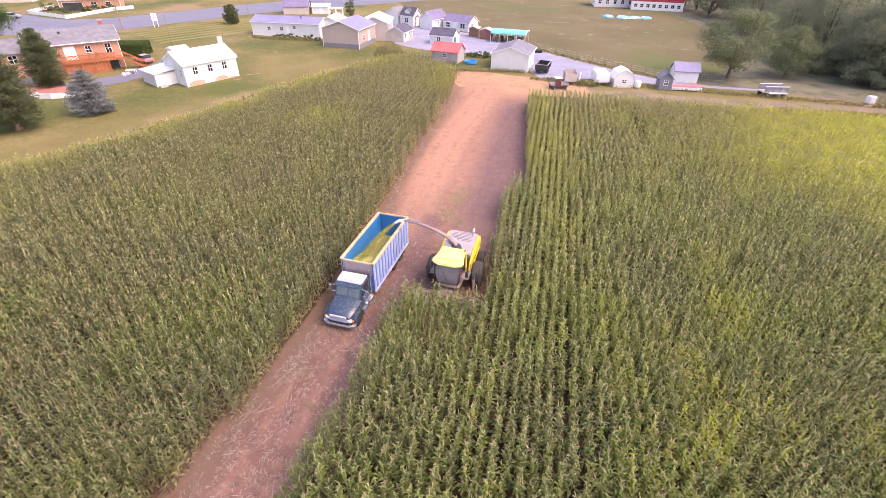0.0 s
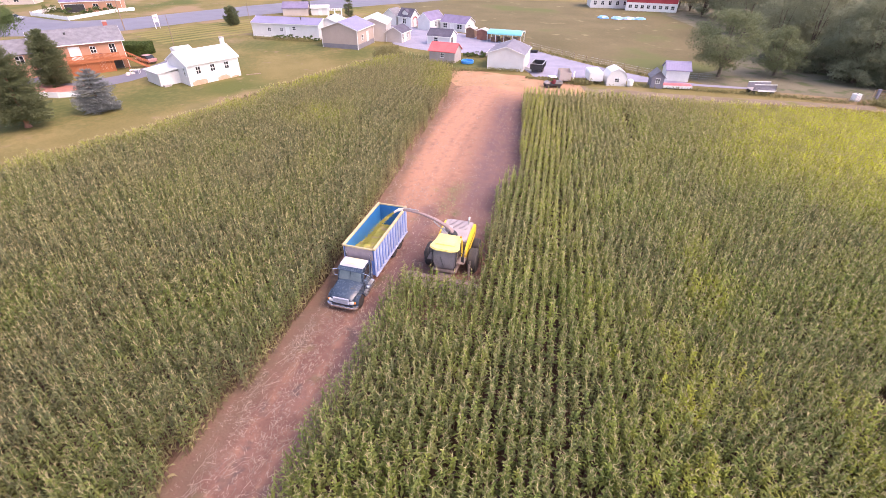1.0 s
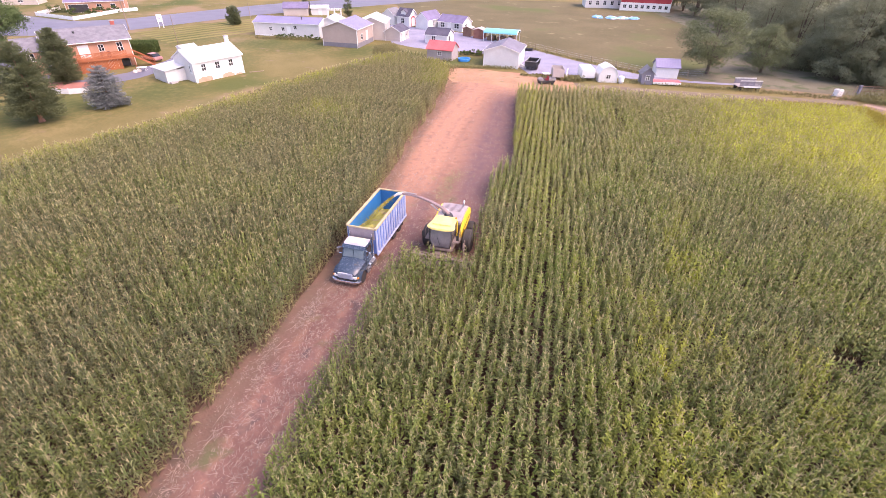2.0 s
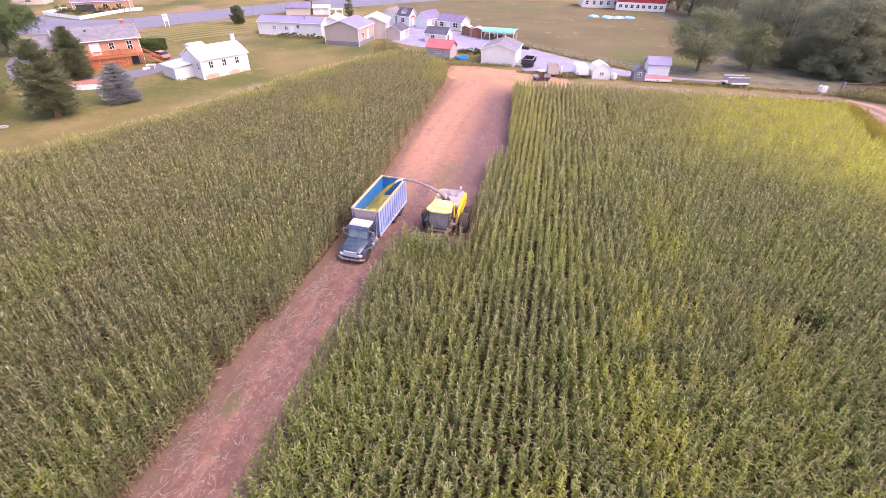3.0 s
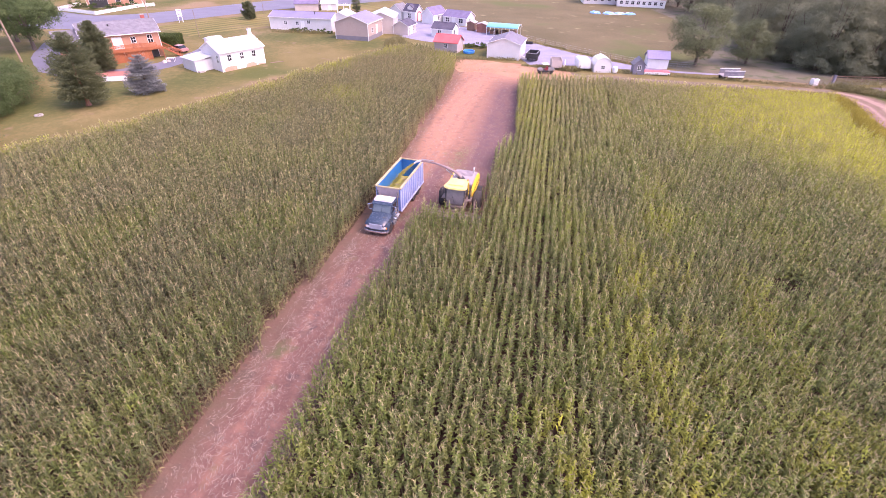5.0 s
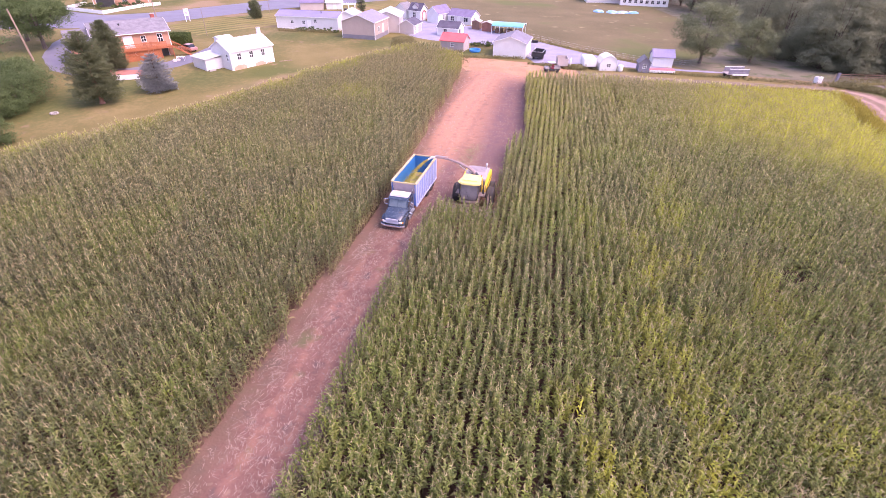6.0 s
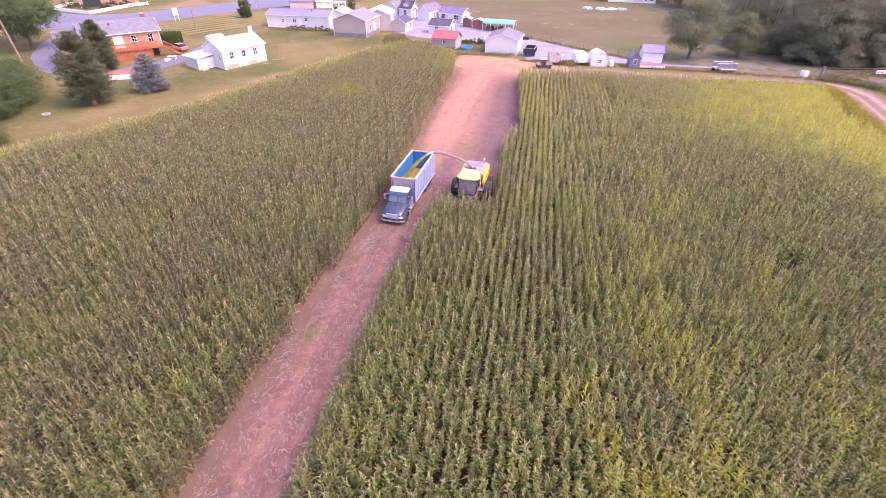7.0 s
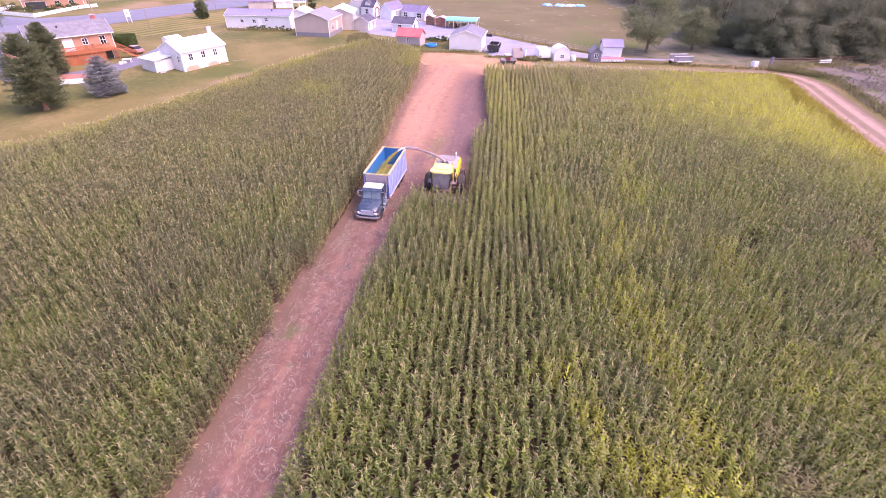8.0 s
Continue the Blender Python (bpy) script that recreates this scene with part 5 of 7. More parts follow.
    for x, y, h, mt in ((-1.1, 0.2, 1.1, "dark_metal"), (0.6, -0.3, 0.8, "rust_wood"), (1.3, 0.5, 1.2, "grey_wood")):
        b = thing("crate", plan(-32.6 + x, 156.0 + y, 8), "dark stacked crate below the porch frame", "crate")
        part("box", Shape().box(-0.45, 0.45, -0.4, 0.4, 0, h, 0.03), M[mt], b)


build_yard_buildings()


def build_carport():
    m, w = front((10.9, 124.2), (19.0, 121.4), 4.6)
    ob = thing("carport", m, "open carport with teal barrel roof", "carport")
    n = 12
    arc = [(2.4 * -math.cos(math.pi * k / n), 2.15 + 0.75 * math.sin(math.pi * k / n)) for k in range(n + 1)]
    part("roof", Shape().prism(arc + [(y * 0.985, z - 0.06) for y, z in reversed(arc)], -w / 2, w / 2, "x"), M["teal"], ob, "teal ribbed metal roof")
    part("hoop", Shape().prism([(y * 1.01, z + 0.03) for y, z in arc] + [(y * 0.93, z - 0.16) for y, z in reversed(arc)], w / 2 + 0.004, w / 2 + 0.12, "x"), M["white_paint"], ob, "white end hoop")
    for k in range(5):
        for y in (-2.25, 2.25):
            x = -w / 2 + 0.1 + (w - 0.2) * k / 4
            part("post", Shape().box(x - 0.05, x + 0.05, y - 0.05, y + 0.05, 0, 2.2), M["white_paint"], ob)
    for k in range(3):
        x = -w / 2 + 1.6 + k * 2.6
        bin_ = thing("stacked_timber", m @ pose(x, 0.2, 0), "brown stacked timber under the carport", "timber")
        part("stack", Shape().box(-0.9, 0.9, -1.2, 1.2, 0, 1.2, 0.05), M["brown_wood"], bin_)


build_carport()


# ---- trees and shrubs ----
M["bark"] = mat("bark", (0.10, 0.075, 0.06), (0.17, 0.13, 0.10), 1.5, 0.95, fine=8, bump=0.6)
M["spruce"] = mat("blue_spruce_needles", (0.16, 0.175, 0.165), (0.235, 0.25, 0.24), 0.8, 0.8, fine=6, island=0.4, spec=0.15)
M["fir"] = mat("dark_fir_needles", (0.125, 0.142, 0.07), (0.185, 0.205, 0.105), 0.5, 0.8, fine=6, island=0.18, spec=0.15, thin=0.35)
M["leaf"] = mat("tree_leaves", (0.15, 0.175, 0.09), (0.23, 0.255, 0.135), 0.35, 0.7, fine=6, island=0.3, spec=0.2, thin=0.45)
# paler, greyer than the other leaves: haze over the wood put into colour
M["leaf_hazy"] = mat("wood_leaves", (0.225, 0.243, 0.155), (0.295, 0.312, 0.205), 0.25, 0.75, fine=8, island=0.25, spec=0.1, thin=0.55)
M["hedge"] = mat("hedge_leaves", (0.045, 0.075, 0.022), (0.09, 0.125, 0.035), 0.6, 0.8, fine=8, island=0.6, spec=0.2)
M["weed"] = mat("weed_leaves", (0.165, 0.155, 0.065), (0.25, 0.225, 0.095), 0.4, 0.85, fine=6, island=0.35, spec=0.2)


M["leaf_green"] = mat("maple_leaves", (0.078, 0.122, 0.042), (0.138, 0.188, 0.07), 0.35, 0.7, fine=6, island=0.4, spec=0.2, thin=0.4)


def blades(centres, dirs, length, width, rng, tilt=0.5):
    """Diamond-shaped leaves: arrays for raw()."""
    n = len(centres)
    d = dirs + rng.normal(0, tilt, (n, 3))
    d /= np.linalg.norm(d, axis=1)[:, None]
    s = np.cross(d, rng.normal(0, 1, (n, 3)))
    s /= np.linalg.norm(s, axis=1)[:, None]
    L = (length * rng.uniform(0.6, 1.3, n))[:, None]
    W = (width * rng.uniform(0.7, 1.3, n))[:, None]
    v = np.stack([centres - d * L * 0.5, centres + s * W * 0.5, centres + d * L * 0.5, centres - s * W * 0.5], 1).reshape(-1, 3)
    return v, np.arange(4 * n), np.full(n, 4)


def leafage(centres, normals, length, width, rng, tilt=0.6):
    """Diamond-shaped leaves lying in the skin of a clump: arrays for raw()."""
    n = len(centres)
    up = normals + rng.normal(0, tilt, (n, 3))
    d = np.cross(up, rng.normal(0, 1, (n, 3)))
    d /= np.linalg.norm(d, axis=1)[:, None]
    s = np.cross(up, d)
    s /= np.linalg.norm(s, axis=1)[:, None]
    L = (length * rng.uniform(0.6, 1.3, n))[:, None] * 0.5
    W = (width * rng.uniform(0.7, 1.3, n))[:, None] * 0.5
    v = np.stack([centres - d * L, centres + s * W, centres + d * L, centres - s * W], 1).reshape(-1, 3)
    return v, np.arange(4 * n), np.full(n, 4)


def crown_part(name, arrays, material, owner):
    ob = raw(name, *arrays, material)
    ob.parent = owner
    return ob


def conifer(name, label, x, y, h, r, clear, seed, material, branches=150, sprays=130, blade=(0.3, 0.06), trunk_r=0.2, wide=0.25, rise=0.25, shelf=0, trunk=None):
    """A trunk with whorled branches, each a flat fan of needle sprays; wide: the height of the widest part; shelf: number of flat layers."""
    rng = np.random.RandomState(seed)
    ob = thing(name, plan(x, y), label, "tree")
    part("trunk", Shape().tube([(0, 0, -0.1), (0.01, 0, 0.5), (0.03, 0, h * 0.3), (0, 0.05, h * 0.7), (0, 0, h * 0.97)], [trunk_r * 1.9, trunk_r * 1.15, trunk_r, trunk_r * 0.5, 0.02], 9), trunk or M["bark"], ob)
    t = np.sort(rng.uniform(0, 1, branches) ** 1.2)
    if shelf:
        t = np.clip((np.floor(t * shelf) + rng.uniform(0.3, 0.6, branches)) / shelf, 0, 0.985)
    az = rng.uniform(0, 6.283, branches)
    shape = np.where(t < wide, 0.72 + 0.28 * np.sin(t / wide * 1.57), np.cos(((t - wide) / (1 - wide)) * 1.5) ** 0.85)
    side = 1 + 0.14 * np.sin(az * 2 + seed) + 0.10 * np.sin(az * 3 + t * 11)
    L = r * shape * side * rng.uniform(0.72, 1.12, branches) + 0.12
    slope = -0.22 + (0.35 + rise) * t + rng.normal(0, 0.07, branches)
    n = np.maximum(14, sprays * (L / r) ** 1.3).astype(int)
    w = np.repeat(np.arange(branches), n)
    s = rng.uniform(0.01, 1, len(w)) ** 0.7
    lat = rng.normal(0, 1, len(w)) * 0.14 * L[w] * np.sqrt(np.clip(s * (1.25 - s), 0.02, 1)) * 1.5
    rad = s * L[w]
    z = clear + (h - clear) * t[w] + slope[w] * rad + 0.10 * rad * s - 0.10 * abs(lat) + rng.normal(0, 0.05 if shelf else 0.05 + 0.03 * L[w], len(w))
    z = np.clip(z, 0.06, h)
    ca_, sa_ = np.cos(az[w]), np.sin(az[w])
    c = np.stack([rad * ca_ - lat * sa_, rad * sa_ + lat * ca_, z], 1)
    k = np.sign(lat) * 0.6
    d = np.stack([ca_ - k * sa_, sa_ + k * ca_, slope[w] + 0.1 + 0.9 * (t[w] > 0.94)], 1)
    crown_part("crown", blades(c, d, blade[0], blade[1], rng, 0.3), material, ob)
    return ob


def broadleaf(name, label, x, y, h, r, seed, material, clumps=60, leaves=110, leaf=0.36, clear=0.25, flat=0.8, trunk_r=0.25, category="tree"):
    rng = np.random.RandomState(seed)
    ob = thing(name, plan(x, y), label, category)
    mid = h * (clear + (1 - clear) * 0.5)
    half = h * (1 - clear) * 0.5
    s = Shape().tube([(0, 0, -0.1), (0.05, 0.03, h * clear * 0.6), (0, 0.08, mid), (0.1, 0, mid + half * 0.6)], [trunk_r * 1.35, trunk_r, trunk_r * 0.6, 0.04], 9)
    part("trunk", s, M["bark"], ob)
    pts = []
    while len(pts) < clumps:
        p = rng.uniform(-1, 1, 3)
        q = np.linalg.norm(p)
        if 0.35 < q < 1:
            pts.append(p / q * (q ** 0.55))
    pts = np.array(pts)
    lump = 1 + 0.18 * np.sin(pts[:, 0] * 4 + seed) * np.cos(pts[:, 1] * 5)
    ctr = np.stack([pts[:, 0] * r * lump, pts[:, 1] * r * lump, mid + pts[:, 2] * half * (0.95 + 0.1 * lump)], 1)
    low = ctr[:, 2] < mid
    ctr[low, 2] = mid + (ctr[low, 2] - mid) * flat
    limbs = Shape()
    for k in range(0, clumps, max(1, clumps // 9)):
        e = ctr[k]
        b = Vector((0, 0, h * clear * (0.7 + 0.6 * rng.uniform())))
        limbs.tube([b, b.lerp(Vector(e), 0.5) + Vector((0, 0, 0.2)), Vector(e)], [trunk_r * 0.45, trunk_r * 0.28, 0.03], 6)
    part("limb", limbs, M["bark"], ob)
    n = clumps * leaves
    size = r * rng.uniform(0.18, 0.36, clumps)
    off = rng.normal(0, 1, (n, 3))
    off /= np.linalg.norm(off, axis=1)[:, None]
    off[:, 2] = np.where((off[:, 2] < -0.1) & (rng.uniform(0, 1, n) < 0.75), -off[:, 2], off[:, 2])
    which = np.repeat(np.arange(clumps), leaves)
    out = ctr - np.array([0, 0, mid - 0.3 * half])
    out /= np.linalg.norm(out, axis=1)[:, None]
    off += 0.35 * out[which]
    skin = (0.62 + 0.4 * rng.uniform(0, 1, n) ** 0.5) * (1 + 0.22 * np.sin(off[:, 0] * 5 + which) * np.sin(off[:, 1] * 5 + which * 2))
    stray = rng.uniform(0, 1, n) < 0.16
    skin = np.where(stray, skin * rng.uniform(1.1, 1.5, n), skin)
    c = ctr[which] + off * (size[which] * skin)[:, None] * np.array([1.2, 1.2, 0.85])
    c[:, 2] = np.maximum(c[:, 2], 0.1)
    crown_part("crown", leafage(c, off + np.array([0, 0, 0.35]), leaf, leaf * 0.62, rng), material, ob)
    return ob


M["red_bark"] = mat("reddish_bark", (0.26, 0.12, 0.08), (0.36, 0.19, 0.13), 1.5, 0.95, fine=8, bump=0.6)
conifer("blue_spruce", "dense silver-blue spruce standing on the lawn", -50.7, 67.8, 6.1, 2.45, 0.4, 1, M["spruce"], branches=460, sprays=90, blade=(0.24, 0.07), wide=0.2, rise=0.05, shelf=11)
conifer("fir_tree", "tall dark fir with bare reddish trunk foot", -57.0, 61.4, 10.6, 3.5, 1.4, 2, M["fir"], branches=430, sprays=120, blade=(0.34, 0.11), wide=0.14, rise=0.5, trunk_r=0.26, trunk=M["red_bark"])
conifer("fir_tree", "dark fir against the brick house", -65.2, 80.0, 8.6, 2.7, 0.5, 3, M["fir"], branches=360, sprays=110, blade=(0.34, 0.11), wide=0.3, rise=0.5)
conifer("small_conifer", "narrow dark conifer by the road", -43.2, 165.2, 5.5, 1.5, 0.2, 4, M["fir"], branches=60, sprays=50, blade=(0.5, 0.12))
conifer("small_conifer", "narrow dark conifer by the road", -29.2, 160.6, 5.5, 1.6, 0.2, 5, M["fir"], branches=60, sprays=50, blade=(0.5, 0.12))
conifer("round_tree", "small light-green conical tree on the lawn", -57.4, 139.8, 4.7, 1.6, 0.3, 6, M["leaf"], branches=150, sprays=80, blade=(0.34, 0.2), wide=0.35, rise=0.6, trunk_r=0.12)
broadleaf("shade_tree", "spreading tree by the pasture with airy crown", 54.4, 94.6, 11.0, 5.2, 7, M["leaf"], clumps=84, leaves=250, leaf=0.27, clear=0.2, flat=1.0, trunk_r=0.32)
broadleaf("shade_tree", "smaller spreading tree beside the wagon", 66.3, 96.2, 8.3, 4.0, 8, M["leaf"], clumps=62, leaves=220, leaf=0.25, clear=0.16, flat=1.0, trunk_r=0.24)
broadleaf("maple", "broad dark maple shading the driveway", -89.5, 96.0, 10.0, 5.4, 9, M["leaf_green"], clumps=80, leaves=340, leaf=0.28, clear=0.28, trunk_r=0.35)
broadleaf("maple", "dark maple behind the driveway", -99.0, 104.0, 10.0, 6.0, 10, M["leaf_green"], clumps=80, leaves=200, leaf=0.32, clear=0.25, trunk_r=0.35)
broadleaf("maple", "dark maple at the lawn's edge", -84.5, 72.5, 10.5, 4.4, 14, M["leaf_green"], clumps=80, leaves=220, leaf=0.28, clear=0.15, trunk_r=0.3)
for k, (x, y, h, r) in enumerate(((-72.5, 65.5, 4.6, 4.2), (-68.0, 55.5, 3.6, 2.8), (-69.0, 61.0, 4.4, 3.6), (-62.5, 45.5, 3.2, 2.6), (-77, 70.5, 3.6, 3.0), (-71.5, 58.0, 4.4, 3.4), (-68.6, 51.0, 4.0, 3.2), (-76.5, 62.5, 6.0, 4.0), (-74.5, 48.0, 5.0, 3.8), (-67.0, 44.5, 3.4, 3.0), (-80, 55, 7, 4.5))):
    broadleaf("bush", "loose green bush at the lawn's edge", x, y, h, r, 20 + k, M["leaf_green"], clumps=55, leaves=180, leaf=0.2, clear=0.05, flat=1.0, trunk_r=0.08, category="bush")


for k, (x, y, h) in enumerate(((-106.6, 158.8, 1.6), (-108.6, 157.6, 1.2), (-103.4, 161.4, 1.7), (-112.8, 156.2, 1.4), (-121, 160, 2.0))):
    broadleaf("shrub", "dark rounded garden shrub before the far house", x, y, h, h * 1.0, 130 + k, M["hedge"], clumps=16, leaves=70, leaf=0.25, clear=0.05, flat=1.0, trunk_r=0.03, category="bush")
for k in range(7):
    broadleaf("shrub", "low dark shrub along the mobile home", -40.5 + 1.7 * k, 122.6 - 0.34 * k, 0.6 + 0.2 * (k % 3), 0.7, 90 + k, M["hedge"], clumps=14, leaves=60, leaf=0.2, clear=0.05, flat=1.0, trunk_r=0.03, category="bush")


for k in range(6):
    broadleaf("shrub", "low leafy garden plants behind the red-roofed shed", 5.5 + 1.3 * k, 107.5 - 0.35 * k + 0.8 * (k % 2), 0.7 + 0.2 * (k % 3), 0.9, 140 + k, M["hedge"], clumps=12, leaves=60, leaf=0.22, clear=0.05, flat=1.0, trunk_r=0.03, category="bush")


broadleaf("weed_clump", "tall rank weeds at the field's corner", -11.0, 99.8, 2.8, 2.4, 120, M["weed"], clumps=70, leaves=120, leaf=0.22, clear=0.03, flat=1.0, trunk_r=0.05, category="weeds")


def build_hedge():
    ob = thing("hedge", plan(-63.6, 102.0, 6), "clipped dark green box hedge beside the house", "hedge")
    rng = np.random.RandomState(4)
    n, c, d = 9000, [], []
    for i in range(n):
        f = rng.randint(0, 5)
        p, q = rng.uniform(-1, 1, 2)
        c.append({0: (3.0, p * 2.1, 1.15 + q * 1.1), 1: (-3.0, p * 2.1, 1.15 + q * 1.1), 2: (p * 3.0, -2.1, 1.15 + q * 1.1), 3: (p * 3.0, 2.1, 1.15 + q * 1.1), 4: (p * 3.0, q * 2.1, 2.25)}[f])
        d.append({0: (1, 0, 0), 1: (-1, 0, 0), 2: (0, -1, 0), 3: (0, 1, 0), 4: (0, 0, 1)}[f])
    c, d = np.array(c) + rng.normal(0, 0.05, (n, 3)), np.array(d, dtype=float)
    part("body", Shape().box(-2.95, 2.95, -2.05, 2.05, 0, 2.2, 0.12), M["hedge"], ob)
    crown_part("foliage", blades(c, d, 0.22, 0.14, rng, 0.9), M["hedge"], ob)


build_hedge()


def build_woods():
    """The wood's edge on the east side: finely leaved trees in front, plainer ones behind, each copied."""
    label = "tall dark tree of the wood's edge"
    fine = [broadleaf("wood_tree", label, 80, 108, 15.5, 5.4, 31, M["leaf_hazy"], clumps=90, leaves=230, leaf=0.29, clear=0.05, trunk_r=0.3),
            broadleaf("wood_tree", label, 79, 96, 12.5, 4.8, 32, M["leaf_hazy"], clumps=80, leaves=230, leaf=0.28, clear=0.02, trunk_r=0.3)]
    plain = [broadleaf("wood_tree", label, 92, 103, 14.0, 5.2, 33, M["leaf_hazy"], clumps=60, leaves=75, leaf=0.52, clear=0.04, trunk_r=0.3),
             broadleaf("wood_tree", label, 84, 128, 15.0, 5.6, 34, M["leaf_hazy"], clumps=64, leaves=75, leaf=0.54, clear=0.04, trunk_r=0.3)]
    for k in fine + plain:
        tagged(k, group="wood's edge trees")
    r = random.Random(8)
    edge = [(75.5, 113), (80, 92), (83, 90), (86.5, 93), (88, 89), (93, 91), (97.5, 86), (86, 98), (80, 120), (106, 92), (104, 84)]
    behind = [(99, 97), (87, 112), (95, 112), (104, 106), (112, 86), (92, 124), (110, 114), (90, 136), (99, 130), (109, 126), (118, 108), (86, 145), (96, 144), (106, 140),
              (90, 156), (101, 154), (93, 168), (104, 168), (97, 180), (90, 190), (100, 196), (92, 204), (88, 176)]
    for kinds, spots in ((fine, edge), (plain, behind)):
        for x, y in spots:
            q = copy_thing(r.choice(kinds), plan(x + r.uniform(-1, 1), y + r.uniform(-1, 1), r.uniform(0, 360)))
            k = r.uniform(0.85, 1.15)
            q.scale = (k, k, k * r.uniform(0.9, 1.1))
    for k, (x, y) in enumerate(((75, 101), (78, 90.5), (83.5, 87.5), (90, 86), (75, 107), (99, 84), (80.5, 95), (87, 92))):
        broadleaf("thicket", "tangled dark undergrowth along the wood's edge", x, y, 4.0, 3.6, 60 + k, M["leaf_hazy"], clumps=34, leaves=240, leaf=0.28, clear=0.03, flat=1.0, trunk_r=0.08, category="bush")


build_woods()


def build_weeds():
    """Tall weeds and rough grass along the field's edges, the lane and the foot of the sheds."""
    rng = np.random.RandomState(77)
    c = []
    def line(pts, per, spread, h):
        for (a, b), (p, q) in zip(pts, pts[1:]):
            n = int(math.hypot(p - a, q - b) * per)
            t = rng.uniform(0, 1, n)
            x, y = a + (p - a) * t + rng.normal(0, spread, n), b + (q - b) * t + rng.normal(0, spread, n)
            c.extend((xx, yy, height(xx, yy) + rng.uniform(0.05, h)) for xx, yy in zip(x, y))
    line([(16, 90.0), (26, 88.0), (45, 84.5), (62, 80.2), (73, 76.5)], 40, 0.5, 0.5)
    line([(23, 86.6), (27, 86.4)], 120, 0.5, 1.0)
    line([(-2, 95), (6, 94.6), (9, 95.2), (15, 94.8)], 60, 0.5, 0.5)
    line([(-57, 39.6), (-49, 47.3), (-41.8, 55.3), (-35, 64.3), (-29.4, 73.3), (-24.5, 81.3), (-19, 88.5), (-13, 97.6), (-10, 100.4), (-3, 95.5), (2, 90)], 80, 0.8, 1.0)
    line([(61, 70.6), (38, 72.8), (14, 77)], 60, 0.6, 0.9)
    line([(80.3, 70), (73, 50), (66.4, 32)], 110, 0.8, 0.7)
    line([(20, 118), (30, 104.5), (40, 93.5)], 30, 0.5, 0.4)
    line([(-46, 121.2), (-31, 119.6)], 50, 0.4, 0.7)
    line([(-1, 100.6), (2.6, 100.2)], 40, 0.3, 0.5)
    line([(76, 80), (92, 79)], 60, 1.2, 0.8)
    line([(72.5, 77.5), (77, 74), (79.5, 70)], 260, 0.9, 0.9)
    c = np.array(c)
    d = np.tile(np.array([0, 0, 1.0]), (len(c), 1))
    tagged(raw("weeds", *blades(c, d, 0.5, 0.12, rng, 0.6), M["weed"]), "tall dry weeds along field edge and lane", "weeds", kind="stuff")
    c = []
    line([(48.9, 18), (52.8, 28), (58.9, 44), (64.2, 59), (67.6, 68.3)], 620, 0.8, 1.2)
    line([(68.0, 68.6), (61, 70.9), (45, 71.8)], 260, 0.6, 1.3)
    c = np.array(c)
    d = np.tile(np.array([0.1, 0, 1.0]), (len(c), 1))
    gold = mat("golden_grass", (0.30, 0.26, 0.05), (0.46, 0.39, 0.075), 0.5, 0.85, fine=6, island=0.5, spec=0.2, thin=0.3)
    tagged(raw("tall_grass", *blades(c, d, 0.6, 0.07, rng, 0.4), gold), "tall golden grass between corn and lane", "grass", kind="stuff")
    # low bushes and dull weeds on the rough ground east of the lane
    c, n = [], 34000
    x, y = rng.uniform(66, 112, n), rng.uniform(24, 81, n)
    for xx, yy in zip(x, y):
        if xx < 67.4 + (yy - 32) * 0.38 + 0.6:
            continue
        k = noise.noise(Vector((xx * 0.16, yy * 0.16, 4))) + 0.5 * noise.noise(Vector((xx * 0.5, yy * 0.5, 9)))
        if k > rng.uniform(-0.35, 0.35):
            c.append((xx, yy, height(xx, yy) + 0.05 + rng.uniform(0, 1) * max(0.15, 1.5 * k)))
    c = np.array(c)
    d = np.tile(np.array([0, 0, 1.0]), (len(c), 1))
    dull = mat("dull_weeds", (0.19, 0.175, 0.135), (0.27, 0.235, 0.20), 0.12, 0.9, fine=8, island=0.5, spec=0.1, spots=[((0.14, 0.165, 0.06), 0.14, 0.52)], thin=0.3)
    tagged(raw("rough_weeds", *blades(c, d, 0.55, 0.16, rng, 0.7), dull), "dull grey-green weeds on rough ground", "weeds", kind="stuff")


build_weeds()


# ---- things in the yards ----
def wheel(owner, name, x, y, z, r, w, rim="steel", n=20):
    """A wheel on an axle along x: tyre, and rim as its part."""
    prof = [(r * 0.55, -w / 2), (r * 0.9, -w / 2), (r, -w * 0.36), (r, w * 0.36), (r * 0.9, w / 2), (r * 0.55, w / 2)]
    ty = part(name, Shape().lathe(prof, n, "x", pose(x, y, z)), M["rubber"], owner, smooth=True)
    part("rim", Shape().lathe([(r * 0.56, -w * 0.42), (r * 0.5, -w * 0.2), (r * 0.2, -w * 0.46), (r * 0.2, w * 0.46), (r * 0.5, w * 0.2), (r * 0.56, w * 0.42)], 16, "x", pose(x, y, z)), M[rim], ty, smooth=True)
    return ty


def build_pool():
    ob = thing("paddling_pool", plan(5.2, 101.2), "round bright blue plastic paddling pool", "pool")
    part("wall", Shape().lathe([(1.15, 0.0), (1.3, 0.12), (1.3, 0.5), (1.36, 0.55), (1.3, 0.6), (1.18, 0.58), (1.15, 0.12)], 28, "z"), M["blue_plastic"], ob, smooth=True)


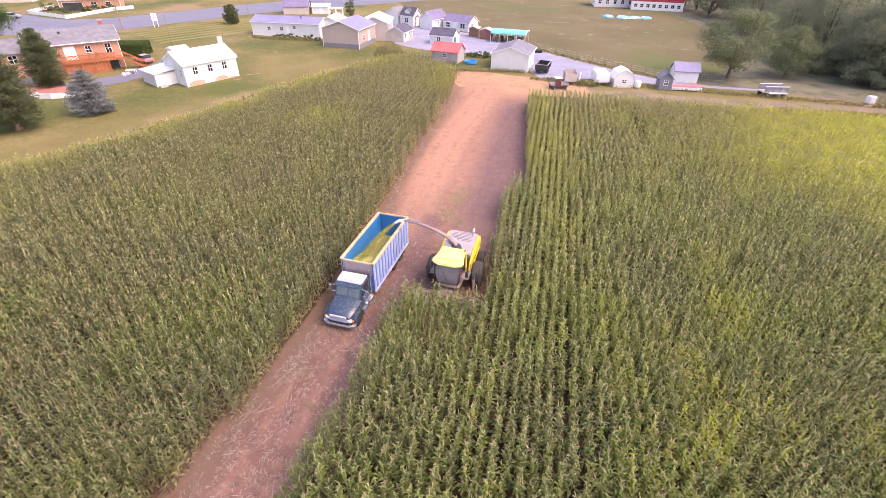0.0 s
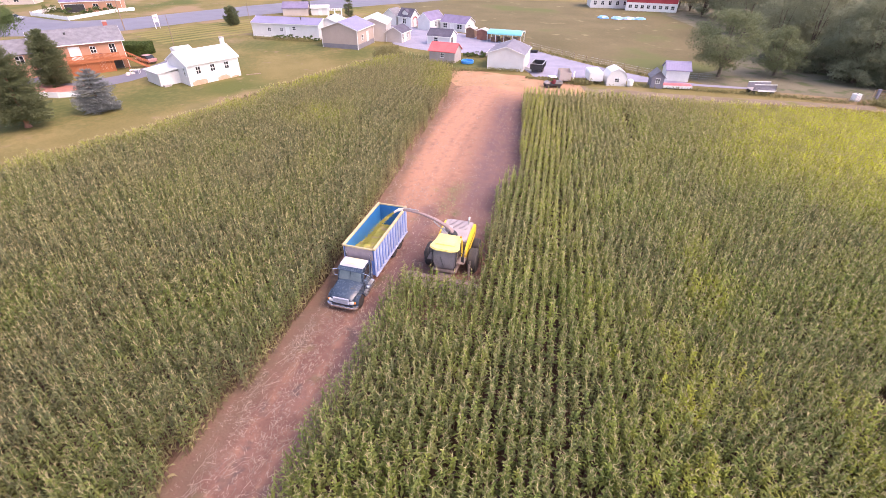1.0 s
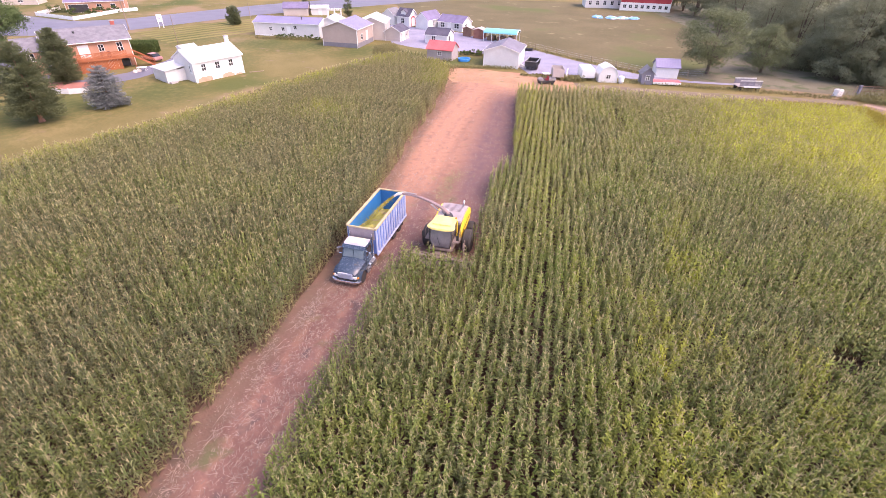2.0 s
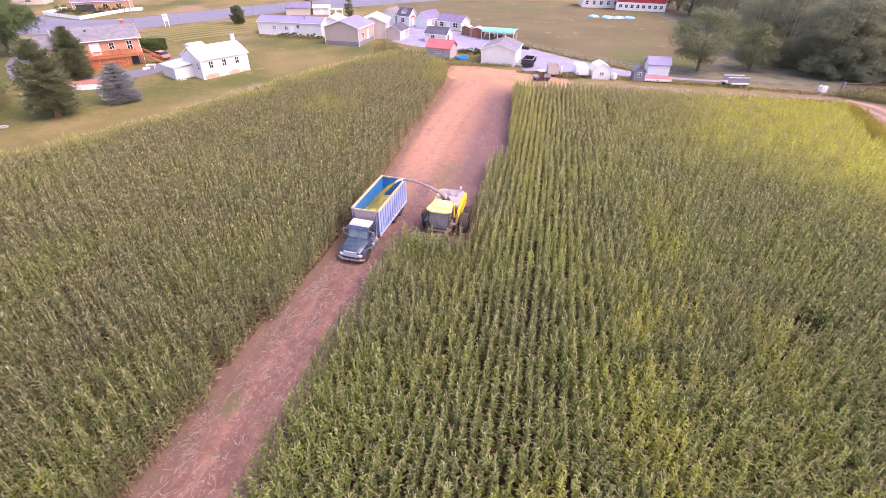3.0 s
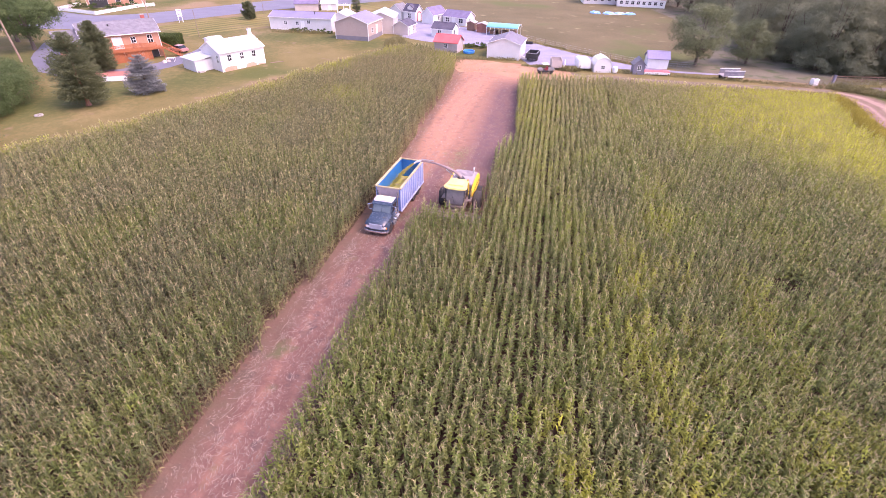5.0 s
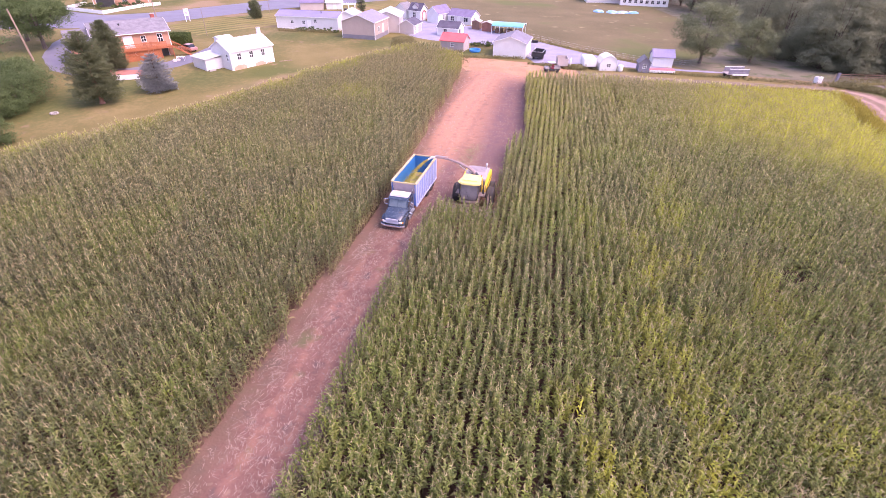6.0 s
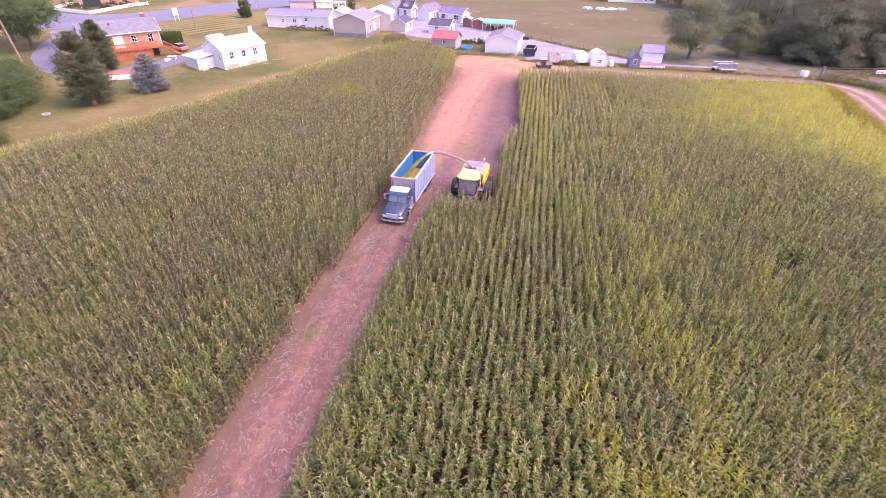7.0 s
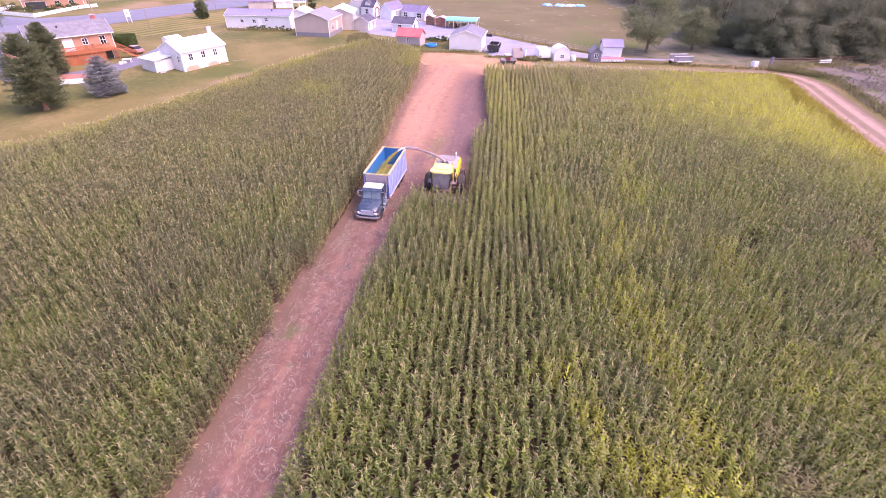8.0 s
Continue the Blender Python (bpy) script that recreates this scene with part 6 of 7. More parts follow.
def build_dump_trailer():
    ob = thing("dump_trailer", plan(18.9, 95.6, 160), "black open dump trailer with grey interior", "trailer")
    s = Shape().box(-1.15, 1.15, -2.1, 2.1, 0.75, 0.85, 0.02)
    for a in ((-1.15, -1.07, -2.1, 2.1), (1.07, 1.15, -2.1, 2.1), (-1.066, 1.066, -2.1, -2.02), (-1.066, 1.066, 2.02, 2.1)):
        s.box(*a, 0.854, 1.75)
    part("body", s, M["dark_metal"], ob)
    for k in range(7):
        for x in (-1.19, 1.19):
            part("rib", Shape().box(x - 0.035, x + 0.035, -1.9 + 0.62 * k, -1.8 + 0.62 * k, 0.8, 1.74), M["dark_metal"], ob)
    part("top_rail", Shape().box(-1.2, 1.2, 2.0, 2.12, 1.754, 1.84).box(-1.2, -1.06, -2.1, 1.99, 1.754, 1.84).box(1.06, 1.2, -2.1, 1.99, 1.754, 1.84), M["steel"], ob)
    part("frame", Shape().box(-0.45, -0.35, -2.0, 3.2, 0.6, 0.745).box(0.35, 0.45, -2.0, 3.2, 0.6, 0.745), M["dark_metal"], ob)
    for x in (-0.95, 0.95):
        for y in (-0.5, 0.4):
            wheel(ob, "wheel", x, y, 0.4, 0.4, 0.26)


def build_box_trailer(x, y, rz, w, l, h, material, label, top=True):
    ob = thing("box_trailer", plan(x, y, rz), label, "trailer")
    if top:
        s = Shape().prism([(-w / 2, 0.5), (w / 2, 0.5), (w / 2, h - 0.25), (w / 2 - 0.2, h), (-w / 2 + 0.2, h), (-w / 2, h - 0.25)], -l / 2, l / 2, "y", 0.05)
        part("body", s, material, ob, smooth=True)
        for k in (-1, 1):
            part("door_panel", Shape().box(*sorted((k * 0.03, k * (w / 2 - 0.12))), -l / 2 - 0.03, -l / 2 - 0.004, 0.62, h - 0.3, 0.008), material, ob)
    else:
        s = Shape().box(-w / 2, w / 2, -l / 2, l / 2, 0.55, 0.63)
        for a in ((-w / 2, -w / 2 + 0.06, -l / 2, l / 2), (w / 2 - 0.06, w / 2, -l / 2, l / 2), (-w / 2 + 0.064, w / 2 - 0.064, -l / 2, -l / 2 + 0.06), (-w / 2 + 0.064, w / 2 - 0.064, l / 2 - 0.06, l / 2)):
            s.box(*a, 0.634, h)
        part("body", s, material, ob)
    part("bumper", Shape().box(-w / 2 + 0.1, w / 2 - 0.1, -l / 2 - 0.12, -l / 2 - 0.04, 0.4, 0.5, 0.02), M["dark_metal"], ob)
    for k in (-1, 1):
        wheel(ob, "wheel", k * (w / 2 - 0.14), 0.2, 0.36, 0.36, 0.22)
        part("lamp", Shape().box(*sorted((k * (w / 2 - 0.25), k * (w / 2 - 0.1))), -l / 2 - 0.02, -l / 2 - 0.004, 0.52, 0.6), M["red_paint"], ob)
    part("tow_bar", Shape().tube([(-w / 3, l / 2, 0.5), (0, l / 2 + 1.1, 0.45)], 0.05, 6).tube([(w / 3, l / 2, 0.5), (0, l / 2 + 1.1, 0.45)], 0.05, 6), M["dark_metal"], ob)
    return ob


def build_utility_vehicle():
    ob = thing("utility_vehicle", plan(19.7, 84.4, 96), "small farm utility vehicle with white roof and cargo bed", "utility vehicle")
    part("chassis", Shape().box(-0.7, 0.7, -1.5, 1.5, 0.4, 0.75, 0.06), M["dark_metal"], ob)
    part("bonnet", Shape().prism([(1.5, 0.75), (1.5, 0.98), (0.75, 1.15), (0.7, 0.754)], -0.66, 0.66, "x", 0.04), M["grey_wood"], ob)
    part("cargo_bed", Shape().box(-0.72, 0.72, -1.6, -0.35, 0.76, 0.82).box(-0.72, -0.66, -1.6, -0.35, 0.824, 1.1).box(0.66, 0.72, -1.6, -0.35, 0.824, 1.1).box(-0.656, 0.656, -1.6, -1.54, 0.824, 1.1), M["steel"], ob)
    part("seat", Shape().box(-0.6, 0.6, -0.25, 0.2, 0.76, 0.95, 0.05).box(-0.6, 0.6, -0.32, -0.2, 0.9, 1.4, 0.04), M["red_paint"], ob, "red bench seat")
    part("roof", Shape().box(-0.72, 0.72, -0.45, 0.75, 1.86, 1.94, 0.03), M["white_paint"], ob)
    for x in (-0.66, 0.66):
        part("roof_post", Shape().tube([(x, -0.38, 0.76), (x, -0.38, 1.86)], 0.03, 6), M["dark_metal"], ob)
        part("roof_post", Shape().tube([(x, 0.78, 1.0), (x, 0.6, 1.86)], 0.03, 6), M["dark_metal"], ob)
        for y in (-1.0, 1.05):
            wheel(ob, "wheel", x, y, 0.32, 0.32, 0.24)


def build_flat_trailer():
    ob = thing("flatbed_trailer", plan(42.4, 85.6, 90 - 8), "low flatbed trailer with red deck and white side board", "trailer")
    part("deck", Shape().box(-0.9, 0.9, -2.5, 2.5, 0.55, 0.68, 0.02), M["roof_red"], ob, "faded red deck")
    part("side_board", Shape().box(-0.99, -0.905, -2.5, 2.5, 0.2, 0.66, 0.02).box(0.905, 0.99, -2.5, 2.5, 0.3, 0.66, 0.02), M["white_paint"], ob, "white side board")
    for x in (-0.7, 0.7):
        wheel(ob, "wheel", x, 0.3, 0.28, 0.28, 0.2)


def build_hay_wagon():
    ob = thing("hay_wagon", plan(56.4, 83.2, 90 - 2), "long low hay wagon with pale rails", "wagon")
    part("deck", Shape().box(-1.1, 1.1, -2.15, 2.15, 0.75, 0.87, 0.02), M["grey_wood"], ob)
    part("side_rail", Shape().box(-1.16, -1.105, -1.9, 1.1, 0.62, 0.86), M["white_paint"], ob)
    part("top_rail", Shape().box(-1.1, -1.02, -1.95, 1.95, 1.75, 1.86).box(1.02, 1.1, -1.95, 1.95, 1.75, 1.86), M["white_paint"], ob)
    for k in range(5):
        for x in (-1.0, 1.0):
            part("slat", Shape().box(x - 0.015, x + 0.015, -1.95, 1.95, 0.9 + 0.17 * k, 1.03 + 0.17 * k), M["hut_grey"], ob)
    for y in (-1.9, -0.65, 0.65, 1.9):
        for x in (-1.06, 1.06):
            part("stake", Shape().box(x - 0.03, x + 0.03, y - 0.03, y + 0.03, 0.874, 1.746), M["hut_grey"], ob)
    for x in (-0.8, 0.8):
        for y in (-1.6, 1.6):
            wheel(ob, "wheel", x, y, 0.37, 0.37, 0.2)


def build_tank():
    ob = thing("water_tank", plan(70.6, 79.4, 12), "white square water tank in a wire cage", "tank")
    part("tank", Shape().box(-0.58, 0.58, -0.5, 0.5, 0.14, 1.25, 0.08), M["white_paint"], ob)
    part("pallet", Shape().box(-0.6, 0.6, -0.52, 0.52, 0, 0.13), M["grey_wood"], ob)
    for k in range(5):
        part("cage_bar", Shape().box(-0.6 + 0.3 * k - 0.012, -0.6 + 0.3 * k + 0.012, -0.55, -0.525, 0.13, 1.25), M["steel"], ob)
    part("lid", Shape().lathe([(0.16, 1.25), (0.16, 1.32)], 14, "z"), M["dark_metal"], ob)
    ob = thing("gas_tank", plan(34.1, 86.0, 0), "small white domed gas tank beside the barn shed", "tank")
    part("tank", Shape().lathe([(0.1, 0.14), (0.5, 0.2), (0.55, 0.4), (0.55, 1.0), (0.48, 1.2), (0.2, 1.32)], 18, "z"), M["white_paint"], ob, smooth=True)
    part("foot", Shape().box(-0.4, 0.4, -0.4, 0.4, 0, 0.15), M["concrete"], ob)


def utility_pole(x, y, h, label, arm=True, lean=0.0, r=0.15):
    ob = thing("utility_pole", plan(x, y) @ pose(0, 0, 0, 0, lean, 0), label, "utility pole")
    part("pole", Shape().tube([(0, 0, -0.3), (0, 0, h)], [r, r * 0.7], 9), M["pole_wood"], ob, smooth=True)
    if arm:
        a = part("crossarm", Shape().box(-1.1, 1.1, -0.06, 0.06, h - 0.8, h - 0.68, 0.01), M["pole_wood"], ob)
        for k in (-1.0, -0.4, 0.4, 1.0):
            part("insulator", Shape().lathe([(0.04, h - 0.68), (0.06, h - 0.6), (0.03, h - 0.52)], 8, "z", pose(k, 0, 0)), M["white_paint"], a)


def build_sign():
    ob = thing("road_sign", plan(-74.6, 133.2, 38), "white roadside sign board on two posts", "sign")
    part("board", Shape().box(-0.65, 0.65, -0.06, 0.06, 1.5, 3.3, 0.02), M["white_paint"], ob)
    for k in range(4):
        part("lettering_bar", Shape().box(-0.45, 0.45 - 0.12 * k, -0.075, -0.064, 2.9 - 0.32 * k, 3.04 - 0.32 * k), M["roof_metal"], ob)
    for x in (-0.5, 0.5):
        part("post", Shape().box(x - 0.07, x + 0.07, -0.05, 0.05, 0, 1.496), M["white_paint"], ob)


def white_fence(points, label, h=1.0, group=""):
    """A closed-board white fence along points."""
    ob = thing("white_fence", plan(*points[0]), label, "fence", group)
    inv = ob.matrix_world.inverted()
    for p, q in zip(points, points[1:]):
        l = math.hypot(q[0] - p[0], q[1] - p[1])
        n = max(1, round(l / 2.4))
        for k in range(n):
            a = Vector((p[0] + (q[0] - p[0]) * k / n, p[1] + (q[1] - p[1]) * k / n))
            m = inv @ plan(a.x, a.y, math.degrees(math.atan2(q[1] - p[1], q[0] - p[0])))
            part("post", Shape().box(-0.06, 0.06, -0.06, 0.06, -0.1, h + 0.1, m=m), M["white_paint"], ob)
            part("panel", Shape().box(0.064, l / n - 0.064, -0.02, 0.02, 0.06, h, m=m), M["white_paint"], ob)
    return ob


def wire_fence(points, label, h=1.25, step=3.2, rails=3, board=False):
    ob = thing("pasture_fence", plan(*points[0]), label, "fence")
    inv = ob.matrix_world.inverted()
    for p, q in zip(points, points[1:]):
        l = math.hypot(q[0] - p[0], q[1] - p[1])
        n = max(1, round(l / step))
        ang = math.degrees(math.atan2(q[1] - p[1], q[0] - p[0]))
        for k in range(n):
            a = (p[0] + (q[0] - p[0]) * k / n, p[1] + (q[1] - p[1]) * k / n)
            m = inv @ plan(*a, ang)
            part("post", Shape().tube([m @ Vector((0, 0, -0.1)), m @ Vector((0, 0, h))], 0.06, 6), M["pole_wood"], ob)
            for j in range(rails):
                z = h * (j + 0.8) / rails
                w = 0.06 if board else 0.008
                part("rail" if board else "wire", Shape().box(0.07, l / n - 0.07, -0.015, 0.015, z - w, z + w, m=m), M["brown_wood"] if board else M["steel"], ob)


def build_car(x, y, rz, paint, label):
    ob = thing("car", plan(x, y, rz, 0.05), label, "car")
    prof = [(-2.2, 0.35), (2.2, 0.35), (2.25, 0.7), (1.2, 0.92), (-1.9, 0.95), (-2.25, 0.85)]
    part("body", Shape().prism(prof, -0.88, 0.88, "x", 0.08), paint, ob, smooth=True)
    part("cabin", Shape().prism([(0.95, 0.93), (0.35, 1.42), (-1.2, 1.42), (-1.8, 0.95)], -0.76, 0.76, "x", 0.06), M["glass"], ob, "dark glass")
    part("roof", Shape().box(-0.7, 0.7, -1.15, 0.3, 1.41, 1.46, 0.02), paint, ob)
    for sx in (-0.78, 0.78):
        for sy in (-1.35, 1.4):
            wheel(ob, "wheel", sx, sy, 0.33, 0.33, 0.2, n=16)
    for sx in (-0.62, 0.62):
        part("headlight", Shape().box(sx - 0.18, sx + 0.18, 2.2, 2.27, 0.6, 0.72), M["white_paint"], ob)


def build_yard_things():
    build_pool()
    build_dump_trailer()
    build_box_trailer(22.6, 88.6, -6, 2.1, 3.4, 2.0, M["beige"], "open-topped pinkish-grey box trailer", top=False)
    build_box_trailer(28.2, 89.0, -3, 2.5, 4.0, 2.15, M["white_paint"], "white rounded cargo box trailer")
    build_utility_vehicle()
    build_flat_trailer()
    build_hay_wagon()
    build_tank()
    utility_pole(-81.6, 130.0, 9.0, "brown wooden utility pole by the road")
    utility_pole(-84.8, 85.6, 9.5, "leaning wooden utility pole beside the driveway", lean=-4, arm=False, r=0.2)
    utility_pole(-60.8, 112.5, 6.0, "thin bare wooden pole on the lawn", arm=False, r=0.07)
    utility_pole(-56.5, 150.0, 4.5, "short bare post by the road", arm=False, r=0.07)
    build_sign()
    white_fence([(-122, 152.8), (-105.4, 144.5), (-101.5, 161.4), (-98.0, 165.4)], "low white board fence beside the road")
    white_fence([(-122, 152.8), (-123.4, 166)], "low white board fence round the far garden")
    white_fence([(-64.6, 73.4), (-60.5, 73.2), (-57.5, 74.2)], "low white board edging by the driveway", h=0.9)
    wire_fence([(20.8, 118.3), (30.8, 104.8), (41.0, 94.2), (52, 91.0)], "thin wire fence along the pasture")
    wire_fence([(75.5, 81.8), (84, 81.0), (96, 82.0)], "dark weathered rail fence by the wood", board=True, step=2.6)
    ob = thing("barrier", plan(86.5, 79.6, 4), "white board barrier standing before the fence", "barrier")
    for k in range(2):
        part("board", Shape().box(-1.4, 1.4, -0.03, 0.03, 0.55 + 0.4 * k, 0.8 + 0.4 * k, 0.01), M["white_paint"], ob)
    for x in (-1.1, 1.1):
        part("leg", Shape().box(x - 0.05, x + 0.05, 0.034, 0.1, 0, 1.2), M["pole_wood"], ob)
    ob = thing("gate_post", plan(75.0, 80.4, 0), "stout grey-blue gate post at the lane's end", "post")
    part("post", Shape().box(-0.2, 0.2, -0.2, 0.2, 0, 1.6, 0.03), M["hut_grey"], ob)
    part("cap", Shape().box(-0.25, 0.25, -0.25, 0.25, 1.604, 1.7, 0.02), M["hut_grey"], ob)
    build_car(-57.8, 95.2, 60, M["pink_paint"], "faded pinkish-red car parked behind the stairs")
    build_car(-120.2, 144.2, -75, M["steel"], "silver-blue car parked beside the road")
    ob = thing("boards", plan(16.7, 97.3, -62) @ pose(0, 0, 0, 0, 0, 0), "white boards leaning against the garage", "boards")
    part("board", Shape().box(-2.0, 2.0, -0.1, 0.05, 0, 0.55, 0.02), M["white_paint"], ob)
    ob = thing("boards", plan(24.6, 89.3, 70), "white boards standing beside the trailer", "boards")
    part("board", Shape().box(-1.0, 1.0, -0.06, 0.06, 0, 1.5, 0.02), M["white_paint"], ob)
    ob = thing("feed_trough", plan(20.2, 113.4, -18), "dark low feed trough at the pasture fence", "trough")
    part("trough", Shape().prism([(-0.5, 0.55), (-0.3, 0), (0.3, 0), (0.5, 0.55), (0.42, 0.55), (0.25, 0.1), (-0.25, 0.1), (-0.42, 0.55)], -1.6, 1.6, "x"), M["dark_metal"], ob)
    ob = thing("fire_ring", plan(-61.6, 56.6, 0), "round stone fire ring on the grass", "fire ring")
    for k in range(10):
        a = 2 * math.pi * k / 10
        part("stone", Shape().box(-0.15, 0.15, -0.09, 0.09, 0, 0.22, 0.04, pose(0.5 * math.cos(a), 0.5 * math.sin(a), 0, 0, 0, math.degrees(a) + 90)), M["concrete"], ob)
    r = random.Random(2)
    for k, (x, y, w) in enumerate(((53.0, 171, 4.2), (57.5, 170.0, 4.6), (61.0, 169.4, 4.0), (64.5, 169.0, 3.4))):
        ob = thing("tarp_heap", plan(x, y, r.uniform(0, 90)), "heap under crumpled blue and white tarp", "tarp")
        b = bmesh.new()
        bmesh.ops.create_uvsphere(b, u_segments=18, v_segments=10, radius=1)
        for q in b.verts:
            q.co = Vector((q.co.x * w * 0.6, q.co.y * w * 0.45, max(-0.02, q.co.z) * 0.65)) * (1 + 0.25 * noise.noise(q.co * 3 + Vector((k, 0, 0))))
            q.co.z = max(0, q.co.z)
        part("sheet", Shape().bm(b), M["tarp"], ob)
    ob = thing("plank", plan(-34.9, 88.6, 28), "weathered tan plank lying beside the cottage", "plank")
    part("board", Shape().box(-1.3, 1.3, -0.14, 0.14, 0.0, 0.09, 0.01), M["pole_wood"], ob)
    for k, (x, y) in enumerate(((-56.9, 86.7), (-56.3, 87.0), (-56.6, 86.1))):
        ob = thing("bag", plan(x, y, 40 * k), "pale pinkish-white filled sack by the stairs", "sack")
        b = bmesh.new()
        bmesh.ops.create_uvsphere(b, u_segments=12, v_segments=8, radius=1)
        for q in b.verts:
            q.co = Vector((q.co.x * 0.45, q.co.y * 0.34, max(-0.2, q.co.z) * 0.36 + 0.072)) * (1 + 0.15 * noise.noise(q.co * 2.5 + Vector((k, 0, 0))))
            q.co.z = max(0, q.co.z)
        part("sack", Shape().bm(b), M["beige"], ob, smooth=True)
    ob = thing("garden_table", plan(-55.9, 87.4, 10), "pale garden table beside the stairs", "furniture")
    part("table", Shape().box(-0.8, 0.8, -0.5, 0.5, 0.66, 0.72, 0.02), M["white_paint"], ob)
    for sx in (-0.7, 0.7):
        for sy in (-0.4, 0.4):
            part("leg", Shape().box(sx - 0.03, sx + 0.03, sy - 0.03, sy + 0.03, 0, 0.657), M["white_paint"], ob)


build_yard_things()


# ---- the harvest: truck, forage harvester, silage ----
M["truck_green"] = mat("dark_teal_paint", (0.035, 0.055, 0.085), (0.05, 0.075, 0.108), 0.8, 0.26, spots=[((0.10, 0.09, 0.075), 1.2, 0.64)])
M["truck_white"] = mat("dusty_white_paint", (0.40, 0.375, 0.42), (0.53, 0.50, 0.54), 1.2, 0.5, spots=[((0.60, 0.50, 0.20), 0.9, 0.56)])
M["box_blue"] = mat("blue_box_paint", (0.07, 0.14, 0.38), (0.10, 0.19, 0.45), 0.7, 0.5, fine=10, spots=[((0.16, 0.20, 0.34), 0.9, 0.62)])
M["box_inside"] = mat("bright_blue_lining", (0.015, 0.14, 0.36), (0.022, 0.19, 0.43), 0.7, 0.45, spots=[((0.20, 0.30, 0.12), 1.5, 0.66)])
M["box_pale"] = mat("pale_blue_rib", (0.33, 0.37, 0.54), (0.42, 0.46, 0.62), 0.9, 0.5, fine=10)
M["rail_tan"] = mat("dusty_tan_rail", (0.40, 0.33, 0.18), (0.52, 0.44, 0.26), 1.2, 0.7, fine=10)
M["yellow"] = mat("harvester_yellow", (0.78, 0.52, 0.02), (0.86, 0.62, 0.05), 0.9, 0.38)
M["roof_yellow"] = mat("dusty_yellow_roof", (0.70, 0.56, 0.16), (0.80, 0.67, 0.27), 1.0, 0.5)
M["pink_grey"] = mat("dusty_engine_deck", (0.30, 0.255, 0.26), (0.40, 0.345, 0.34), 1.4, 0.65, fine=8, bump=0.2)
M["silage"] = mat("chopped_silage", (0.29, 0.28, 0.06), (0.42, 0.39, 0.11), 2.5, 0.9, fine=9, bump=0.8, spots=[((0.34, 0.27, 0.15), 0.7, 0.56)], spec=0.1)
M["dust_metal"] = mat("dusty_machine_metal", (0.16, 0.12, 0.10), (0.27, 0.20, 0.165), 1.5, 0.75, fine=8, bump=0.2)
M["spout"] = mat("spout_metal", (0.22, 0.15, 0.14), (0.33, 0.245, 0.23), 1.2, 0.75, fine=8)
M["spout_tip"] = mat("pale_spout_flap", (0.60, 0.54, 0.48), (0.72, 0.66, 0.58), 1.2, 0.5)
M["cab_glass"] = mat("dusty_cab_glass", (0.17, 0.15, 0.155), (0.28, 0.24, 0.235), 1.6, 0.2)
# glass raised to blue-grey: the reflected sky put into its colour
M["windscreen"] = mat("blue_grey_windscreen", (0.10, 0.135, 0.155), (0.16, 0.20, 0.22), 1.5, 0.15)
M["pale_yellow"] = mat("dust_yellow_paint", (0.58, 0.53, 0.34), (0.70, 0.65, 0.45), 1.2, 0.6)
M["mauve_screen"] = mat("dusty_mauve_screen", (0.25, 0.20, 0.23), (0.34, 0.28, 0.30), 1.2, 0.7, fine=8)
M["grille_white"] = mat("blue_white_grille", (0.50, 0.53, 0.62), (0.60, 0.63, 0.72), 1.5, 0.4)
M["amber"] = mat("amber_lens", (0.70, 0.25, 0.02), (0.8, 0.3, 0.04), 2.0, 0.3)


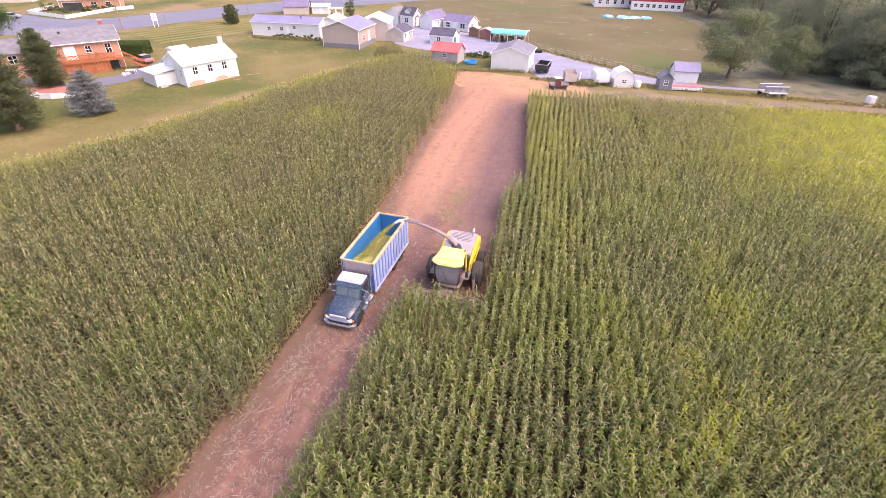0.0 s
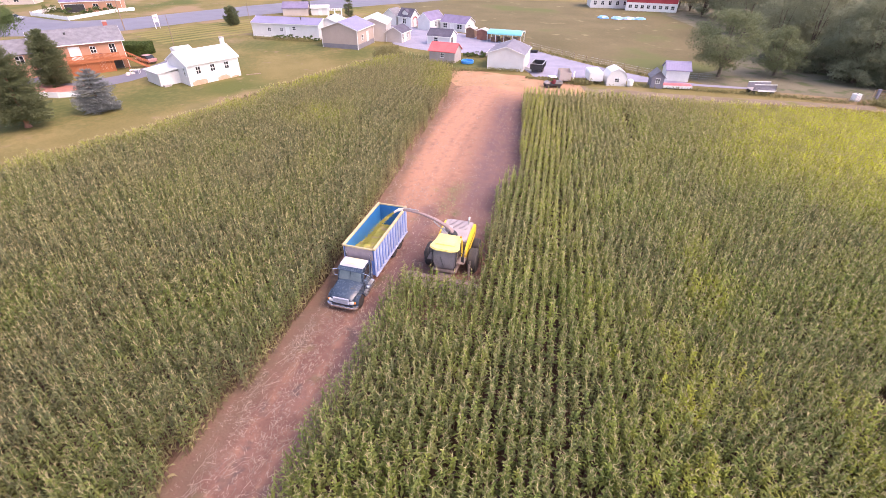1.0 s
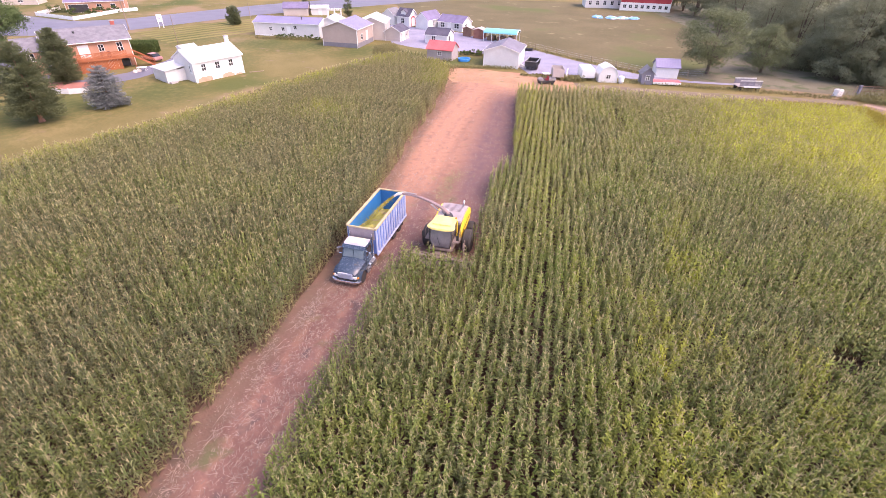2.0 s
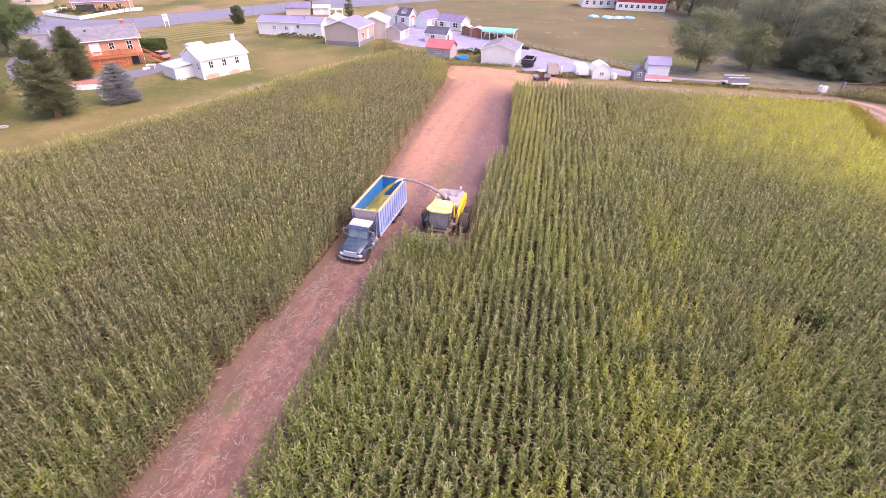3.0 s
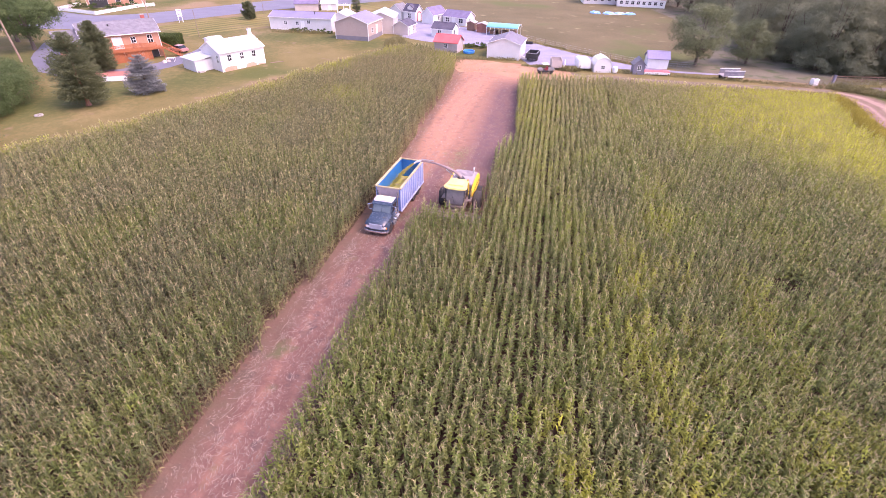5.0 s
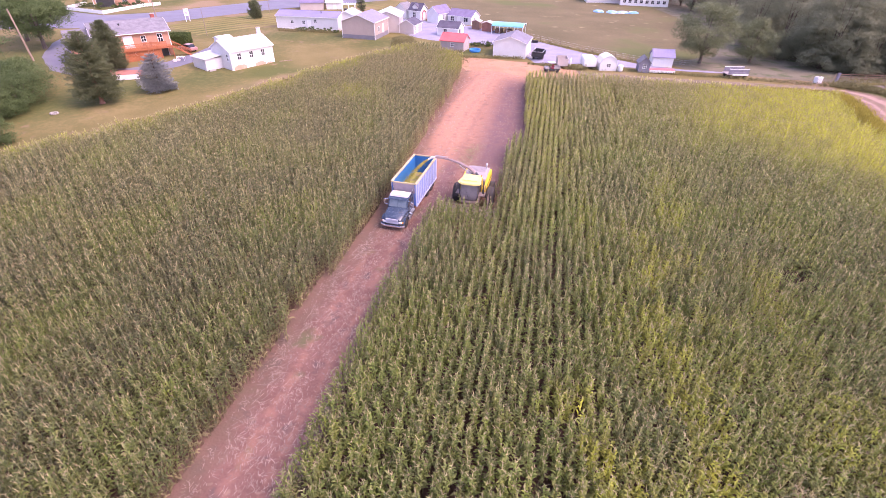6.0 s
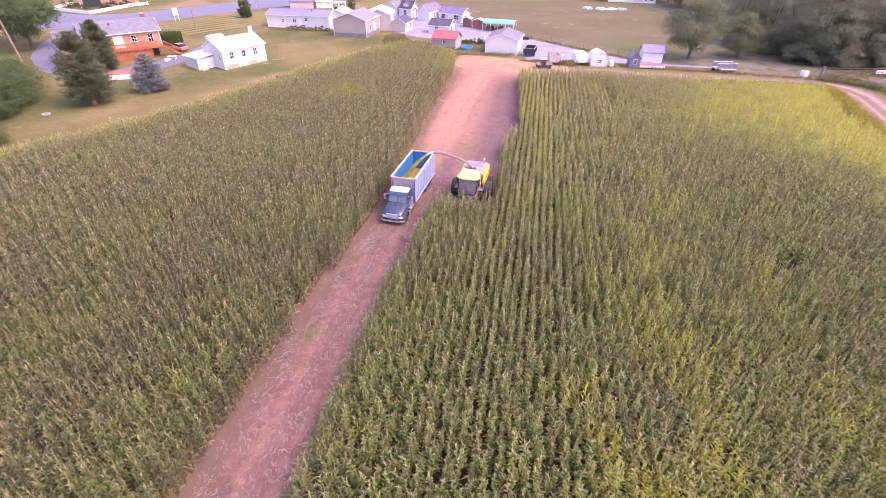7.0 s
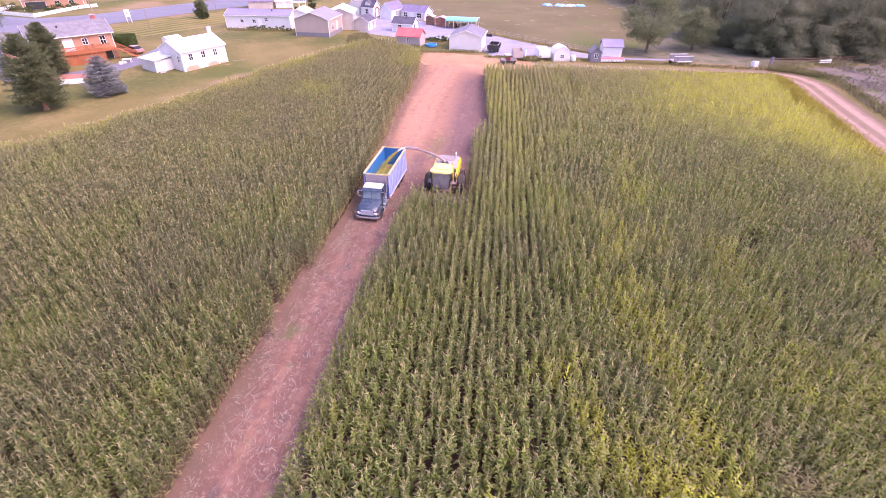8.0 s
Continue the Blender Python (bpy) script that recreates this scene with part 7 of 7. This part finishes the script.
def build_truck():
    x, y = field(-12.22, 22.5)
    ob = thing("dump_truck", pose(x, y, height(x, y) + 0.05, 0, 0, 163.8), "dark teal dump truck with tall ribbed blue silage box", "truck")
    # bonnet: narrow at the nose, rising to the windscreen
    b = bmesh.new()
    rings = [(-0.12, 0.82, 0.62, 1.28), (-0.35, 0.92, 0.60, 1.42), (-1.0, 1.02, 0.62, 1.56), (-1.78, 1.06, 0.65, 1.68)]
    vs = []
    for yy, hw, z0, z1 in rings:
        vs.append([b.verts.new(p) for p in ((-hw, yy, z0), (-hw, yy, z1 - 0.2), (-hw * 0.72, yy, z1), (0, yy, z1 + 0.05), (hw * 0.72, yy, z1), (hw, yy, z1 - 0.2), (hw, yy, z0))])
    for r0, r1 in zip(vs, vs[1:]):
        for k in range(6):
            b.faces.new((r0[k], r0[k + 1], r1[k + 1], r1[k]))
    b.faces.new(vs[0]), b.faces.new(vs[-1][::-1])
    bonnet = part("bonnet", Shape().bm(b), M["truck_green"], ob, "dark teal glossy bonnet", smooth=True)
    gr = part("grille", Shape().box(-0.64, 0.64, -0.12, -0.03, 0.72, 1.26, 0.03), M["grille_white"], ob, "bluish-white grille panel")
    for k in range(7):
        part("grille_bar", Shape().box(-0.58, 0.58, -0.028, -0.008, 0.78 + 0.07 * k, 0.793 + 0.07 * k), M["steel"], gr)
    part("bumper", Shape().prism([(-1.24, -0.45), (-1.2, -0.12), (-0.85, 0.08), (0.85, 0.08), (1.2, -0.12), (1.24, -0.45), (1.1, -0.4), (0.8, -0.08), (-0.8, -0.08), (-1.1, -0.4)], 0.40, 0.58, "z", 0.015), M["chrome"], ob, "curved chrome bumper")
    for s in (-1, 1):
        part("headlight", Shape().box(*sorted((s * 0.66, s * 0.98)), -0.24, -0.06, 0.78, 1.0, 0.03), M["white_paint"], ob)
        part("turn_signal", Shape().box(*sorted((s * 1.0, s * 1.1)), -0.3, -0.14, 0.8, 0.95, 0.02), M["amber"], ob)
        arch = [(-0.35 - 0.62 + 0.66 * math.cos(a), 0.52 + 0.62 * math.sin(a)) for a in [math.pi * k / 10 for k in range(11)]]
        part("fender", Shape().prism(arch + [(-0.97 + (yy + 0.97) * 0.88, 0.52 + (z - 0.52) * 0.88) for yy, z in reversed(arch)], *sorted((s * 0.86, s * 1.24)), "x", 0.01), M["truck_green"], ob)
        wheel(ob, "front_wheel", s * 1.05, -0.97, 0.52, 0.52, 0.3)
        mr = part("mirror", Shape().box(*sorted((s * 1.34, s * 1.52)), -1.98, -1.9, 1.75, 2.3, 0.02), M["chrome"], ob)
        part("mirror_arm", Shape().tube([(s * 0.98, -2.0, 2.35), (s * 1.43, -1.94, 2.3)], 0.02, 6).tube([(s * 1.0, -2.0, 1.72), (s * 1.43, -1.94, 1.78)], 0.02, 6), M["chrome"], mr)
        tank = part("fuel_tank", Shape().lathe([(0.30, -3.35), (0.33, -3.32), (0.33, -2.3), (0.30, -2.27)], 18, "y", pose(s * 1.0, 0, 0.62)), M["chrome"], ob, smooth=True)
        part("tank_step", Shape().box(*sorted((s * 0.95, s * 1.36)), -3.1, -2.5, 0.96, 1.0), M["steel"], tank)
        part("exhaust_stack", Shape().tube([(s * 1.02, -3.48, 0.8), (s * 1.02, -3.48, 3.1)], 0.065, 10), M["chrome"], ob, smooth=True)
    # cab
    cab = part("cab", Shape().prism([(-1.72, 0.62), (-1.74, 1.62), (-2.12, 2.5), (-2.25, 2.62), (-3.3, 2.66), (-3.38, 0.62)], -1.02, 1.02, "x", 0.05), M["truck_green"], ob, smooth=True)
    part("roof", Shape().prism([(-2.14, 2.58), (-2.34, 2.72), (-3.1, 2.76), (-3.34, 2.62)], -0.98, 0.98, "x", 0.05), M["truck_white"], ob, "dusty white cab roof")
    part("roof_deflector", Shape().prism([(-2.3, 2.71), (-2.45, 2.82), (-3.0, 2.84), (-3.05, 2.75)], -0.7, 0.6, "x", 0.03), M["pale_yellow"], cab, "pale yellow-dusted roof deflector")
    part("sun_visor", Shape().prism([(-1.84, 2.42), (-1.86, 2.46), (-2.14, 2.62), (-2.14, 2.56)], -1.0, 1.0, "x"), M["truck_green"], cab)
    for s in (-1, 1):
        part("windscreen", Shape().add([(s * 0.03, -1.715, 1.68), (s * 0.9, -1.715, 1.68), (s * 0.86, -2.02, 2.4), (s * 0.03, -2.02, 2.4), (s * 0.03, -1.74, 1.66), (s * 0.9, -1.74, 1.66), (s * 0.86, -2.06, 2.38), (s * 0.03, -2.06, 2.38)],
                                       [(0, 1, 2, 3), (7, 6, 5, 4), (0, 4, 5, 1), (1, 5, 6, 2), (2, 6, 7, 3), (3, 7, 4, 0)]), M["windscreen"], cab, "blue-grey windscreen half")
        d = part("door", Shape().box(*sorted((s * 1.024, s * 1.05)), -3.1, -1.95, 0.75, 1.66, 0.02), M["truck_green"], cab)
        part("side_window", Shape().prism([(-2.02, 1.72), (-2.26, 2.4), (-3.05, 2.42), (-3.05, 1.72)], *sorted((s * 1.024, s * 1.036)), "x"), M["glass"], d)
        part("door_handle", Shape().box(*sorted((s * 1.052, s * 1.075)), -3.0, -2.85, 1.4, 1.44), M["chrome"], d)
        part("cab_step", Shape().box(*sorted((s * 0.9, s * 1.25)), -2.2, -1.75, 0.38, 0.44).box(*sorted((s * 0.9, s * 1.25)), -2.2, -1.75, 0.68, 0.72), M["steel"], ob)
    # frame and rear axles
    part("frame_rail", Shape().box(-0.46, -0.34, -10.4, -0.5, 0.72, 0.98), M["dark_metal"], ob)
    part("frame_rail", Shape().box(0.34, 0.46, -10.4, -0.5, 0.72, 0.98), M["dark_metal"], ob)
    for yy in (-7.9, -9.25):
        part("axle", Shape().tube([(-1.0, yy, 0.52), (1.0, yy, 0.52)], 0.12, 8), M["dark_metal"], ob)
        for s in (-1, 1):
            for k in (0.74, 1.07):
                wheel(ob, "rear_wheel", s * k, yy, 0.52, 0.52, 0.28)
    for s in (-1, 1):
        part("mud_flap", Shape().box(*sorted((s * 0.6, s * 1.22)), -10.0, -9.97, 0.25, 1.0), M["rubber"], ob)
    # silage box: front wall 3.65 m behind the bumper
    y1, y0, zb, zt, hw = -3.65, -10.75, 1.12, 3.35, 1.25
    box = part("silage_box", Shape().box(-hw, hw, y0, y1, zb - 0.12, zb), M["box_blue"], ob, "tall blue steel box with pale ribs")
    for s in (-1, 1):
        part("side_panel", Shape().box(*sorted((s * (hw - 0.03), s * hw)), y0, y1, zb + 0.004, zt), M["box_blue"], box)
        part("side_lining", Shape().box(*sorted((s * (hw - 0.06), s * (hw - 0.034))), y0 + 0.04, y1 - 0.04, zb + 0.004, zt - 0.01), M["box_inside"], box)
        for k in range(13):
            yy = y0 + 0.12 + (y1 - y0 - 0.24) * k / 12
            part("side_rib", Shape().prism([(s * (hw + 0.003), yy - 0.11), (s * (hw + 0.09), yy - 0.06), (s * (hw + 0.09), yy + 0.06), (s * (hw + 0.003), yy + 0.11)], zb - 0.1, zt - 0.004, "z"), M["box_pale"], box)
        part("top_rail", Shape().box(*sorted((s * (hw - 0.09), s * (hw + 0.13))), y0 - 0.05, y1 + 0.05, zt + 0.003, zt + 0.16, 0.025), M["rail_tan"], box, "dusty tan top rail")
        part("rub_rail", Shape().box(*sorted((s * (hw + 0.003), s * (hw + 0.12))), y0, y1, zb - 0.24, zb - 0.104), M["box_pale"], box)
    part("front_panel", Shape().box(-hw + 0.064, hw - 0.064, y1 - 0.05, y1, zb + 0.004, zt), M["box_blue"], box)
    part("front_screen", Shape().box(-hw + 0.1, hw - 0.1, y1 + 0.004, y1 + 0.03, zt - 0.95, zt - 0.02), M["mauve_screen"], box, "dusty mauve-grey mesh screen in the front wall")
    for k in range(4):
        xx = -0.9 + 0.6 * k
        part("front_rib", Shape().box(xx - 0.05, xx + 0.05, y1 + 0.034, y1 + 0.09, zb, zt - 0.97), M["box_blue"], box)
    part("front_rail", Shape().box(-hw + 0.095, hw - 0.095, y1 - 0.07, y1 + 0.07, zt + 0.003, zt + 0.13, 0.02), M["rail_tan"], box)
    part("tailgate", Shape().box(-hw + 0.064, hw - 0.064, y0, y0 + 0.05, zb + 0.004, zt), M["box_inside"], box)
    part("tailgate_rail", Shape().box(-hw + 0.095, hw - 0.095, y0 - 0.05, y0 + 0.09, zt + 0.003, zt + 0.13, 0.02), M["rail_tan"], box)
    for s in (-1, 1):
        part("tail_lamp", Shape().box(*sorted((s * 0.9, s * 1.1)), y0 - 0.03, y0 - 0.004, 0.8, 0.95), M["red_paint"], ob)
    # the load, heaped towards the front
    load = thing("silage_load", ob.matrix_world.copy(), "heap of chopped yellow-green silage inside the box", "silage")
    b = bmesh.new()
    nx, ny = 16, 42
    grid = []
    for j in range(ny + 1):
        row = []
        for i in range(nx + 1):
            px, py = -1.17 + 2.34 * i / nx, -10.68 + 6.96 * j / ny
            t = (py + 10.68) / 6.96
            z = 1.35 + 1.15 * max(0, min(1, (t - 0.15) / 0.7)) ** 1.2 + 0.42 * math.exp(-((px + 0.05) / 0.55) ** 2 - ((t - 0.80) / 0.16) ** 2)
            z += 0.09 * noise.noise(Vector((px * 2.2, py * 2.2, 4))) + 0.05 * noise.noise(Vector((px * 7, py * 7, 1)))
            row.append(b.verts.new((px, py, z)))
        grid.append(row)
    for j in range(ny):
        for i in range(nx):
            b.faces.new((grid[j][i], grid[j][i + 1], grid[j + 1][i + 1], grid[j + 1][i]))
    edge = [grid[0][i] for i in range(nx + 1)] + [grid[j][nx] for j in range(1, ny + 1)] + [grid[ny][i] for i in range(nx - 1, -1, -1)] + [grid[j][0] for j in range(ny - 1, 0, -1)]
    low = [b.verts.new((q.co.x, q.co.y, 1.125)) for q in edge]
    for k in range(len(edge)):
        q = (k + 1) % len(edge)
        b.faces.new((edge[k], edge[q], low[q], low[k]))
    b.faces.new(low)
    part("heap", Shape().bm(b), M["silage"], load, smooth=True)
    return ob


def build_harvester():
    x, y = field(-5.35, 29.3)
    m = pose(x, y, height(x, y) + 0.05, 0, 0, 164)
    ob = thing("forage_harvester", m, "yellow self-propelled forage harvester with raised spout", "harvester")
    part("chassis", Shape().box(-0.85, 0.85, -3.6, 1.3, 0.75, 1.35, 0.06), M["dust_metal"], ob)
    for s in (-1, 1):
        wheel(ob, "front_wheel", s * 1.78, -0.65, 1.02, 1.02, 0.75, rim="yellow", n=28)
        wheel(ob, "rear_wheel", s * 1.5, -3.2, 0.72, 0.72, 0.55, rim="yellow", n=24)
        part("axle", Shape().tube([(0, -0.65, 0.95), (s * 1.4, -0.65, 0.95)], 0.2, 10).tube([(0, -2.95, 0.7), (s * 1.25, -2.95, 0.7)], 0.14, 10), M["dust_metal"], ob)
        # yellow flank, sweeping up to the rear
        prof = [(0.15, 1.5), (0.1, 2.35), (-0.6, 2.72), (-1.7, 2.98), (-3.0, 3.06), (-3.55, 2.75), (-3.65, 2.2), (-3.3, 1.75), (-1.6, 1.45)]
        part("side_panel", Shape().prism(prof, *sorted((s * 1.18, s * 1.32)), "x", 0.04), M["yellow"], ob, "glossy yellow side panel", smooth=True)
        part("stripe", Shape().prism([(-0.7, 1.9), (-3.2, 2.2), (-3.2, 2.32), (-0.7, 2.05)], *sorted((s * 1.324, s * 1.332)), "x"), M["dark_metal"], ob)
        part("platform", Shape().box(*sorted((s * 0.98, s * 1.5)), 0.6, 1.55, 1.98, 2.03), M["dust_metal"], ob)
        part("platform_rail", Shape().tube([(s * 1.45, 0.7, 2.03), (s * 1.45, 0.7, 2.9), (s * 1.45, 1.45, 2.9), (s * 1.45, 1.45, 2.03)], 0.025, 6), M["dust_metal"], ob)
        part("mirror", Shape().box(*sorted((s * 1.38, s * 1.6)), 2.0, 2.06, 2.55, 3.05, 0.02), M["dark_metal"], ob)
        part("mirror_arm", Shape().tube([(s * 1.0, 1.75, 3.4), (s * 1.48, 2.02, 3.3), (s * 1.48, 2.02, 3.05)], 0.022, 6), M["dark_metal"], ob)
    part("engine_housing", Shape().box(-1.17, 1.17, -3.5, -0.45, 1.36, 2.70, 0.08), M["dust_metal"], ob)
    deck = part("engine_deck", Shape().prism([(-0.5, 2.71), (-0.6, 2.85), (-1.7, 3.06), (-3.2, 3.10), (-3.5, 2.71)], -1.16, 1.16, "x", 0.05), M["pink_grey"], ob, "dusty pinkish-grey engine deck", smooth=True)
    for k in range(7):
        part("grille_slat", Shape().box(-0.85, 0.85, -3.2 + 0.2 * k, -3.1 + 0.2 * k, 3.085, 3.115), M["pink_grey"], deck)
    part("air_intake", Shape().lathe([(0.3, 3.0), (0.33, 3.06), (0.33, 3.3), (0.24, 3.38)], 18, "z", pose(0.55, -1.5, 0)), M["pink_grey"], deck, smooth=True)
    part("exhaust", Shape().tube([(-0.8, -2.9, 3.05), (-0.8, -2.9, 3.45), (-0.8, -3.1, 3.6)], 0.09, 10), M["steel"], deck, smooth=True)
    part("rear_grille", Shape().box(-1.0, 1.0, -3.57, -3.505, 1.6, 2.6, 0.02), M["dark_metal"], ob)
    # cab
    cs = Shape().prism([(1.25, 1.42), (1.9, 1.55), (2.06, 2.1), (1.78, 3.38), (0.15, 3.38), (0.0, 1.42)], -0.98, 0.98, "x", 0.07)
    cs.v = [(px * 0.93 * (0.74 + 0.26 * min(1.0, (pz - 1.4) / 0.9)), py, pz) for px, py, pz in cs.v]
    cab = part("cab", cs, M["cab_glass"], ob, "dark rounded glass cab", smooth=True)
    part("seat", Shape().box(-0.25, 0.25, 0.5, 0.9, 1.9, 2.0, 0.02), M["dark_metal"], cab)
    for s in (-1, 1):
        part("pillar", Shape().tube([(s * 0.76, 1.92, 1.56), (s * 0.95, 2.06, 2.15), (s * 0.97, 1.76, 3.38)], 0.045, 7), M["dark_metal"], cab)
        part("pillar", Shape().tube([(s * 0.98, 0.1, 1.45), (s * 0.98, 0.2, 3.38)], 0.06, 7), M["yellow"], cab)
        part("work_lamp", Shape().box(*sorted((s * 0.5, s * 0.75)), 2.06, 2.12, 3.4, 3.52, 0.02), M["white_paint"], cab)
    part("floor_panel", Shape().box(-0.95, 0.95, 1.3, 2.04, 1.3, 1.48, 0.04), M["dust_metal"], cab)
    part("wiper", Shape().tube([(0.0, 2.1, 1.9), (0.3, 2.0, 2.7)], 0.015, 5), M["dark_metal"], cab)
    part("roof", Shape().prism([(-0.95, -0.05), (0.95, -0.05), (1.02, 1.0), (1.2, 1.75), (1.1, 2.05), (0.65, 2.3), (-0.65, 2.3), (-1.1, 2.05), (-1.2, 1.75), (-1.02, 1.0)], 3.39, 3.58, "z", 0.07), M["roof_yellow"], ob, "dusty pale yellow cab roof", smooth=True)
    part("roof_hump", Shape().prism([(-0.75, 0.25), (0.75, 0.25), (0.8, 1.7), (-0.8, 1.7)], 3.56, 3.68, "z", 0.05), M["roof_yellow"], ob, smooth=True)
    part("beacon", Shape().lathe([(0.07, 3.68), (0.07, 3.8), (0.04, 3.86)], 10, "z", pose(-0.9, 0.25, -0.1)), M["amber"], ob)
    part("ladder", Shape().box(-1.9, -1.82, 0.9, 0.96, 0.5, 2.0).box(-1.9, -1.82, 1.4, 1.46, 0.5, 2.0).box(-1.9, -1.82, 0.964, 1.396, 0.7, 0.74).box(-1.9, -1.82, 0.964, 1.396, 1.1, 1.14).box(-1.9, -1.82, 0.964, 1.396, 1.5, 1.54), M["dust_metal"], ob)
    # feeder and rotary header
    part("feeder", Shape().prism([(1.0, 0.7), (2.3, 0.35), (2.3, 1.05), (1.0, 1.3)], -0.5, 0.5, "x", 0.04), M["dust_metal"], ob)
    hd = part("header", Shape().box(-2.95, 2.95, 2.3, 2.75, 0.3, 1.0, 0.06), M["dust_metal"], ob, "dusty row-independent maize header")
    for k in range(4):
        xx = -2.2 + 1.47 * k
        part("drum", Shape().lathe([(0.7, 0.22), (0.72, 0.28), (0.5, 0.34), (0.45, 0.9), (0.6, 0.94), (0.2, 1.0)], 20, "z", pose(xx, 3.25, 0)), M["dust_metal"], hd)
        part("divider", Shape().prism([(2.76, 0.3), (4.2, 0.18), (2.76, 1.05)], xx - 0.80, xx - 0.66, "x", 0.02), M["dust_metal"], hd)
    part("divider", Shape().prism([(2.76, 0.3), (4.2, 0.18), (2.76, 1.05)], 2.9, 3.04, "x", 0.02), M["dust_metal"], hd)
    part("push_bar", Shape().tube([(-2.6, 2.6, 0.95), (-2.6, 2.85, 1.45), (2.6, 2.85, 1.45), (2.6, 2.6, 0.95)], 0.05, 8), M["dust_metal"], hd)
    # spout: turret behind the cab, arm swung over the truck
    inv = m.inverted()
    def at(u, v, z):
        return inv @ Vector((*field(u, v), z))
    part("turret", Shape().lathe([(0.42, 2.6), (0.42, 3.3), (0.3, 3.5), (0.2, 3.5)], 18, "z", pose(0, -0.55, 0)), M["dark_metal"], ob)
    path = [Vector((0, -0.55, 3.3)), Vector((0.12, -0.6, 3.62)), at(-5.9, 30.05, 3.95), at(-6.9, 30.4, 4.22), at(-8.0, 30.75, 4.36), at(-9.1, 31.05, 4.38), at(-9.9, 31.25, 4.28)]
    sp = part("spout", Shape().tube(path, [0.21, 0.19, 0.17, 0.15, 0.135, 0.13, 0.13], 10, flat=0.8), M["spout"], ob, "long curved brown-grey spout", smooth=True)
    part("deflector", Shape().tube([at(-9.8, 31.22, 4.32), at(-10.25, 31.28, 4.2), at(-10.6, 31.2, 3.98)], [0.2, 0.2, 0.15], 8, flat=0.6), M["spout_tip"], sp, "pale deflector flap", smooth=True)
    part("ram", Shape().tube([Vector((0.3, -0.4, 3.3)), at(-7.0, 30.42, 4.0)], 0.045, 8), M["steel"], sp)
    part("flap_ram", Shape().tube([at(-8.4, 30.85, 4.6), at(-9.8, 31.2, 4.52)], 0.035, 8), M["steel"], sp)
    return ob


def build_stream():
    """Chopped maize blown from the spout to the heap."""
    r = random.Random(6)
    V, F, S = [], [], []
    a, b = Vector((*field(-10.62, 31.2), 3.95)), Vector((*field(-12.1, 27.7), 2.85))
    for i in range(6000):
        t = r.random() ** 0.8
        p = a.lerp(b, t) + Vector((0, 0, 0.55 * t * (1 - t) * 2 - 0.1 * t))
        w = 0.05 + 0.11 * t
        p += Vector((r.gauss(0, w), r.gauss(0, w), r.gauss(0, w * 0.8)))
        e1 = Vector((r.gauss(0, 1), r.gauss(0, 1), r.gauss(0, 1))).normalized() * 0.028
        e2 = Vector((r.gauss(0, 1), r.gauss(0, 1), r.gauss(0, 1))).normalized() * 0.02
        o = len(V)
        V += [tuple(p - e1), tuple(p + e2), tuple(p + e1), tuple(p - e2)]
        F += [o, o + 1, o + 2, o + 3]
        S.append(4)
    tagged(raw("silage_stream", V, F, S, M["silage"]), "stream of chopped yellow-green silage falling into the box", "silage", kind="stuff")


build_truck()
build_harvester()
build_stream()
